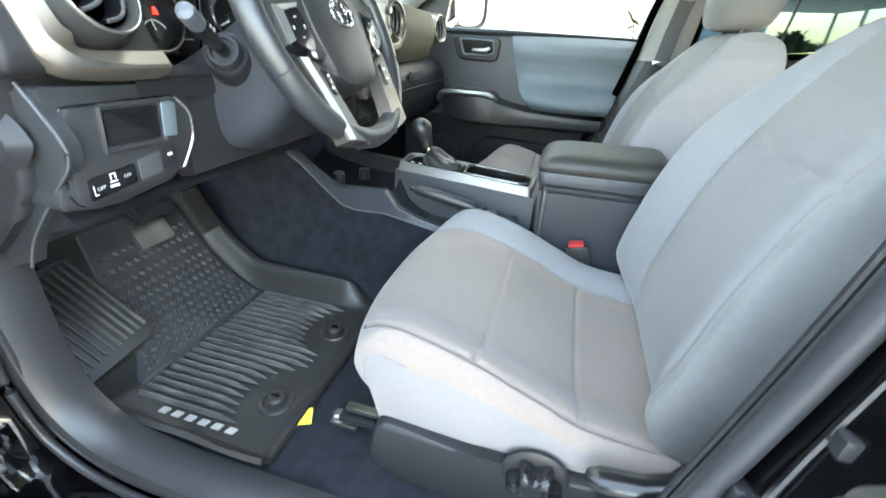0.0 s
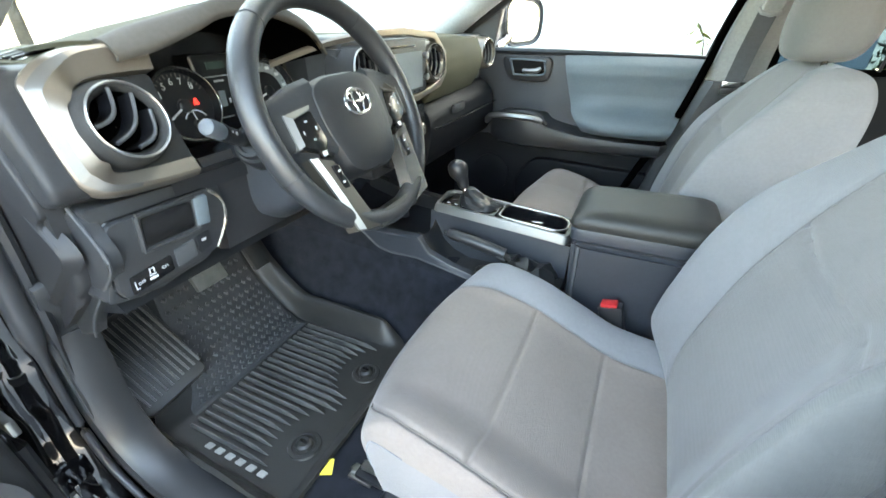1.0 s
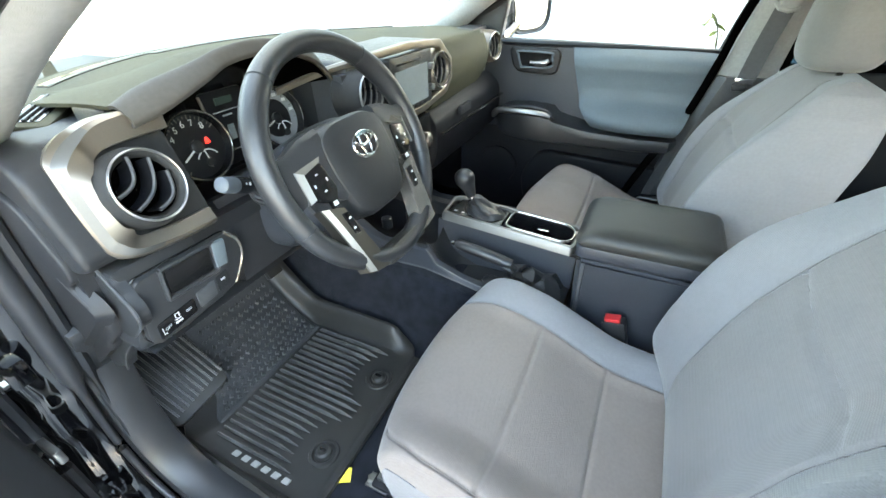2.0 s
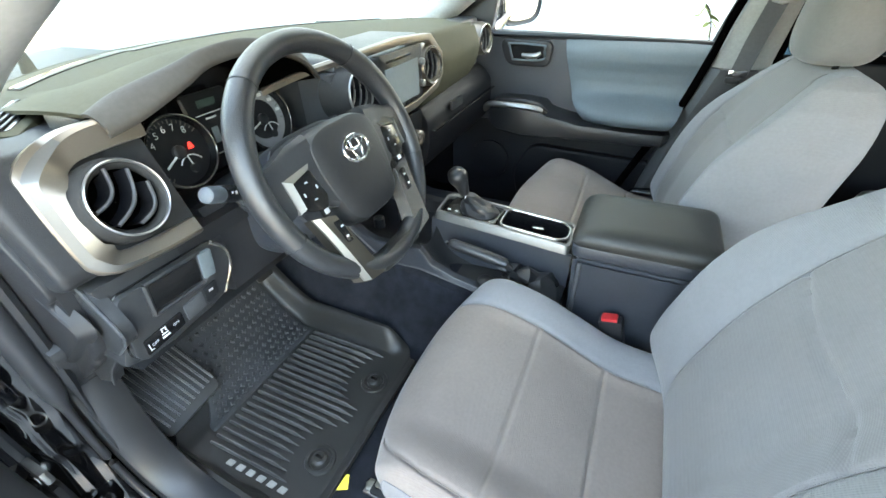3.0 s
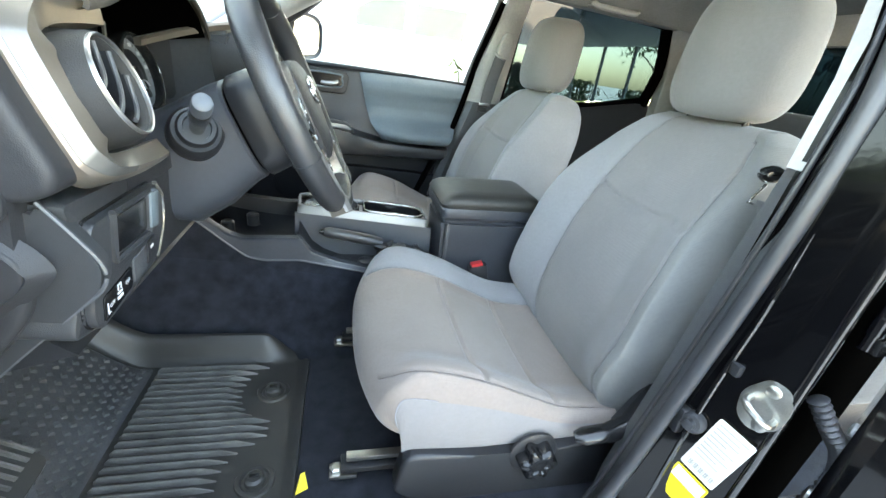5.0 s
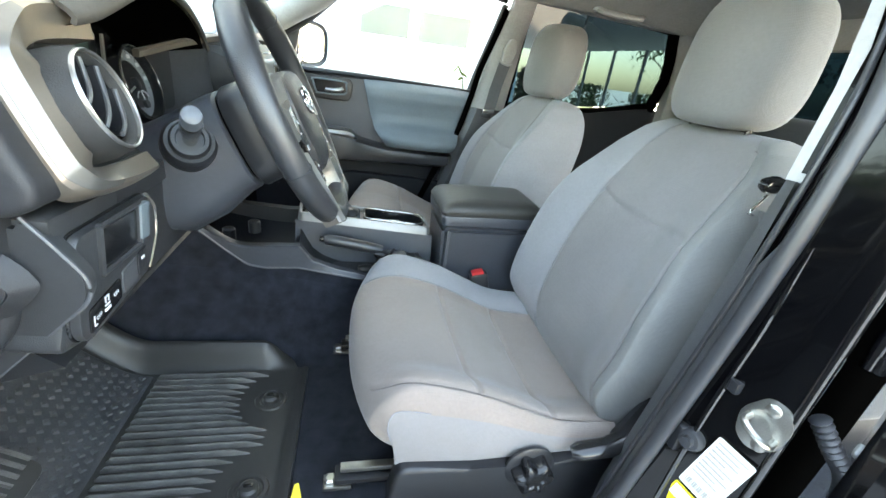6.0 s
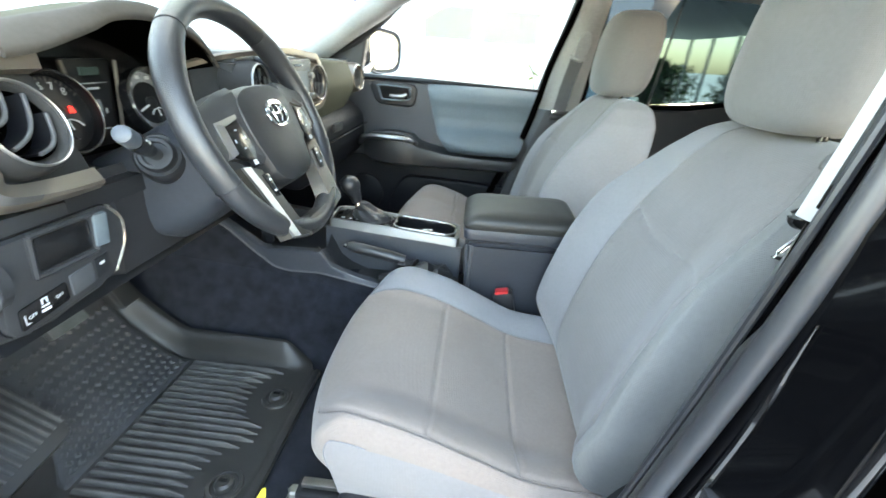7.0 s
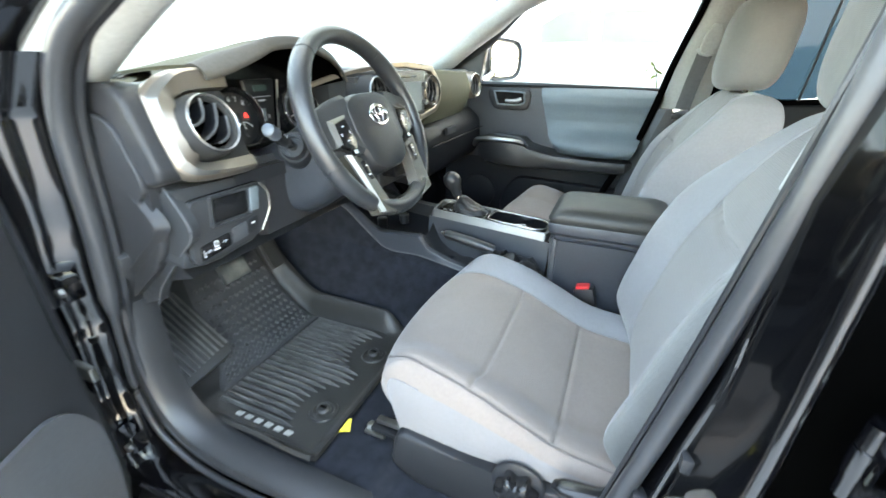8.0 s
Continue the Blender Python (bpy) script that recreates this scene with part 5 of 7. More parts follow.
for s, name, p0, p2 in ((-1, "light_stalk", V(-0.148, -0.470, 1.210), V(-0.106, -0.576, 1.264)), (1, "wiper_stalk", V(-0.148, -0.288, 1.210), V(-0.118, -0.182, 1.245))):
    ax = (p2 - p0).normalized()
    R_ = Matrix.Translation(p0) @ ax.to_track_quat("Z", "Y").to_matrix().to_4x4()
    bm = B()
    lathe(bm, [(0.026, -0.012), (0.026, 0.006), (0.023, 0.010), (0.018, 0.010), (0.017, 0.004), (0.001, 0.004)], R_, 24)
    stalk = part(name, bm, M_BLACK, col, "black control stalk")
    bm = B()
    lathe(bm, [(0.038, -0.034), (0.035, -0.008), (0.031, -0.003), (0.026, -0.004), (0.001, -0.004)], R_, 28)
    part("stalk_seat", bm, M_BLACK, stalk, "black recess round the stalk")
    bm = B()
    lathe(bm, [(0.009, 0.0), (0.010, 0.030), (0.0115, 0.044), (0.0128, 0.060), (0.0128, 0.084), (0.001, 0.084)], R_, 18)
    part("stalk_arm", bm, M_GLOSS, stalk)
    bm = B()
    lathe(bm, [(0.0112, 0.085), (0.0120, 0.088), (0.0120, 0.110), (0.0108, 0.117), (0.006, 0.120), (0.001, 0.120)], R_, 20)
    part("stalk_end", bm, M_STALK if s < 0 else M_BLACK, stalk, "pale grey twist end" if s < 0 else "")
    up = (V(1, 0, 0.35) - ax * ax.dot(V(1, 0, 0.35))).normalized()
    for d, w in ((0.066, 0.004), (0.076, 0.002)):
        bm = B()
        c = p0 + ax * d + up * 0.0128
        lathe(bm, [(w / 2 + 0.0008, 0), (w / 2 + 0.0008, 0.0008), (0.0003, 0.0008)], Matrix.Translation(c) @ up.to_track_quat("Z", "Y").to_matrix().to_4x4(), 10)
        part("stalk_mark", bm, M_LIGHTGREY, stalk)

sw_ = thing("steering_wheel", WC, "black leather steering wheel with silver spoke trim and thumb buttons", "steering wheel")
RW = 0.177
bm = B()
N, K = 96, 16
rings = []
for i in range(N):
    t = i * 2 * math.pi / N
    ring = []
    grip = 1.0 + 0.10 * (math.exp(-((math.degrees(t) - 35) / 16) ** 2) + math.exp(-((math.degrees(t) - 145) / 16) ** 2))
    for q in range(K):
        f = q * 2 * math.pi / K
        r = RW + 0.0165 * grip * math.cos(f)
        ring.append(W @ V(r * math.cos(t), r * math.sin(t), 0.0190 * grip * math.sin(f)))
    rings.append(ring)
rings.append(rings[0])
loft(bm, rings, True, False)
bmesh.ops.remove_doubles(bm, verts=bm.verts, dist=1e-6)
rim = part("rim", bm, M_LEATHER, sw_, "black leather rim")
for deg in (52, 128, 200, 340):
    t = radians(deg)
    bm = B()
    tube(bm, [W @ V((RW + 0.0172 * math.cos(f)) * math.cos(t), (RW + 0.0172 * math.cos(f)) * math.sin(t), 0.0197 * math.sin(f)) for f in np.linspace(0, 2 * math.pi, 20, endpoint=False)], 0.0009, 5, True)
    part("stitching", bm, M_BLACK, rim)
# hub pad
bm = B()
pad = rounded([(-0.080, 0.046), (-0.042, 0.060), (0.042, 0.060), (0.080, 0.046), (0.084, -0.015), (0.066, -0.085), (0.040, -0.100), (-0.040, -0.100), (-0.066, -0.085), (-0.084, -0.015)], 0.028, 5)
pad = [(x, y) for x, y in pad]
rings = []
for k, (s, z) in enumerate(((1.02, -0.040), (1.0, -0.012), (0.985, 0.006), (0.93, 0.016), (0.80, 0.021), (0.5, 0.024), (0.2, 0.025))):
    rings.append([W @ V(x * s, (y + 0.012) * s - 0.012, z) for x, y in pad])
loft(bm, rings)
hub = part("hub_pad", bm, M_HUB, sw_, "charcoal hub pad")
# oval badge as plain crossed rings
bm = B()
tube(bm, [W @ V(0.029 * math.cos(q), 0.0195 * math.sin(q) + 0.008, 0.0268) for q in np.linspace(0, 2 * math.pi, 40, endpoint=False)], 0.0026, 8, True)
part("badge", bm, M_CHROME, hub, "chrome oval badge")
bm = B()
tube(bm, [W @ V(0.0105 * math.cos(q), 0.0185 * math.sin(q) + 0.008, 0.0268) for q in np.linspace(0, 2 * math.pi, 30, endpoint=False)], 0.0022, 8, True)
part("badge_ring", bm, M_CHROME, hub)
bm = B()
tube(bm, [W @ V(0.021 * math.cos(q), 0.0085 * math.sin(q) + 0.0165, 0.0268) for q in np.linspace(0, 2 * math.pi, 30, endpoint=False)], 0.0022, 8, True)
part("badge_ring", bm, M_CHROME, hub)
# spokes
for s in (-1, 1):
    bm = B()
    rings = []
    for x, y0, y1, z0, z1 in ((0.070, -0.055, 0.060, -0.018, 0.014), (0.105, -0.035, 0.055, -0.014, 0.012), (0.140, -0.030, 0.042, -0.012, 0.010), (0.168, -0.034, 0.040, -0.010, 0.008)):
        rings.append([W @ V(s * x, y, z) for y, z in ((y0, z0), (y0, z1 * 0.5), (y0 + 0.008, z1), (y1 - 0.008, z1), (y1, z1 * 0.5), (y1, z0))])
    loft(bm, rings)
    spoke = part("spoke", bm, M_CHAR, sw_, "charcoal side spoke")
    bm = B()
    prism(bm, rounded([(s * 0.094, 0.015), (s * 0.130, 0.008), (s * 0.132, -0.031), (s * 0.099, -0.048), (s * 0.086, -0.028)], 0.005, 3), 0.008, W @ Matrix.Translation((0, 0, 0.007)), 0.002)
    pod = part("button_pod", bm, M_GLOSS, spoke, "gloss black thumb button pod")
    bm = B()
    tri = [(0.1425, 0.0175, 0.012), (0.1325, 0.010, 0.0165), (0.1335, -0.028, 0.0165), (0.1430, -0.031, 0.012)]
    loft(bm, [[W @ V(s * x, y, z) for x, y, z in tri], [W @ V(s * x, y, 0.0) for x, y, z in tri]])
    part("pod_trim", bm, M_BRIGHT, spoke, "bright silver trim beside the buttons", smooth=0)
    bm = B()
    tri = [(0.083, 0.028, 0.010), (0.108, 0.037, 0.009), (0.145, 0.0195, 0.008), (0.1305, 0.0095, 0.0165), (0.097, 0.016, 0.0165)]
    loft(bm, [[W @ V(s * x, y, z) for x, y, z in tri], [W @ V(s * x, y, 0.0) for x, y, z in tri]])
    # right plate takes the dim copy, so its darker reflection is painted
    part("pod_plate", bm, M_TAUPE if s < 0 else M_SPOKEDIM, spoke, "taupe silver plate over the buttons", smooth=0)
    for px, py, w, h in ((0.112, 0.002, 0.005, 0.0022), (0.110, -0.024, 0.005, 0.0022), (0.098, -0.010, 0.0022, 0.005), (0.124, -0.012, 0.0022, 0.005)):
        bm = B()
        box(bm, (0, 0, 0), (w, h, 0.0008))
        bmesh.ops.transform(bm, matrix=W @ Matrix.Translation((s * px, py, 0.0154)), verts=bm.verts)
        part("button_mark", bm, M_LIGHTGREY, pod, smooth=0)
    bm = B()
    box(bm, (0, 0, 0), (0.016, 0.014, 0.006), 0.002)
    bmesh.ops.transform(bm, matrix=W @ Matrix.Translation((s * 0.104, -0.046, 0.012)), verts=bm.verts)
    btn = part("button", bm, M_GLOSS, spoke)
    bm = B()
    box(bm, (0, 0, 0), (0.009, 0.007, 0.0008))
    bmesh.ops.transform(bm, matrix=W @ Matrix.Translation((s * 0.104, -0.046, 0.0155)), verts=bm.verts)
    part("button_mark", bm, M_LIGHTGREY, spoke, smooth=0)
    # lower spoke: two facets that meet in a ridge; each side's reflection is painted
    bm = B()
    rings = []
    for xo, xi, yo, yi, zr in ((0.129, 0.088, -0.046, -0.060, 0.014), (0.122, 0.081, -0.078, -0.086, 0.016), (0.116, 0.074, -0.112, -0.118, 0.018), (0.111, 0.066, -0.145, -0.152, 0.020), (0.107, 0.060, -0.168, -0.180, 0.021)):
        rings.append([W @ V(s * x, y, z) for x, y, z in ((xo, yo, zr - 0.006), (xo - 0.008, 0.8 * yo + 0.2 * yi, zr), (xi, yi, zr - 0.006), (xi, yi, -0.014), (xo, yo, -0.012))])
    loft(bm, rings)
    low = part("lower_spoke", bm, M_SPOKEDIM if s < 0 else M_SILVER, sw_, "lower spoke with a ridge, dark reflection in its colour" if s < 0 else "lower spoke with a ridge, bright reflection in its silver", smooth=15)
    bm = B()
    blade = ((0.129, -0.046, -0.049, 0.014), (0.122, -0.078, -0.080, 0.016), (0.116, -0.112, -0.113, 0.018), (0.111, -0.145, -0.146, 0.020), (0.108, -0.166, -0.169, 0.021))
    loft(bm, [[W @ V(s * (xo + 0.0006), yo, zr - 0.0054), W @ V(s * (xo - 0.0076), yr, zr + 0.0006), W @ V(s * (xo - 0.009), yr, zr - 0.004), W @ V(s * xo, yo, zr - 0.010)] for xo, yo, yr, zr in blade])
    part("spoke_blade", bm, M_BRIGHT if s < 0 else M_SPOKEDIM, low, "silver blade with the highlight in its colour" if s < 0 else "blade with a dark reflection in its colour", smooth=15)
    bm = B()
    prism(bm, rounded([(s * 0.090, -0.067), (s * 0.103, -0.065), (s * 0.099, -0.102), (s * 0.087, -0.104)], 0.003, 3), 0.004, W @ Matrix.Translation((0, 0, 0.0125)), 0.001)
    rk = part("rocker_switch", bm, M_GLOSS, low)
    for py in (-0.076, -0.093):
        bm = B()
        box(bm, (0, 0, 0), (0.005, 0.003, 0.0008))
        bmesh.ops.transform(bm, matrix=W @ Matrix.Translation((s * 0.095, py, 0.0168)), verts=bm.verts)
        part("switch_mark", bm, M_WHITE, low, smooth=0)
bm = B()
prism(bm, rounded([(-0.052, -0.160), (0.052, -0.160), (0.060, -0.186), (-0.060, -0.186)], 0.01, 3), 0.028, W @ Matrix.Translation((0, 0, -0.012)), 0.006)
part("rim_insert", bm, M_ARMPAD, sw_, "dark bronze insert at the foot of the rim")


# ---- front seats ----
def cushion_profile():
    """(x, z) from under the front lip, over the nose, to the back."""
    return spline([(0.160, 0.735), (0.112, 0.753), (0.082, 0.792), (0.080, 0.826), (0.100, 0.853), (0.145, 0.868), (0.205, 0.866), (0.290, 0.842), (0.370, 0.806), (0.450, 0.772), (0.560, 0.758)], 260)


def cushion_cross(v):
    """v in 0..1 across: offset y from the middle, height share, rise of the bolster."""
    t = 2 * v - 1
    s = 1 if t > 0 else -1
    a = abs(t)
    if a < 0.72:
        y = 0.262 * (a / 0.72) * 0.90
        return s * y, 1.0, 0.030 * smoothstep(0.40, 0.68, a)
    q = (a - 0.72) / 0.28
    ang = q * math.pi / 2
    return s * (0.236 + 0.028 * math.sin(ang) ** 0.8 + 0.0 * q), 1.0 - (1 - math.cos(ang)) * 1.0, 0.030 * (1 - q)


def back_profile():
    """(x, z) up the front of the backrest, over the top and down behind."""
    return spline([(0.560, 0.745), (0.548, 0.80), (0.552, 0.90), (0.580, 1.02), (0.625, 1.13), (0.672, 1.22), (0.710, 1.272), (0.745, 1.297), (0.800, 1.300), (0.842, 1.275), (0.845, 1.20), (0.815, 1.08), (0.775, 0.93), (0.735, 0.78), (0.70, 0.745)], 240)


def seat(yc, dx, dz, inner, back_in, back_out, label):
    """inner: +1 when the console lies towards +y."""
    o = V(dx, yc, dz)
    st = thing("front_seat", o + V(0.35, 0, 0.62), label, "car seat", "front seats")
    prof = cushion_profile()
    NU, NV = len(prof) - 1, 180

    def edge(v):
        return 0.50 if (v > 0.5) == (inner > 0) else 0.60

    def edge_at(u, v):
        """Where the seam runs: the outer one swings out behind the nose."""
        if (v > 0.5) == (inner > 0):
            return 0.51
        return lerp_at([(0.0, 0.56), (0.34, 0.56), (0.46, 0.65), (0.60, 0.71), (1.0, 0.71)], u)

    def cush(u, v):
        i = u * NU
        k = int(min(i, NU - 1))
        p = prof[k] + (prof[min(k + 1, NU)] - prof[k]) * (i - k)
        t0, e0, e1 = 2 * v - 1, edge(v), edge_at(u, v)
        t1 = abs(t0) * e1 / e0 if abs(t0) < e0 else e1 + (abs(t0) - e0) * (1 - e1) / (1 - e0)
        y, hs, rise = cushion_cross(0.5 + math.copysign(t1, t0) / 2)
        t = t1
        x, z = p
        wide = lerp_at([(0.0, 0.82), (0.12, 0.88), (0.25, 0.93), (0.5, 0.985), (0.7, 1.0), (1.0, 0.98)], u)
        nose = smoothstep(0.58, 0.30, u)
        x += 0.075 * nose * t ** 2.6 + 0.075 * smoothstep(0.5, 0.2, u) * (1 - hs) ** 1.5
        y *= 1.0 - 0.06 * (1 - hs) ** 2
        base = 0.735
        dip = 0.010 * math.cos(min(1.0, t / 0.6) * math.pi / 2) * smoothstep(0.3, 0.5, u)
        zz = base + (z - base) * hs * (1 - 0.10 * nose * t ** 2) + rise * smoothstep(0.36, 0.62, u) - dip
        # stitched seams: along both bolsters and across the insert
        g = 0.0
        if u > 0.40:
            g += 0.006 * math.exp(-((t - e1) / 0.011) ** 2)
        if t < e1:
            for us in (0.70, 0.885):
                g += 0.006 * math.exp(-((u - us) / 0.005) ** 2)
        return o + V(x, y * wide, zz - g)

    def side_line(u):
        """Where the stitched side panel of the outer bolster begins."""
        return 0.785 + 0.215 * (1 - smoothstep(0.29, 0.50, u))

    def in_insert(i, j):
        t = abs(2 * (j + 0.5) / NV - 1)
        return t < edge((j + 0.5) / NV)
    bm = B()
    sheet(bm, cush, NU, NV, in_insert)
    part("cushion_insert", bm, M_CUSHION, st, "grey cloth cushion centre, warm light in its colour", smooth=60)
    for s in (-1, 1):
        bm = B()
        outer = s == -inner
        sheet(bm, cush, NU, NV, lambda i, j: not in_insert(i, j) and ((j + 0.5) / NV > 0.5) == (s > 0) and not (outer and abs(2 * (j + 0.5) / NV - 1) > side_line((i + 0.5) / NU)))
        # outer bolster is lit more, so it takes the lighter, warmer copy
        part("cushion_bolster", bm, M_CUSHION if outer else M_BOLSTER, st, "grey cloth outer bolster, warm light in its colour" if outer else "light grey cloth side bolster", smooth=60)
        if outer:
            bm = B()
            sheet(bm, cush, NU, NV, lambda i, j: ((j + 0.5) / NV > 0.5) == (s > 0) and abs(2 * (j + 0.5) / NV - 1) > side_line((i + 0.5) / NU))
            part("side_panel", bm, M_SIDECLOTH, st, "pale grey cloth side panel of the cushion", smooth=60)
            bm = B()
            tube(bm, [cush(u, 0.5 + s * side_line(u) / 2) + V(0, s * 0.001, 0.0008) for u in np.linspace(0.33, 0.60, 40)], 0.0010, 5)
            part("piping", bm, M_BOLSTER, st, "pale piped seam of the side panel")
        bm = B()
        vv = 0.5 + s * edge(0.5 + s * 0.3) / 2
        tube(bm, [cush(u, vv) + V(0, 0, 0.003) for u in np.linspace(0.42, 0.97, 40)], 0.0009, 5)
        part("seam", bm, M_CUSHION if s == -inner else M_INSERT, st)
    bm = B()
    box(bm, o + V(0.37, 0, 0.70), (0.40, 0.44, 0.06), 0.02)
    part("cushion_pan", bm, M_BLACK, st)

    # backrest
    bp = back_profile()
    NB, NW = len(bp) - 1, 180

    def back(u, v):
        i = u * NB
        k = int(min(i, NB - 1))
        p = bp[k] + (bp[min(k + 1, NB)] - bp[k]) * (i - k)
        x, z = p
        t = 2 * v - 1
        s = 1 if t > 0 else -1
        eb = back_in if s == inner else back_out
        a = abs(t) * eb / 0.56 if abs(t) < 0.56 else eb + (abs(t) - 0.56) * (1 - eb) / 0.44
        hw = lerp_at([(0.74, 0.215), (0.80, 0.240), (0.92, 0.258), (1.06, 0.248), (1.16, 0.228), (1.24, 0.198), (1.28, 0.168), (1.30, 0.140)], z)
        xm = lerp_at([(0.74, 0.63), (0.92, 0.665), (1.08, 0.70), (1.2, 0.755), (1.30, 0.775)], z)
        front = u < 0.52
        if a < 0.74:
            y = hw * 0.93 * a / 0.74
            sh = 1.0
        else:
            q = (a - 0.74) / 0.26
            y = hw * (0.93 + 0.07 * math.sin(q * math.pi / 2))
            sh = math.cos(q * math.pi / 2) ** 0.75 if q < 0.999 else 0.0
        rise = 0.044 * smoothstep(0.34, 0.74, a) * smoothstep(0.74, 0.86, z) * smoothstep(1.27, 1.10, z) if front else 0.0
        xx = xm + (x - rise - xm) * sh
        g = 0.0
        if front and z < 1.28:
            g += 0.006 * math.exp(-((a - eb) / 0.011) ** 2)
        if front and abs(t) < 0.56:
            zs = 1.135 - 0.016 * math.cos(t / 0.56 * math.pi / 2)
            g += 0.006 * math.exp(-((z - zs) / 0.005) ** 2)
        return o + V(xx + g + (0.010 * smoothstep(0.82, 0.96, z) if front else 0.0) * sh, s * y, z)

    def bi(i, j):
        return abs(2 * (j + 0.5) / NW - 1) < 0.56 and (i + 0.5) / NB < 0.54
    bm = B()
    sheet(bm, back, NB, NW, bi)
    part("backrest_insert", bm, M_INSERT, st, "warm grey cloth backrest centre", smooth=60)
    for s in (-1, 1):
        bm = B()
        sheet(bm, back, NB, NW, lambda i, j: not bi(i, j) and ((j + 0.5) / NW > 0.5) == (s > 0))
        # driver's outer bolster takes the darker cloth, which puts its shade in the colour
        part("backrest_bolster", bm, M_SHADECLOTH if s == -inner == -1 else M_BOLSTER, st, "grey cloth backrest bolster, the driver's outer one darkened for shade", smooth=60)
        bm = B()
        vv = 0.5 + s * 0.28
        tube(bm, [back(u, vv) + V(-0.003, 0, 0) for u in np.linspace(0.05, 0.50, 60)], 0.0009, 5)
        part("seam", bm, M_INSERT, st)

    # head restraint on two posts
    hc = o + V(0.775, 0.0, 1.421)
    bm = B()
    NH = 40
    rings = []
    for k in range(25):
        f = -math.pi / 2 + math.pi * k / 24
        zz = 0.118 * (abs(math.sin(f)) ** 0.70) * (1 if f > 0 else -1)
        rr = abs(math.cos(f)) ** (0.54 if f > 0 else 0.44) if abs(f) < 1.5707 else 0.02
        rr = max(rr, 0.02)
        ring = []
        for q in range(NH):
            t = q * 2 * math.pi / NH
            cx, sy = math.cos(t), math.sin(t)
            x = 0.074 * abs(cx) ** 0.7 * (1 if cx > 0 else -1) * rr
            y = 0.115 * abs(sy) ** 0.76 * (1 if sy > 0 else -1) * rr * (1 - 0.07 * zz / 0.118)
            lean = 0.10 * zz
            x -= 0.018 * (1 - (y / 0.13) ** 2) * (cx < 0) - 0.01
            ring.append(hc + V(x + lean, y, zz))
        rings.append(ring)
    loft(bm, rings)
    hr = part("headrest", bm, M_SHADECLOTH, st, "grey cloth head restraint, darkened for shade", smooth=60)
    for s in (-1, 1):
        bm = B()
        tube(bm, [hc + V(-0.03 + 0.074 * math.cos(q) * 0.96, s * (0.090 + 0.02 * (math.cos(q) < 0)), 0.100 * math.sin(q)) for q in np.linspace(-1.2, 1.2, 14)], 0.001, 5)
        part("headrest_seam", bm, M_BOLSTER, hr)
        bm = B()
        tube(bm, [hc + V(0.0, s * 0.07, -0.06), hc + V(-0.012, s * 0.07, -0.18)], 0.006, 10)
        part("headrest_post", bm, M_GLOSS, st, "dark steel headrest post")
        bm = B()
        lathe(bm, [(0.014, -0.004), (0.014, 0.006), (0.010, 0.010), (0.006, 0.010)], frame_at(hc + V(-0.010, s * 0.07, -0.140), (1, 0, 0), (0, 1, 0)), 14)
        part("post_guide", bm, M_BLACK, st)

    # plastic side shield on the door side, with lever, knob and recliner cover
    ys = -inner
    bm = B()
    shield = [(0.160, 0.745), (0.30, 0.735), (0.42, 0.732), (0.52, 0.742), (0.60, 0.800), (0.62, 0.775), (0.62, 0.64), (0.56, 0.615), (0.20, 0.625), (0.145, 0.66)]
    m = frame_at(o + V(0, ys * 0.235, 0), (1, 0, 0), (0, 0, 1))
    prism(bm, rounded(shield, 0.02, 4), 0.030 * (1 if ys < 0 else -1), m, 0.008, 3)
    shd = part("side_shield", bm, M_BLACK, st, "charcoal plastic side shield")
    KN = frame_at(o + V(0.392, ys * 0.264, 0.728), (1, 0, 0), (0, 0, 1)) if ys < 0 else frame_at(o + V(0.392, ys * 0.264, 0.728), (-1, 0, 0), (0, 0, 1))
    bm = B()
    lathe(bm, [(0.045, -0.004), (0.045, 0.001), (0.040, 0.004), (0.001, 0.004)], KN, 28)
    kb = part("adjuster_base", bm, M_BLACK, shd)
    bm = B()
    rings = []
    for f, h in ((1.0, 0.003), (1.0, 0.020), (0.95, 0.027), (0.80, 0.031), (0.55, 0.031), (0.45, 0.028), (0.1, 0.028)):
        rings.append([KN @ V((0.031 + 0.0055 * math.cos(6 * q)) * f * math.cos(q), (0.031 + 0.0055 * math.cos(6 * q)) * f * math.sin(q), h) for q in np.linspace(0, 2 * math.pi, 60, endpoint=False)])
    loft(bm, rings)
    part("adjuster_knob", bm, M_GLOSS, shd, "black lobed height knob")
    bm = B()
    tube(bm, [o + V(x, ys * y, z) for x, y, z in ((0.448, 0.283, 0.782), (0.462, 0.287, 0.786), (0.51, 0.287, 0.790), (0.55, 0.283, 0.802), (0.58, 0.272, 0.825), (0.605, 0.255, 0.855))], [0.010, 0.017, 0.018, 0.019, 0.020, 0.012], 12, squash=0.75)
    part("recline_lever", bm, M_GLOSS, shd, "black recline lever")
    bm = B()
    prism(bm, rounded([(0.525, 0.735), (0.62, 0.735), (0.655, 0.85), (0.63, 0.885), (0.575, 0.835)], 0.02, 4), 0.022 * (1 if ys < 0 else -1), frame_at(o + V(0, ys * 0.246, 0), (1, 0, 0), (0, 0, 1)), 0.006)
    part("recliner_cover", bm, M_BLACK, shd)
    # slide rails on the floor
    for s in (-1, 1):
        yr = 0.20 if s == inner else 0.185
        bm = B()
        box(bm, o + V(0.34, s * yr, 0.645 - dz), (0.56, 0.034, 0.012), 0.003)
        rail = part("seat_rail", bm, M_BLACK, st, "steel seat rail")
        bm = B()
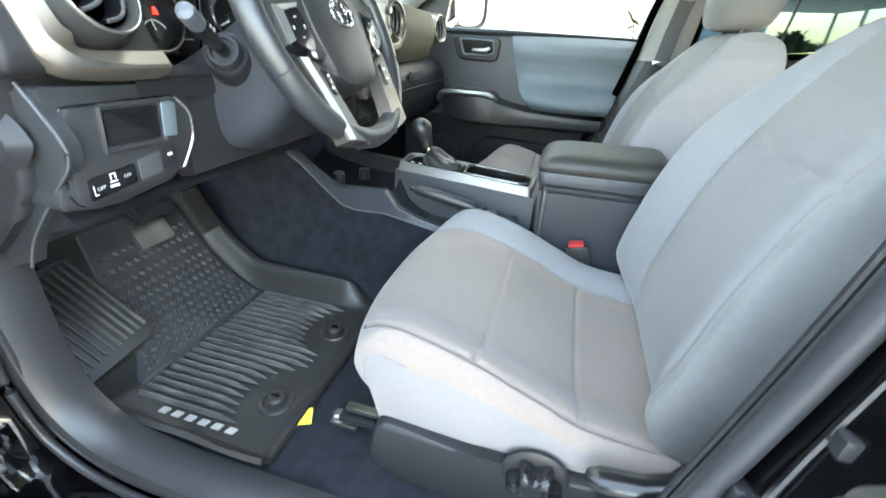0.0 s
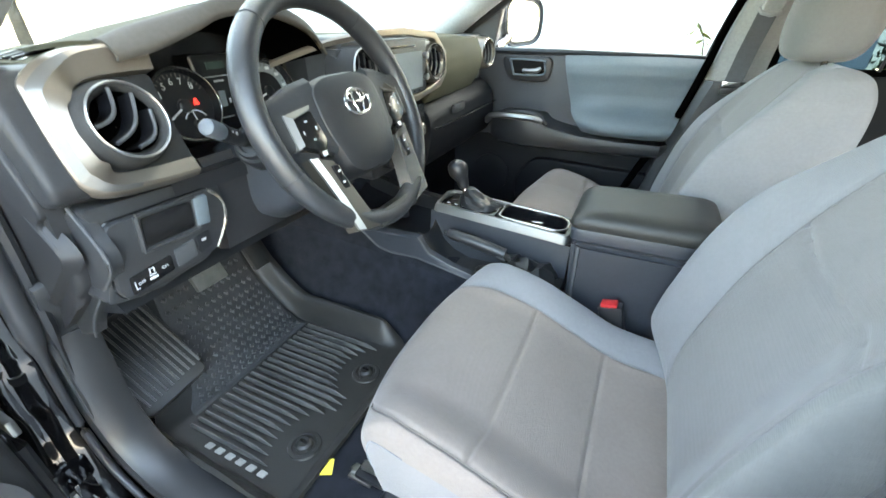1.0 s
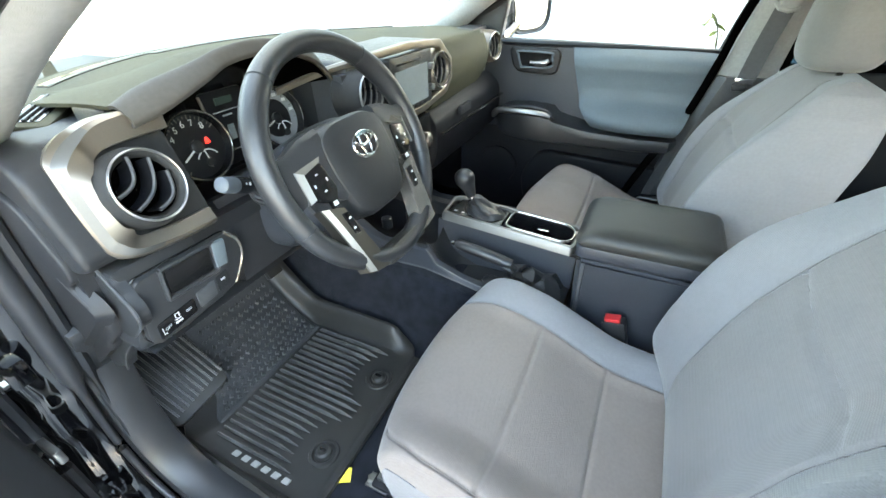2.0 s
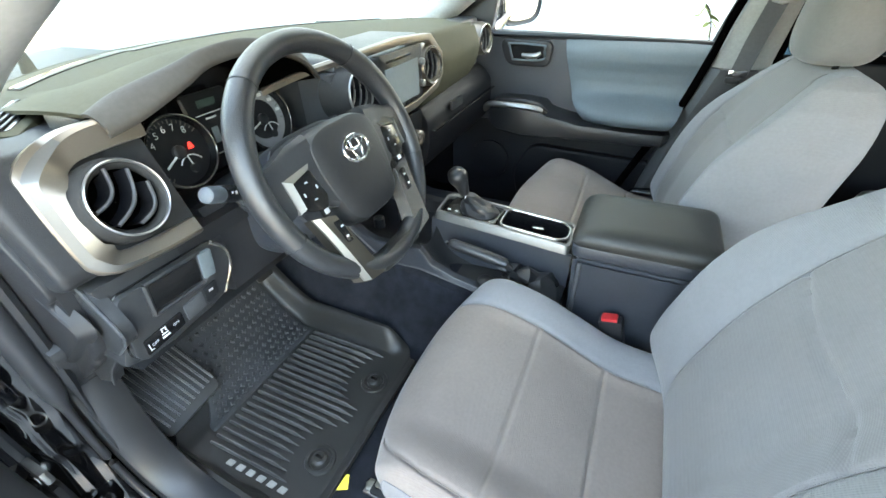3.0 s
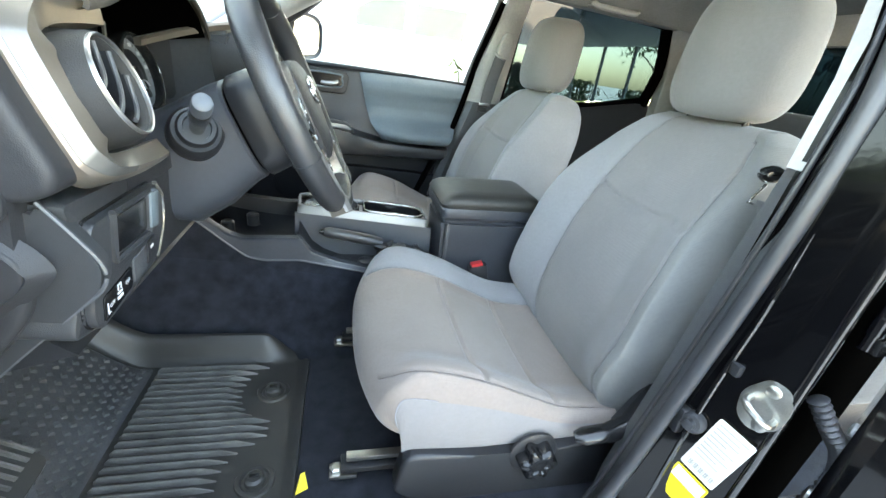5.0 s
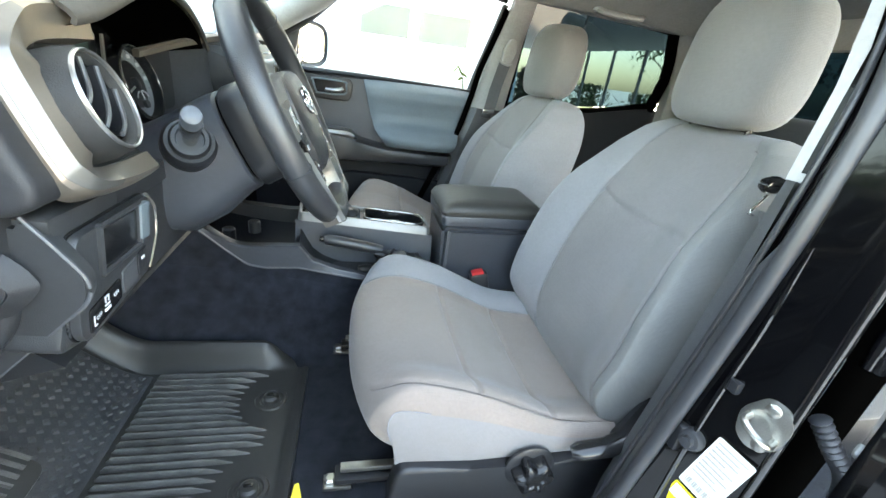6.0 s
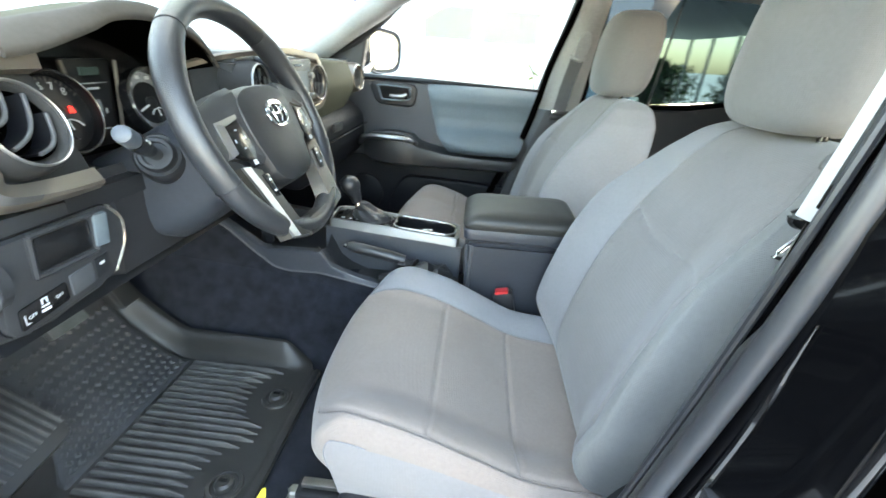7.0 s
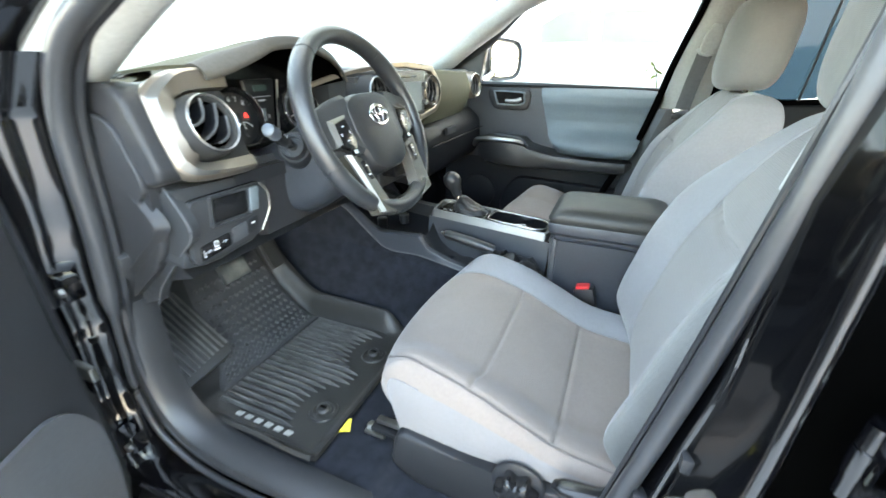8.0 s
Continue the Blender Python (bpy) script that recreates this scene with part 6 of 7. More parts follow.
        box(bm, o + V(0.33, s * yr, 0.663 - dz), (0.52, 0.016, 0.010), 0.002)
        part("rail_slider", bm, M_STEEL, rail)
        bm = B()
        box(bm, o + V(0.065, s * yr, 0.626 - dz), (0.050, 0.030, 0.008), 0.002)
        part("rail_foot", bm, M_STEEL, rail, "zinc plated rail foot")
        bm = B()
        lathe(bm, [(0.012, 0), (0.012, 0.008), (0.008, 0.011), (0.001, 0.011)], frame_at(o + V(0.052, s * yr, 0.630 - dz), (1, 0, 0), (0, 1, 0)), 6)
        part("bolt", bm, M_STEEL, rail)
        for xx in (0.22, 0.52):
            bm = B()
            box(bm, o + V(xx + 0.02, s * yr, 0.69), (0.05, 0.03, 0.06), 0.006)
            part("bracket", bm, M_BLACK, rail)
    return st


seat(-0.388, 0.0, 0.0, 1, 0.40, 0.66, "light grey cloth bucket seat with warm grey centre, driver side")
seat(0.388, -0.025, -0.015, -1, 0.56, 0.56, "light grey cloth bucket seat with warm grey centre, passenger side")

# buckle beside the driver cushion
bk = thing("seat_belt_buckle", (0.43, -0.11, 0.70), "black belt buckle with red release button beside the console", "belt buckle")
bm = B()
BK = frame_at((0.437, -0.120, 0.790), (0.05, 1, 0.0), (-0.25, 0, 1.0))
box(bm, (0, 0, 0), (0.030, 0.085, 0.050), 0.006, None)
bmesh.ops.transform(bm, matrix=BK, verts=bm.verts)
part("buckle_body", bm, M_BLACK, bk)
bm = B()
box(bm, (0, 0.043, -0.002), (0.024, 0.012, 0.034), 0.003)
bmesh.ops.transform(bm, matrix=BK, verts=bm.verts)
part("release_button", bm, M_RED, bk, "red release button")
bm = B()
tube(bm, [(0.45, -0.118, 0.75), (0.48, -0.118, 0.68), (0.50, -0.12, 0.62)], 0.012, 8)
part("stalk", bm, M_BLACK, bk)

# ---- centre console ----
con = thing("centre_console", (0.2, 0.0, 0.6), "charcoal centre console with shifter, cup holder and padded armrest", "centre console")
SIDE_LOW = [(-0.36, 0.990), (-0.283, 0.936), (-0.221, 0.880), (-0.173, 0.841), (-0.134, 0.833), (-0.052, 0.835), (0.047, 0.816), (0.129, 0.800), (0.31, 0.785)]
SIDE_UP = [(-0.36, 1.010), (-0.283, 0.950), (-0.215, 0.900), (-0.183, 0.889), (-0.10, 0.892), (-0.050, 0.893), (-0.036, 0.874), (-0.022, 0.853), (0.046, 0.829), (0.129, 0.811), (0.31, 0.800)]
for s, y in ((-1, -0.100), (1, 0.135)):
    bm = B()
    prism(bm, SIDE_LOW + [(0.32, 0.70), (0.32, 0.60), (-0.50, 0.60), (-0.50, 1.0)], 0.02, frame_at((0, y + (0.02 if s > 0 else 0), 0), (1, 0, 0), (0, 0, 1)), 0.003)
    part("side_wall", bm, M_CARPET, con, "dark carpeted console side")
# upper rail of the console: a band of plastic with a bright lower edge, scooped beside the brake
bm = B()
rings = []
for x in np.linspace(-0.36, 0.31, 68):
    zl, zu = lerp_at(SIDE_LOW, x), lerp_at(SIDE_UP, x)
    rings.append([V(x, -0.122, zl), V(x, -0.120, zu - 0.004), V(x, -0.116, zu), V(x, -0.098, zu + 0.001), V(x, -0.094, zu - 0.004), V(x, -0.094, zl - 0.03), V(x, -0.114, zl - 0.004)])
loft(bm, rings)
part("side_ledge", bm, M_CONSOLE, con, "charcoal upper band of the console")
bm = B()
tube(bm, [(x, -0.1215, lerp_at(SIDE_LOW, x)) for x in np.linspace(-0.36, 0.31, 60)], 0.0026, 6)
part("ledge_edge", bm, M_SLATE, con, "paler rounded edge of the console side")
bm = B()
tube(bm, [(x, -0.117, lerp_at(SIDE_UP, x)) for x in np.linspace(-0.052, 0.28, 50)], 0.0020, 6)
part("scoop_edge", bm, M_SLATE, con, "paler edge of the brake scoop")
bm = B()
box(bm, (-0.02, 0.015, 0.70), (0.66, 0.22, 0.20), 0.01)
part("core", bm, M_BLACK, con)
# front tray
bm = B()
sheet(bm, lambda u, v: V(-0.36 + 0.30 * u, -0.094 + 0.20 * v, 0.872 - 0.035 * math.sin(math.pi * v) + 0.05 * (1 - u) ** 2), 10, 8)
thicken(bm, 0.01)
part("front_tray", bm, M_LOWER, con, "dark open tray ahead of the shifter")
for y in (0.115,):
    bm = B()
    loft(bm, [[V(x, y - 0.014, z - 0.09), V(x, y - 0.014, z), V(x, y + 0.014, z), V(x, y + 0.014, z - 0.09)] for x, z in ((-0.34, 0.955), (-0.22, 0.922), (-0.10, 0.912), (-0.05, 0.915))])
    part("tray_wall", bm, M_BLACK, con)
for k, (x, y) in enumerate(((-0.24, -0.01), (-0.19, 0.05))):
    bm = B()
    lathe(bm, [(0.016, 0), (0.016, 0.03), (0.012, 0.034), (0.001, 0.034)], Matrix.Translation((x, y, 0.858)), 18)
    part("power_socket", bm, M_BLACK, con, "black capped power socket")
# silver surround of shifter and cup holder
bm = B()
sur = rounded([(-0.070, 0.012), (0.298, 0.012), (0.302, 0.030), (0.302, 0.125), (0.290, 0.138), (-0.055, 0.138), (-0.078, 0.120)], 0.012, 3)
SM = Matrix.Translation((0, 0, 0.900)) @ Matrix.Rotation(radians(4.5), 4, "Y")
rings = [[SM @ V(x, y - 0.004 if y < 0.06 else y + 0.004, 0.008) for x, y in sur], [SM @ V(x, y, 0.022) for x, y in sur],
         [SM @ V(0.112 + (x - 0.112) * 0.985, 0.075 + (y - 0.075) * 0.94, 0.030) for x, y in sur], [SM @ V(0.112 + (x - 0.112) * 0.955, 0.075 + (y - 0.075) * 0.80, 0.030) for x, y in sur],
         [SM @ V(0.112 + (x - 0.112) * 0.950, 0.075 + (y - 0.075) * 0.78, 0.022) for x, y in sur]]
loft(bm, rings, True, False)
part("console_trim", bm, M_CTRIM, con, "bright silver trim round shifter and cup holder")
bm = B()
prism(bm, rounded([(-0.058, 0.028), (0.098, 0.028), (0.098, 0.122), (-0.050, 0.122)], 0.008, 3), 0.010, SM @ Matrix.Translation((0, 0, 0.016)), 0.003)
plate = part("shifter_plate", bm, M_GLOSS, con, "gloss black gate plate")
for k in range(5):
    bm = B()
    box(bm, (0, 0, 0), (0.009, 0.006, 0.0008))
    bmesh.ops.transform(bm, matrix=SM @ Matrix.Translation((-0.040 + 0.022 * k, 0.046, 0.0266)), verts=bm.verts)
    part("gate_mark", bm, M_LIGHTGREY, plate, smooth=0)
bm = B()
rings = []
for k, (z, r, dx) in enumerate(((0.0, 0.050, 0.016), (0.006, 0.050, 0.015), (0.012, 0.043, 0.012), (0.016, 0.040, 0.010), (0.022, 0.035, 0.006), (0.027, 0.028, 0.001), (0.032, 0.025, -0.004), (0.040, 0.018, -0.010), (0.046, 0.014, -0.014))):
    fold = 0.16 if 1 < k < 7 else 0.04
    rings.append([SM @ V(0.022 + dx + r * 1.1 * math.cos(q) * (1 + fold * math.sin(5 * q + 1.3 * k)), 0.078 + r * 0.9 * math.sin(q) * (1 + fold * math.cos(4 * q + k)), 0.024 + z + (0.003 * math.sin(3 * q + k) if 0 < k < 8 else 0.0)) for q in np.linspace(0, 2 * math.pi, 36, endpoint=False)])
loft(bm, rings)
boot = part("shifter_boot", bm, M_LEATHER, con, "black leather shifter boot")
bm = B()
tube(bm, [(0.004, 0.076, 0.945), (-0.004, 0.076, 0.975)], [0.011, 0.009], 14)
part("shifter_rod", bm, M_CHROME, boot, "chrome shifter collar")
bm = B()
tube(bm, spline([(-0.004, 0.076, 0.968), (-0.010, 0.075, 0.990), (-0.018, 0.073, 1.010), (-0.025, 0.071, 1.028), (-0.029, 0.070, 1.046)], 16), [0.0125, 0.0145, 0.0155, 0.0163, 0.0175, 0.0195, 0.0222, 0.0250, 0.0268, 0.0276, 0.0276, 0.0268, 0.0250, 0.0218, 0.0165, 0.006], 20, up=(0, 1, 0))
part("shifter_knob", bm, M_LEATHER, boot, "black leather shift knob")
# cup holder well
bm = B()
well = rounded([(0.110, 0.030), (0.265, 0.030), (0.288, 0.050), (0.288, 0.100), (0.265, 0.122), (0.110, 0.122)], 0.02, 4)
rings = [[SM @ V(x, y, 0.029) for x, y in well], [SM @ V(x * 0.99 + 0.002, 0.076 + (y - 0.076) * 0.95, -0.06) for x, y in well]]
loft(bm, rings, True, False)
bm.faces.new([v for v in bm.verts][len(well):])
part("cup_holder", bm, M_GLOSS, con, "deep black cup holder well")
bm = B()
tube(bm, [SM @ V(x, y, 0.030) for x, y in well], 0.0035, 6, True)
part("cup_rim", bm, M_SILVER, con, "bright rim of the cup holder")
bm = B()
box(bm, (0.205, 0.092, 0.895), (0.03, 0.012, 0.004), 0.001)
part("cup_tab", bm, M_CHROME, con)
# side below the trim, behind the hand brake
bm = B()
loft(bm, [[V(x, 0.008, z), V(x, 0.018, z), V(x, 0.016, 0.78), V(x, -0.012, 0.78)] for x, z in ((-0.075, 0.915), (0.31, 0.884))])
part("inner_wall", bm, M_CONSOLE, con, "slate grey wall beside the hand brake", smooth=0)
bm = B()
sheet(bm, lambda u, v: V(-0.06 + 0.37 * u, -0.10 + 0.115 * v, lerp_at(SIDE_UP, -0.06 + 0.37 * u) - 0.012 - 0.03 * math.sin(math.pi * v) + 0.02 * smoothstep(0.10, 0.0, u)), 12, 6)
part("brake_tray", bm, M_BLACK, con)
# hand brake
hb = thing("hand_brake", (0.15, -0.045, 0.82), "black hand brake lever with leather boot", "hand brake")
bm = B()
tube(bm, [(0.005, -0.052, 0.887), (0.015, -0.052, 0.886), (0.06, -0.050, 0.878), (0.12, -0.048, 0.866), (0.16, -0.046, 0.856)], [0.010, 0.0145, 0.0150, 0.0155, 0.0145], 14)
part("grip", bm, M_LEATHER, hb, "black leather grip")
bm = B()
tube(bm, [(-0.006, -0.052, 0.888), (0.010, -0.052, 0.886)], 0.006, 10)
part("release_button", bm, M_GLOSS, hb)
bm = B()
rings = []
for k, (x, z, r) in enumerate(((0.148, 0.860, 0.017), (0.160, 0.854, 0.023), (0.170, 0.850, 0.018), (0.186, 0.848, 0.029), (0.198, 0.842, 0.023), (0.218, 0.842, 0.034), (0.236, 0.832, 0.028), (0.262, 0.830, 0.036), (0.290, 0.812, 0.034))):
    rings.append([V(x + 0.010 * math.sin(2 * q + 1.9 * k), -0.045 + r * 1.12 * math.cos(q) * (1 + 0.16 * math.sin(5 * q + k * 1.7)), z - 0.012 + r * 0.78 * math.sin(q) * (1 + 0.20 * math.cos(4 * q + 2.3 * k))) for q in np.linspace(0, 2 * math.pi, 18, endpoint=False)])
loft(bm, rings)
part("boot", bm, M_LEATHER, hb, "creased black leather boot", smooth=24)
bm = B()
lathe(bm, [(0.022, 0), (0.022, 0.008), (0.016, 0.012), (0.001, 0.012)], frame_at((0.118, -0.082, 0.812), (1, 0, 0), (0, 1, 0)), 20)
part("boot_ring", bm, M_BLACK, hb)
# armrest box and padded lid
bm = B()
loft(bm, [[V(x0, y, z) if k in (0, 3) else V(x1, y, z) for k, (x0, x1, y, z) in enumerate(((a0, a1, y0, z), (a0, a1, y0, z), (a0, a1, y1, z), (a0, a1, y1, z)))]
          for a0, a1, y0, y1, z in ((0.335, 0.62, -0.088, 0.125, 0.60), (0.325, 0.62, -0.088, 0.125, 0.80), (0.318, 0.62, -0.080, 0.118, 0.945))])
bmesh.ops.bevel(bm, geom=list(bm.edges), offset=0.012, segments=3, affect="EDGES")
part("storage_box", bm, M_CONSOLE, con, "charcoal plastic storage box")
bm = B()
box(bm, (0.336, -0.0845, 0.84), (0.010, 0.010, 0.20), 0.004)
part("corner_rib", bm, M_SLATE, con)
bm = B()
loft(bm, [[V(x, y, z) for x, y in rounded([(x0, y0), (0.60, y0), (0.60, y1), (x0, y1)], 0.02, 4)] for z, x0, y0, y1 in ((0.948, 0.322, -0.082, 0.120), (0.955, 0.314, -0.088, 0.126), (0.977, 0.312, -0.088, 0.126), (0.983, 0.316, -0.085, 0.123))])
lid = part("lid", bm, M_CONSOLE, con, "charcoal plastic armrest lid")
bm = B()
rings = []
for z, g, sk in ((0.982, 0.0, 0.0), (0.992, -0.004, 0.0), (1.004, -0.002, 0.006), (1.014, 0.006, 0.012), (1.020, 0.018, 0.022), (1.023, 0.045, 0.05)):
    rings.append([V(x, y, z + 0.006 * (x - 0.45)) for x, y in rounded([(0.314 + g + sk, -0.087 + g), (0.600 - g, -0.087 + g), (0.600 - g, 0.125 - g), (0.314 + g + sk, 0.125 - g)], 0.025, 5)])
loft(bm, rings)
part("armrest_pad", bm, M_ARMPAD, lid, "black-brown padded vinyl armrest")


# ---- passenger door ----
pd = thing("passenger_door", (0.2, 0.78, 0.55), "closed passenger door with slate vinyl insert and chrome grab handle", "car door")
YD = 0.765


def door_frame(y):
    """Local x = car x, local y up, local z towards the cabin (-y)."""
    return frame_at((0, y, 0), (1, 0, 0), (0, 0, 1))


bm = B()
prism(bm, rounded([(-0.34, 0.56), (0.50, 0.56), (0.56, 0.75), (0.585, 1.262), (-0.34, 1.285)], 0.03, 4), 0.05, door_frame(YD + 0.05), 0.012)
part("door_card", bm, M_COWL, pd, "charcoal plastic door card")
bm = B()
prism(bm, [(-0.36, 0.50), (0.56, 0.50), (0.60, 1.25), (-0.36, 1.27)], 0.07, door_frame(0.885), 0.01)
part("door_shell", bm, M_PAINT, pd)
bm = B()
prism(bm, rounded([(-0.335, 0.57), (0.495, 0.57), (0.552, 0.75), (0.565, 0.935), (-0.335, 0.955)], 0.02, 4), 0.004, door_frame(YD - 0.0005), 0.002)
part("lower_card", bm, M_LOWER, pd, "black lower half of the door card")
# vinyl insert, swelling out to the arm rest below

def ins(u, v):
    z = 1.262 - 0.258 * v
    xl = lerp_at([(1.0, 0.212), (1.020, 0.200), (1.07, 0.158), (1.14, 0.135), (1.262, 0.105)], z)
    xr = lerp_at([(1.0, 0.488), (1.09, 0.525), (1.262, 0.565)], z)
    x = xl + (xr - xl) * u
    bulge = 0.012 * math.sin(math.pi * u) ** 0.4 if 0 < u < 1 else 0.0
    y = YD - 0.004 - bulge + lerp_at([(0.0, 0.0), (0.05, -0.018), (0.12, -0.036), (0.22, -0.040), (0.34, -0.028), (0.50, -0.022), (0.62, -0.028), (0.70, -0.048), (0.78, -0.085), (0.83, -0.106), (0.88, -0.112), (0.94, -0.108), (1.0, -0.085)], v) * (0.55 + 0.45 * math.sin(math.pi * min(1.0, 0.08 + u * 1.9) / 2) ** 0.7)
    return V(x, y, z)


bm = B()
sheet(bm, ins, 30, 30)
thicken(bm, 0.012)
part("vinyl_insert", bm, M_VINYL, pd, "slate blue-grey padded vinyl insert", smooth=60)
# belt line sill
bm = B()
tube(bm, [(-0.20, YD - 0.004, 1.272), (0.1, YD - 0.004, 1.269), (0.575, YD - 0.004, 1.258)], 0.011, 8)
part("belt_seal", bm, M_BLACK, pd)
# arm rest ledge
bm = B()
rings = []
for x, yo, z1, z0 in ((-0.150, 0.715, 1.030, 0.995), (-0.135, 0.655, 1.048, 0.965), (-0.10, 0.630, 1.060, 0.950), (-0.02, 0.622, 1.062, 0.942), (0.06, 0.622, 1.055, 0.940), (0.085, 0.628, 1.032, 0.938), (0.12, 0.640, 1.022, 0.936), (0.2, 0.642, 1.006, 0.938), (0.36, 0.645, 0.998, 0.938), (0.48, 0.660, 0.994, 0.940), (0.505, 0.71, 0.99, 0.948)):
    rings.append([V(x, 0.77, z1), V(x, yo + 0.03, z1), V(x, yo + 0.006, z1 - 0.006), V(x, yo, z1 - 0.022), V(x, yo + 0.006, z0 + 0.012), V(x, yo + 0.035, z0), V(x, 0.77, z0 - 0.01)])
loft(bm, rings)
arm = part("armrest", bm, M_BLACK, pd, "black plastic armrest ledge")
bm = B()
tube(bm, spline([(-0.155, 0.665, 1.018), (-0.136, 0.640, 1.046), (-0.115, 0.630, 1.055), (-0.04, 0.620, 1.058), (0.04, 0.620, 1.055), (0.074, 0.628, 1.044)], 18), [0.007, 0.011] + [0.0135] * 14 + [0.012, 0.008], 10, squash=0.8)
part("grab_trim", bm, M_BRIGHT, arm, "bright silver grab handle trim")
bm = B()
tube(bm, spline([(-0.13, 0.655, 1.050), (-0.05, 0.637, 1.071), (0.045, 0.637, 1.066), (0.085, 0.650, 1.034)], 16), 0.009, 10)
part("grab_bar", bm, M_BLACK, arm)
# inner release handle in its bezel
HM = door_frame(YD - 0.002)
bm = B()
hz = rounded([(-0.118, 1.259), (0.050, 1.253), (0.064, 1.235), (0.056, 1.180), (0.040, 1.165), (-0.090, 1.168), (-0.112, 1.188), (-0.130, 1.240)], 0.018, 4)
hin = rounded([(-0.096, 1.244), (0.036, 1.240), (0.034, 1.190), (-0.080, 1.189)], 0.012, 4)
prism(bm, hz, 0.014, HM, 0.006, 3)
bez = part("handle_bezel", bm, M_BLACK, pd, "charcoal oval handle bezel")
# no hollow here: a flat black plate paints the shade behind the lever
bm = B()
prism(bm, hin, 0.002, HM @ Matrix.Translation((0, 0, 0.0135)))
part("handle_recess", bm, M_GLOSS, bez, "flat black plate painting the shade of the recess", smooth=0)
bm = B()
tube(bm, [HM @ V(x, y, 0.020) for x, y in spline(hin[::3], 40, True)], 0.004, 6, True)
part("recess_rim", bm, M_VINYL, bez, "grey rim round the recess")
bm = B()
tube(bm, [HM @ V(x, y, z) for x, y, z in ((-0.045, 1.205, 0.018), (-0.02, 1.203, 0.024), (0.010, 1.206, 0.026), (0.024, 1.215, 0.022))], [0.007, 0.009, 0.010, 0.007], 10)
part("release_handle", bm, M_BRIGHT, bez, "pale silver release lever")
# lower map pocket and speaker
bm = B()
prism(bm, rounded([(-0.02, 0.62), (0.46, 0.62), (0.50, 0.74), (0.50, 0.86), (0.02, 0.88), (-0.05, 0.76)], 0.05, 4), 0.035, door_frame(YD), 0.012, 3)
part("map_pocket", bm, M_LOWER, pd, "black lower door pocket")
bm = B()
lathe(bm, [(0.085, 0), (0.083, 0.012), (0.070, 0.016), (0.001, 0.016)], door_frame(YD) @ Matrix.Translation((-0.16, 0.78, 0)), 32)
part("speaker_grille", bm, M_LOWER, pd)
# window frame, sail panel, glass
bm = B()
tube(bm, [(x, y, z) for x, y, z in spline([(0.560, 0.778, 1.255), (0.586, 0.768, 1.36), (0.626, 0.745, 1.50), (0.650, 0.72, 1.60)], 14)], 0.013, 8)
part("rear_channel", bm, M_BLACK, pd, "black window channel")
bm = B()
tube(bm, [(x, y, z) for x, y, z in spline([(0.65, 0.715, 1.615), (0.40, 0.70, 1.65), (0.18, 0.705, 1.635), (0.046, 0.73, 1.58), (-0.12, 0.755, 1.44), (-0.30, 0.77, 1.33)], 20)], 0.014, 8)
part("top_channel", bm, M_BLACK, pd)
bm = B()
prism(bm, rounded([(-0.38, 1.285), (-0.172, 1.275), (-0.165, 1.30), (-0.140, 1.425), (-0.16, 1.435), (-0.38, 1.34)], 0.02, 4), 0.03, door_frame(0.785), 0.008)
part("sail_panel", bm, M_BLACK, pd, "black corner panel by the mirror")
bm = B()
sheet(bm, lambda u, v: V(-0.14 + (0.72 + 0.07 * v) * u, 0.805 - 0.06 * v - 0.03 * v * v, 1.255 + (0.10 + 0.24 * min(1.0, u * 1.9)) * v), 12, 8)
g = part("glass", bm, M_GLASS, pd, "clear door glass")

for x0, x1, z0, z1 in ((0.085, 0.272, 1.430, 1.535), (0.315, 0.520, 1.425, 1.530)):
    bm = B()
    sheet(bm, lambda u, v: V(x0 + (x1 - x0) * u, 0.799 - 0.06 * (z0 + (z1 - z0) * v - 1.255) / 0.34 - 0.03 * ((z0 + (z1 - z0) * v - 1.255) / 0.34) ** 2 - 0.003, z0 + (z1 - z0) * v), 4, 4)
    st = solo("window_sticker", bm, M_FILM, "faded translucent paper sheet stuck on the door glass", "sticker")
    st.visible_shadow = False

# sprig caught behind the belt moulding outside the glass
sp = thing("leaf_sprig", (0.545, 0.825, 1.25), "small yellow-green leafy sprig outside the door glass", "sprig")
rnd = random.Random(8)
bm = B()
tube(bm, [(0.548, 0.822, 1.245), (0.540, 0.830, 1.30), (0.525, 0.838, 1.345), (0.505, 0.845, 1.365)], [0.0022, 0.002, 0.0016, 0.001], 6)
part("stem", bm, M_BARK, sp)
for k in range(9):
    q = 0.50 + 0.06 * k
    c = V(0.548 - 0.043 * q ** 2, 0.824 + 0.02 * q, 1.245 + 0.12 * q)
    m = Matrix.Translation(c) @ Euler((rnd.uniform(-0.6, 0.6), rnd.uniform(0.2, 1.4), rnd.uniform(-0.7, 0.7) + (math.pi if k % 2 else 0.0))).to_matrix().to_4x4()
    L = rnd.uniform(0.028, 0.042)
    bm = B()
    loft(bm, [[m @ V(L * f, w * L, 0.0), m @ V(L * f, 0.0, -0.10 * L * f), m @ V(L * f, -w * L, 0.0), m @ V(L * f, 0.0, -0.10 * L * f - 0.0006)] for f, w in ((0.0, 0.03), (0.25, 0.20), (0.5, 0.26), (0.75, 0.18), (1.0, 0.01))])
    part("leaf", bm, M_SPRIG, sp)

# rear door on the passenger side
rp = thing("rear_door", (1.1, 0.78, 0.55), "closed rear door with privacy glass", "car door")
bm = B()
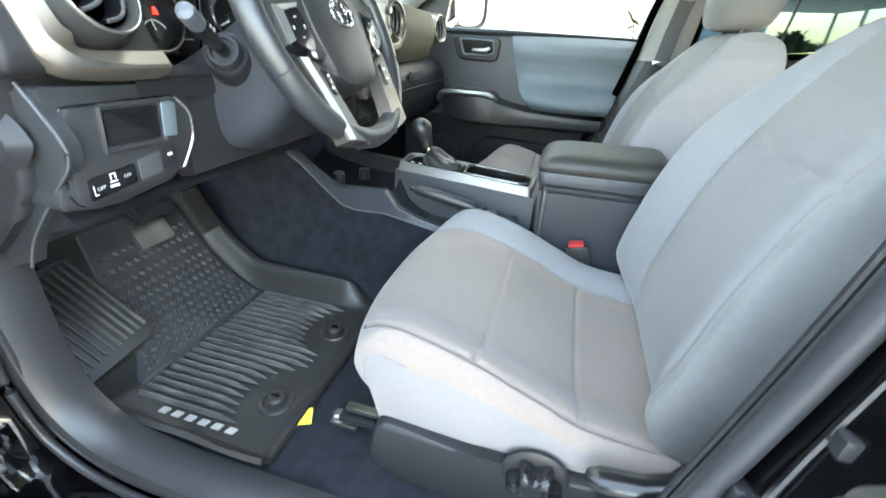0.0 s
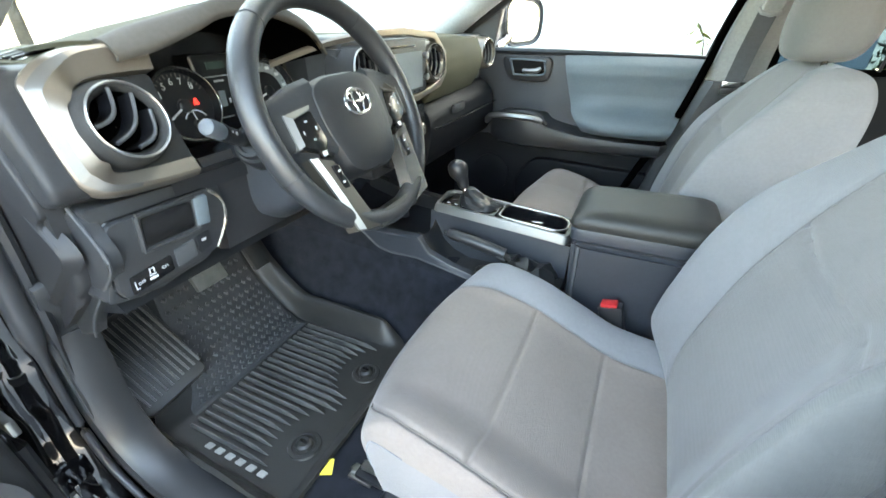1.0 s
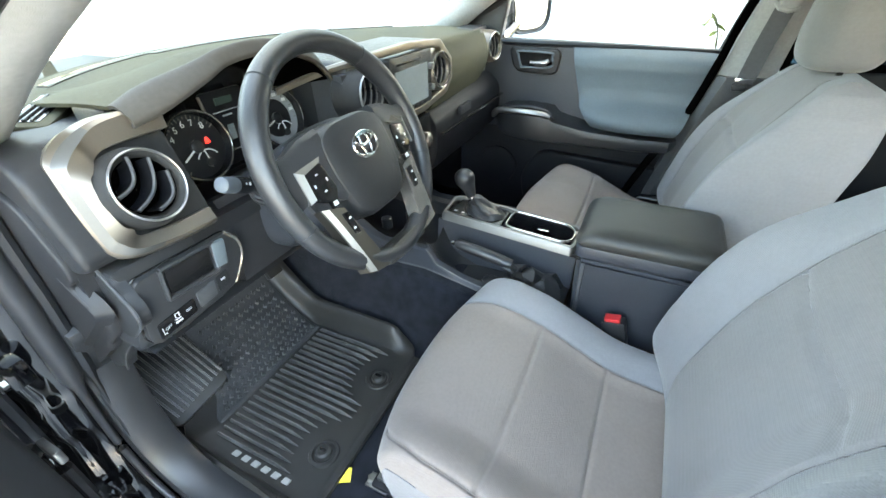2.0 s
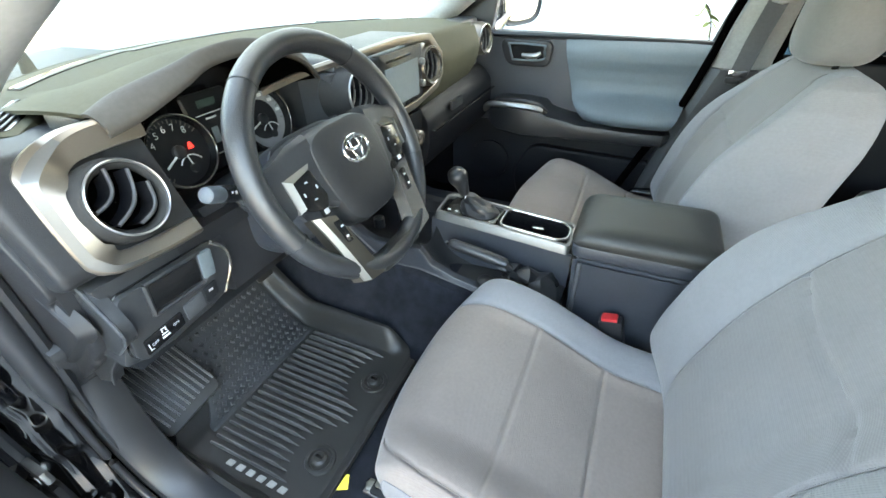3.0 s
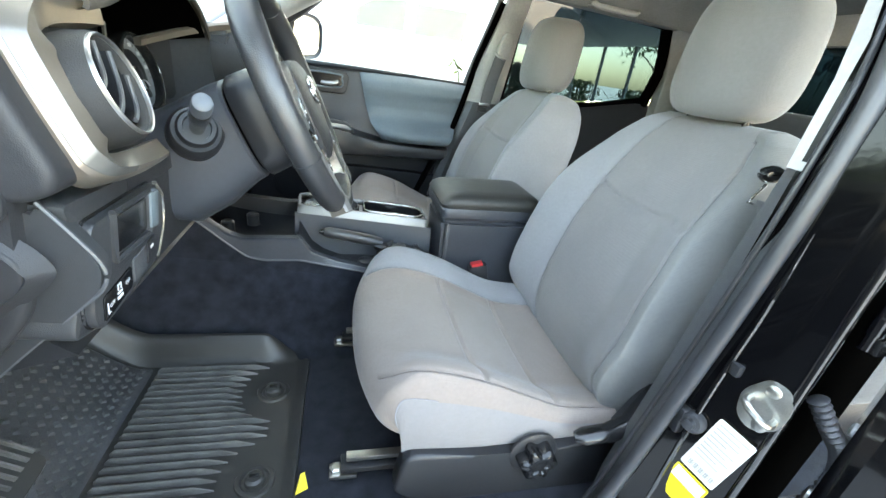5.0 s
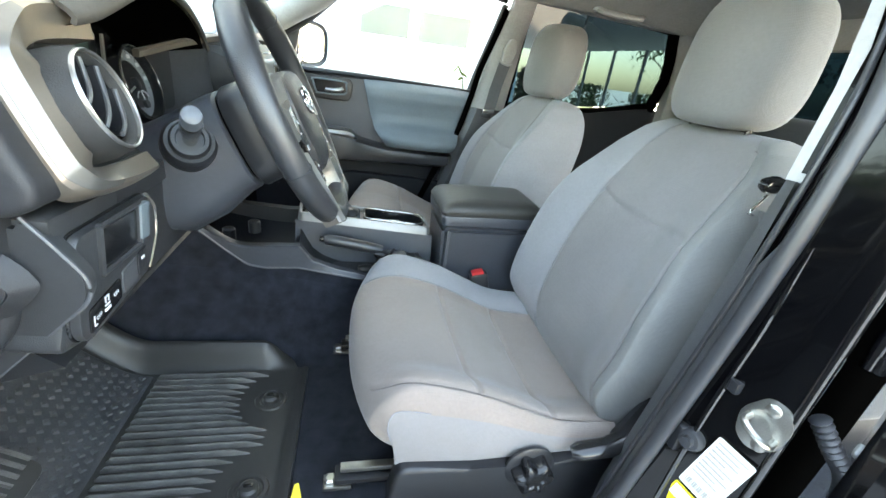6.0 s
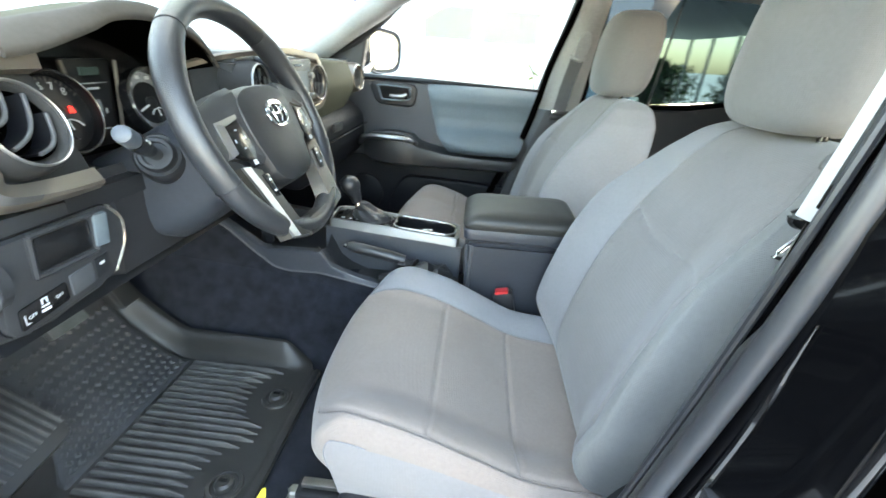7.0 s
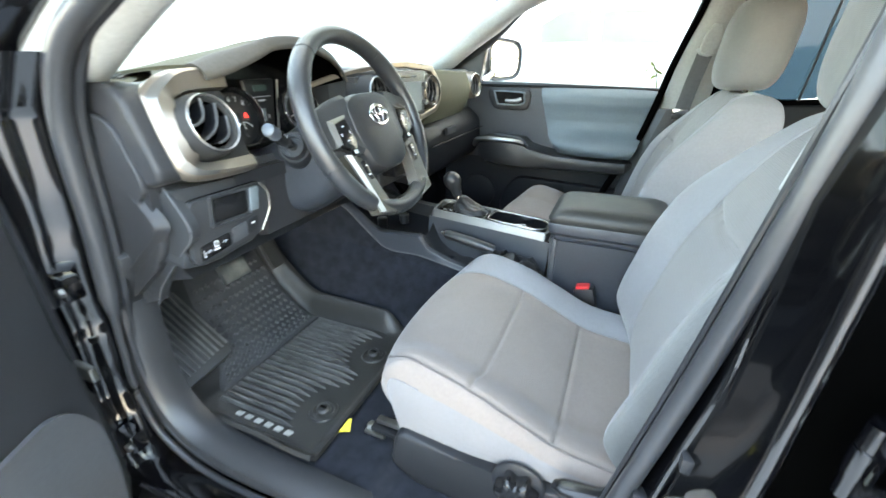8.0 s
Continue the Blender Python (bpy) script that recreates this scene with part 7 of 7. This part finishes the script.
prism(bm, rounded([(0.70, 0.56), (1.36, 0.56), (1.50, 0.75), (1.52, 1.275), (1.45, 1.280), (1.15, 1.228), (0.73, 1.212)], 0.03, 4), 0.05, door_frame(YD + 0.05), 0.012)
part("door_card", bm, M_LOWER, rp, "black plastic door card")
bm = B()
sheet(bm, lambda u, v: V(0.74 + (0.73 + 0.01 * v) * u, 0.800 - 0.07 * v, 1.215 + 0.07 * u * (1 - v) + 0.415 * v - 0.03 * u * v), 8, 6)
g = part("glass", bm, M_PRIVACY, rp, "dark tinted privacy glass")
for pts, r in (([(0.735, 0.79, 1.215), (0.745, 0.76, 1.4), (0.755, 0.725, 1.635)], 0.015), ([(0.755, 0.725, 1.635), (1.1, 0.72, 1.627), (1.44, 0.725, 1.597)], 0.008), ([(1.44, 0.725, 1.600), (1.482, 0.75, 1.43), (1.470, 0.785, 1.27)], 0.026), ([(1.470, 0.79, 1.285), (1.15, 0.79, 1.228), (0.735, 0.79, 1.210)], 0.022)):
    bm = B()
    tube(bm, spline(pts, 10), r, 8)
    part("window_frame", bm, M_MATTE, rp, "black rubber window frame")
bm = B()
tube(bm, [(1.00, 0.782, 1.225), (1.02, 0.735, 1.63)], 0.004, 8)
part("window_divider", bm, M_BLACK, rp)
bm = B()
box(bm, (1.12, 0.86, 0.82), (0.78, 0.06, 0.60), 0.02)
part("door_shell", bm, M_PAINT, rp)

# rear quarter trim beside the back window
bm = B()
prism(bm, rounded([(1.49, 1.10), (1.74, 1.10), (1.74, 1.68), (1.43, 1.68), (1.455, 1.61), (1.50, 1.42)], 0.03, 4), 0.05, door_frame(0.76), 0.01)
part("quarter_trim", bm, M_HEADLINER, cab, "pale grey rear quarter trim")
bm = B()
prism(bm, [(0.70, 1.628), (1.46, 1.594), (1.46, 1.68), (0.66, 1.68)], 0.06, door_frame(0.735), 0.01)
part("rail_trim", bm, M_HEADLINER, cab, "pale headliner edge over the rear door")

# centre pillar on the passenger side, its belt and guide
bm = B()
rings = []
for z, x0, x1, y in ((1.20, 0.562, 0.72, 0.735), (1.34, 0.592, 0.735, 0.722), (1.48, 0.630, 0.745, 0.695), (1.60, 0.66, 0.755, 0.655), (1.67, 0.66, 0.76, 0.62)):
    rings.append([V(x0, y + 0.03, z), V(x0 + 0.004, y, z), V(x0 + 0.03, y - 0.018, z), V(x1 - 0.03, y - 0.018, z), V(x1 - 0.004, y, z), V(x1, y + 0.03, z)])
loft(bm, rings)
pp = thing("passenger_pillar", (0.66, 0.75, 0.6), "pale and charcoal trimmed centre pillar with seat belt guide", "door pillar")
part("upper_garnish", bm, M_TRIM, pp, "pale grey upper trim")
bm = B()
rings = []
for z, x0, x1, y in ((0.60, 0.40, 0.72, 0.735), (0.8, 0.44, 0.715, 0.725), (1.0, 0.495, 0.715, 0.72), (1.20, 0.558, 0.724, 0.715)):
    rings.append([V(x0, y + 0.05, z), V(x0 + 0.004, y, z), V(x0 + 0.03, y - 0.02, z), V(x1 - 0.03, y - 0.02, z), V(x1 - 0.004, y, z), V(x1, y + 0.05, z)])
loft(bm, rings)
part("lower_garnish", bm, M_SLATE, pp, "slate grey lower trim")
bm = B()
tube(bm, spline([(0.350, 0.730, 0.70), (0.430, 0.722, 0.90), (0.470, 0.718, 0.98), (0.516, 0.716, 1.09), (0.559, 0.718, 1.25), (0.584, 0.720, 1.363), (0.650, 0.69, 1.58)], 30), 0.0125, 8)
part("door_seal", bm, M_MATTE, pp, "black rubber door seal")
bt = thing("seat_belt", (0.65, 0.69, 1.2), "grey seat belt webbing hanging from a pale guide", "seat belt")
bm = B()
loft(bm, [[V(x - 0.024, y, z), V(x + 0.024, y - 0.004, z), V(x + 0.024, y - 0.006, z), V(x - 0.024, y - 0.002, z)] for x, y, z in ((0.635, 0.690, 1.185), (0.650, 0.688, 1.29), (0.668, 0.665, 1.40))])
part("webbing", bm, M_WEB, bt, "grey woven webbing")
bm = B()
prism(bm, rounded([(0.645, 1.385), (0.690, 1.385), (0.708, 1.43), (0.700, 1.475), (0.672, 1.48), (0.652, 1.44)], 0.012, 4), 0.022, door_frame(0.672), 0.007, 3)
part("belt_guide", bm, M_TRIM, bt, "pale plastic belt guide")
bm = B()
tube(bm, [(0.640, 0.665, 1.400), (0.650, 0.652, 1.388), (0.672, 0.650, 1.382), (0.695, 0.655, 1.388)], 0.006, 8)
part("guide_loop", bm, M_TRIM, bt)
bm = B()
box(bm, (0.632, 0.683, 1.195), (0.050, 0.010, 0.016), 0.003)
part("tongue", bm, M_CHROME, bt, "chrome latch tongue")
bm = B()
box(bm, (0.625, 0.684, 1.175), (0.040, 0.016, 0.020), 0.005)
part("tongue_grip", bm, M_BLACK, bt)

# driver belt: tongue and black stop beside the pillar
bt = thing("seat_belt", (0.60, -0.67, 1.26), "black seat belt tongue and stop beside the pale pillar", "seat belt")
bm = B()
tube(bm, [(0.657 + 0.016 * math.cos(q), -0.635, 1.249 + 0.006 * math.sin(q)) for q in np.linspace(0, 2 * math.pi, 24, endpoint=False)], 0.007, 8, True)
part("belt_stop", bm, M_GLOSS, bt)
bm = B()
tube(bm, [(0.655, -0.635, 1.234), (0.641, -0.634, 1.211), (0.638, -0.634, 1.205), (0.647, -0.634, 1.203)], 0.0024, 8)
part("tongue", bm, M_CHROME, bt, "chrome latch tongue")
bm = B()
loft(bm, [[V(x - 0.003, y, z), V(x + 0.003, y, z), V(x + 0.003, y + 0.045, z), V(x - 0.003, y + 0.045, z)] for x, y, z in ((0.70, -0.64, 0.80), (0.70, -0.64, 1.0), (0.70, -0.64, 1.20))])
part("webbing", bm, M_WEB, bt, "dark grey webbing")

# grab handle and rear-seat furniture
gh = thing("grab_handle", (1.05, 0.60, 1.62), "pale folding grab handle on the headliner edge", "grab handle")
bm = B()
tube(bm, spline([(0.98, 0.600, 1.628), (1.00, 0.575, 1.612), (1.08, 0.570, 1.608), (1.16, 0.575, 1.608), (1.18, 0.600, 1.622)], 16), 0.011, 8)
part("handle_bar", bm, M_TRIM, gh)
for x in (0.985, 1.175):
    bm = B()
    box(bm, (x, 0.603, 1.628), (0.045, 0.03, 0.03), 0.008)
    part("handle_mount", bm, M_TRIM, gh)
rs = thing("rear_bench", (1.35, 0, 0.6), "dark grey cloth rear bench behind the front seats", "rear seat")
bm = B()
box(bm, (1.25, 0.0, 0.83), (0.46, 1.28, 0.18), 0.05, None, 4)
part("bench_cushion", bm, M_BENCH, rs)
bm = B()
box(bm, (1.54, 0.0, 1.08), (0.14, 1.28, 0.50), 0.05, Matrix.Rotation(radians(12), 4, "Y"), 4)
part("bench_back", bm, M_BENCH, rs)
bm = B()
box(bm, (1.30, 0.0, 0.67), (0.50, 1.2, 0.16), 0.01)
part("bench_base", bm, M_BLACK, rs)

# outside mirror beyond the passenger glass
mr = thing("side_mirror", (-0.14, 0.95, 1.28), "black door mirror with a bright reflecting glass", "door mirror")
MM = Matrix.Translation((-0.122, 0.960, 1.366)) @ Matrix.Rotation(radians(-38), 4, "Z") @ frame_at((0, 0, 0), (0, 1, 0), (0, 0, 1))
out = rounded([(-0.075, -0.085), (0.085, -0.075), (0.092, 0.070), (-0.060, 0.088), (-0.085, 0.05)], 0.055, 8)
bm = B()
rings = [[MM @ V(x, y, 0.0) for x, y in out], [MM @ V(x * 1.10, y * 1.10, 0.010) for x, y in out], [MM @ V(x * 1.15, y * 1.14, 0.004) for x, y in out], [MM @ V(x * 1.16, y * 1.15, -0.03) for x, y in out], [MM @ V(x * 1.05, y * 1.05, -0.08) for x, y in out], [MM @ V(x * 0.7, y * 0.7, -0.12) for x, y in out]]
loft(bm, rings)
part("housing", bm, M_SLATE, mr, "black mirror housing")
bm = B()
prism(bm, [(x * 0.90, y * 0.90) for x, y in out], 0.003, MM @ Matrix.Translation((0, 0, 0.001)))
part("mirror_glass", bm, M_MIRROR, mr, "mirror glass", smooth=0)
bm = B()
tube(bm, [(-0.19, 0.80, 1.27), (-0.18, 0.88, 1.29), (-0.17, 0.95, 1.32)], [0.03, 0.025, 0.03], 10)
part("mirror_arm", bm, M_PAINT, mr)

# ---- floor mat ----
mat = thing("floor_mat", (-0.25, -0.45, 0.61), "black ribbed rubber floor mat with raised rim, driver side", "floor mat")


def mat_z(x, y):
    z = 0.608
    z += 0.145 * smoothstep(-0.37, -0.60, x)
    z += 0.10 * smoothstep(-0.50, -0.64, x)
    lip = 0.060 * smoothstep(-0.245, -0.205, y) * smoothstep(-0.05, -0.13, x)
    rear = 0.012 * smoothstep(-0.045, -0.025, x)
    left = 0.030 * smoothstep(-0.665, -0.69, y)
    return z + max(lip, rear, left) + 0.003 * math.sin(31 * x) * smoothstep(-0.66, -0.69, y)


bm = B()
def matf(u, v):
    x = -0.66 + 0.64 * u
    yl = lerp_at([(-0.66, -0.55), (-0.50, -0.60), (-0.40, -0.672), (-0.1, -0.694), (-0.02, -0.690)], x)
    yr = lerp_at([(-0.66, -0.185), (-0.40, -0.195), (-0.06, -0.20), (-0.045, -0.235), (-0.02, -0.245)], x)
    y = yl + (yr - yl) * v
    return V(x, y, mat_z(x, y))
sheet(bm, matf, 70, 60)
thicken(bm, 0.010)
part("mat_sheet", bm, M_RUBBER, mat)
# long ribs, fore and aft, ending in a stepped line round the fixings
for k in range(21):
    y = -0.630 + 0.0184 * k
    x1 = -0.085
    for gy in (-0.563, -0.340):
        d = abs(y - gy)
        if d < 0.085:
            x1 = min(x1, -0.080 - 0.075 * math.sqrt(max(0.0, 1 - (d / 0.085) ** 2)))
    x0 = -0.350
    bm = B()
    loft(bm, [[V(x, y - w, 0.602), V(x, y - w, z1 - 0.006), V(x, y - w * 0.45, z1), V(x, y + w * 0.45, z1), V(x, y + w, z1 - 0.006), V(x, y + w, 0.602)] for x, w, z1 in ((x0, 0.0020, 0.612), (x0 + 0.010, 0.0023, 0.6225), (x1 - 0.03, 0.0023, 0.6225), (x1, 0.001, 0.611))])
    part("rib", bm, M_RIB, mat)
# raised toe panel with a winding edge; its paler grey paints in sky light
def toe_left(x):
    return lerp_at([(-0.600, -0.490), (-0.545, -0.515), (-0.50, -0.525), (-0.46, -0.552), (-0.42, -0.570), (-0.385, -0.605), (-0.360, -0.612)], x)


bm = B()
sheet(bm, lambda u, v: V(-0.600 + 0.240 * u, toe_left(-0.600 + 0.240 * u) * (1 - v) - 0.248 * v, mat_z(-0.600 + 0.240 * u, -0.45) + 0.0045 - 0.006 * (smoothstep(0.02, 0.0, v) + smoothstep(0.98, 1.0, v) + smoothstep(0.975, 1.0, u))), 60, 80)
part("toe_panel", bm, M_TOE, mat, "studded toe panel of the mat, sky light in its grey", smooth=30)
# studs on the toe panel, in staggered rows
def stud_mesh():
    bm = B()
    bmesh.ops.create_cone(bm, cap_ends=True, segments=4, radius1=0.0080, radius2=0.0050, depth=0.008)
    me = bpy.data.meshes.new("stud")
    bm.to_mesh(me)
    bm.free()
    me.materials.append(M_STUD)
    return me
SM_ = stud_mesh()
for i in range(12):
    for j in range(18):
        x, y = -0.378 - 0.0165 * i, -0.595 + 0.0195 * j + 0.00975 * (i % 2)
        if y < toe_left(x) + 0.012 or y > -0.262:
            continue
        ob = new("stud", SM_)
        ob.parent = mat
        ob.matrix_parent_inverse = world_of(mat).inverted()
        ob.matrix_basis = Matrix.Translation((x, y, mat_z(x, y) + 0.0062)) @ Matrix.Rotation(radians(24), 4, "Y")
# fixings
for y in (-0.563, -0.340):
    bm = B()
    lathe(bm, [(0.036, 0.0), (0.033, 0.006), (0.026, 0.007), (0.023, 0.003), (0.018, 0.003), (0.017, 0.012), (0.012, 0.016), (0.001, 0.016)], Matrix.Translation((-0.090, y, 0.606)), 32)
    fx = part("fixing", bm, M_RUBBER, mat, "round black mat fixing")
    bm = B()
    box(bm, (-0.090, y, 0.6235), (0.016, 0.005, 0.004), 0.001)
    part("fixing_key", bm, M_GLOSS, fx)
# raised letters shown as six slanted pale blocks
for k in range(6):
    x = -0.268 + 0.0292 * k
    bm = B()
    prism(bm, rounded([(x - 0.010, -0.653), (x + 0.007, -0.653), (x + 0.010, -0.640), (x - 0.007, -0.640)], 0.002, 2), 0.003, Matrix.Translation((0, 0, 0.6085)), 0.0008)
    part("moulded_block", bm, M_PRINT, mat, "pale grey raised block")
# dead pedal pad
bm = B()
DP = frame_at((-0.505, -0.612, 0.735), (0.30, 0.95, 0.0), (-0.72, 0.12, 0.68)) @ Matrix.Rotation(radians(20), 4, "Z")
prism(bm, rounded([(-0.075, -0.125), (0.072, -0.132), (0.098, 0.095), (-0.055, 0.110)], 0.02, 4), 0.03, DP @ Matrix.Translation((0, 0, -0.03)), 0.006)
dp = solo("foot_rest", bm, M_RUBBER, "black ribbed rubber foot rest beside the mat", "foot rest")
for k in range(10):
    bm = B()
    x = -0.056 + 0.0143 * k
    loft(bm, [[DP @ V(x + s * 0.01 - 0.003, y, z0), DP @ V(x + s * 0.01 - 0.0015, y, z0 + 0.008), DP @ V(x + s * 0.01 + 0.0015, y, z0 + 0.008), DP @ V(x + s * 0.01 + 0.003, y, z0)] for s, y, z0 in ((0, -0.105, 0.0), (1, 0.085, 0.0))])
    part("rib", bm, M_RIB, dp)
# yellow tag at the mat's edge
bm = B()
loft(bm, [[V(-0.016, -0.604, 0.618), V(0.004, -0.592, 0.615), V(0.004, -0.592, 0.613), V(-0.016, -0.604, 0.616)], [V(-0.010, -0.574, 0.630), V(-0.003, -0.571, 0.630), V(-0.003, -0.571, 0.628), V(-0.010, -0.574, 0.628)]])
solo("tag", bm, M_YELLOW, "small yellow tag sticking out beside the mat", "tag", smooth=0)

# pedals
for y, w, h, nm, lb in ((-0.40, 0.085, 0.055, "brake_pedal", "brake pedal with a worn bright pad under the dash"), (-0.26, 0.05, 0.11, "accelerator_pedal", "black accelerator pedal under the dash")):
    p = thing(nm, (-0.50, y, 0.80), lb, "pedal")
    bm = B()
    box(bm, (-0.50, y, 0.825), (0.018, w, h), 0.006, Matrix.Rotation(radians(-28), 4, "Y"))
    part("pad", bm, M_STEEL if "brake" in nm else M_RUBBER, p)
    bm = B()
    tube(bm, [(-0.51, y, 0.84), (-0.58, y, 0.92), (-0.60, y, 1.02)], 0.010, 8)
    part("arm", bm, M_BLACK, p)
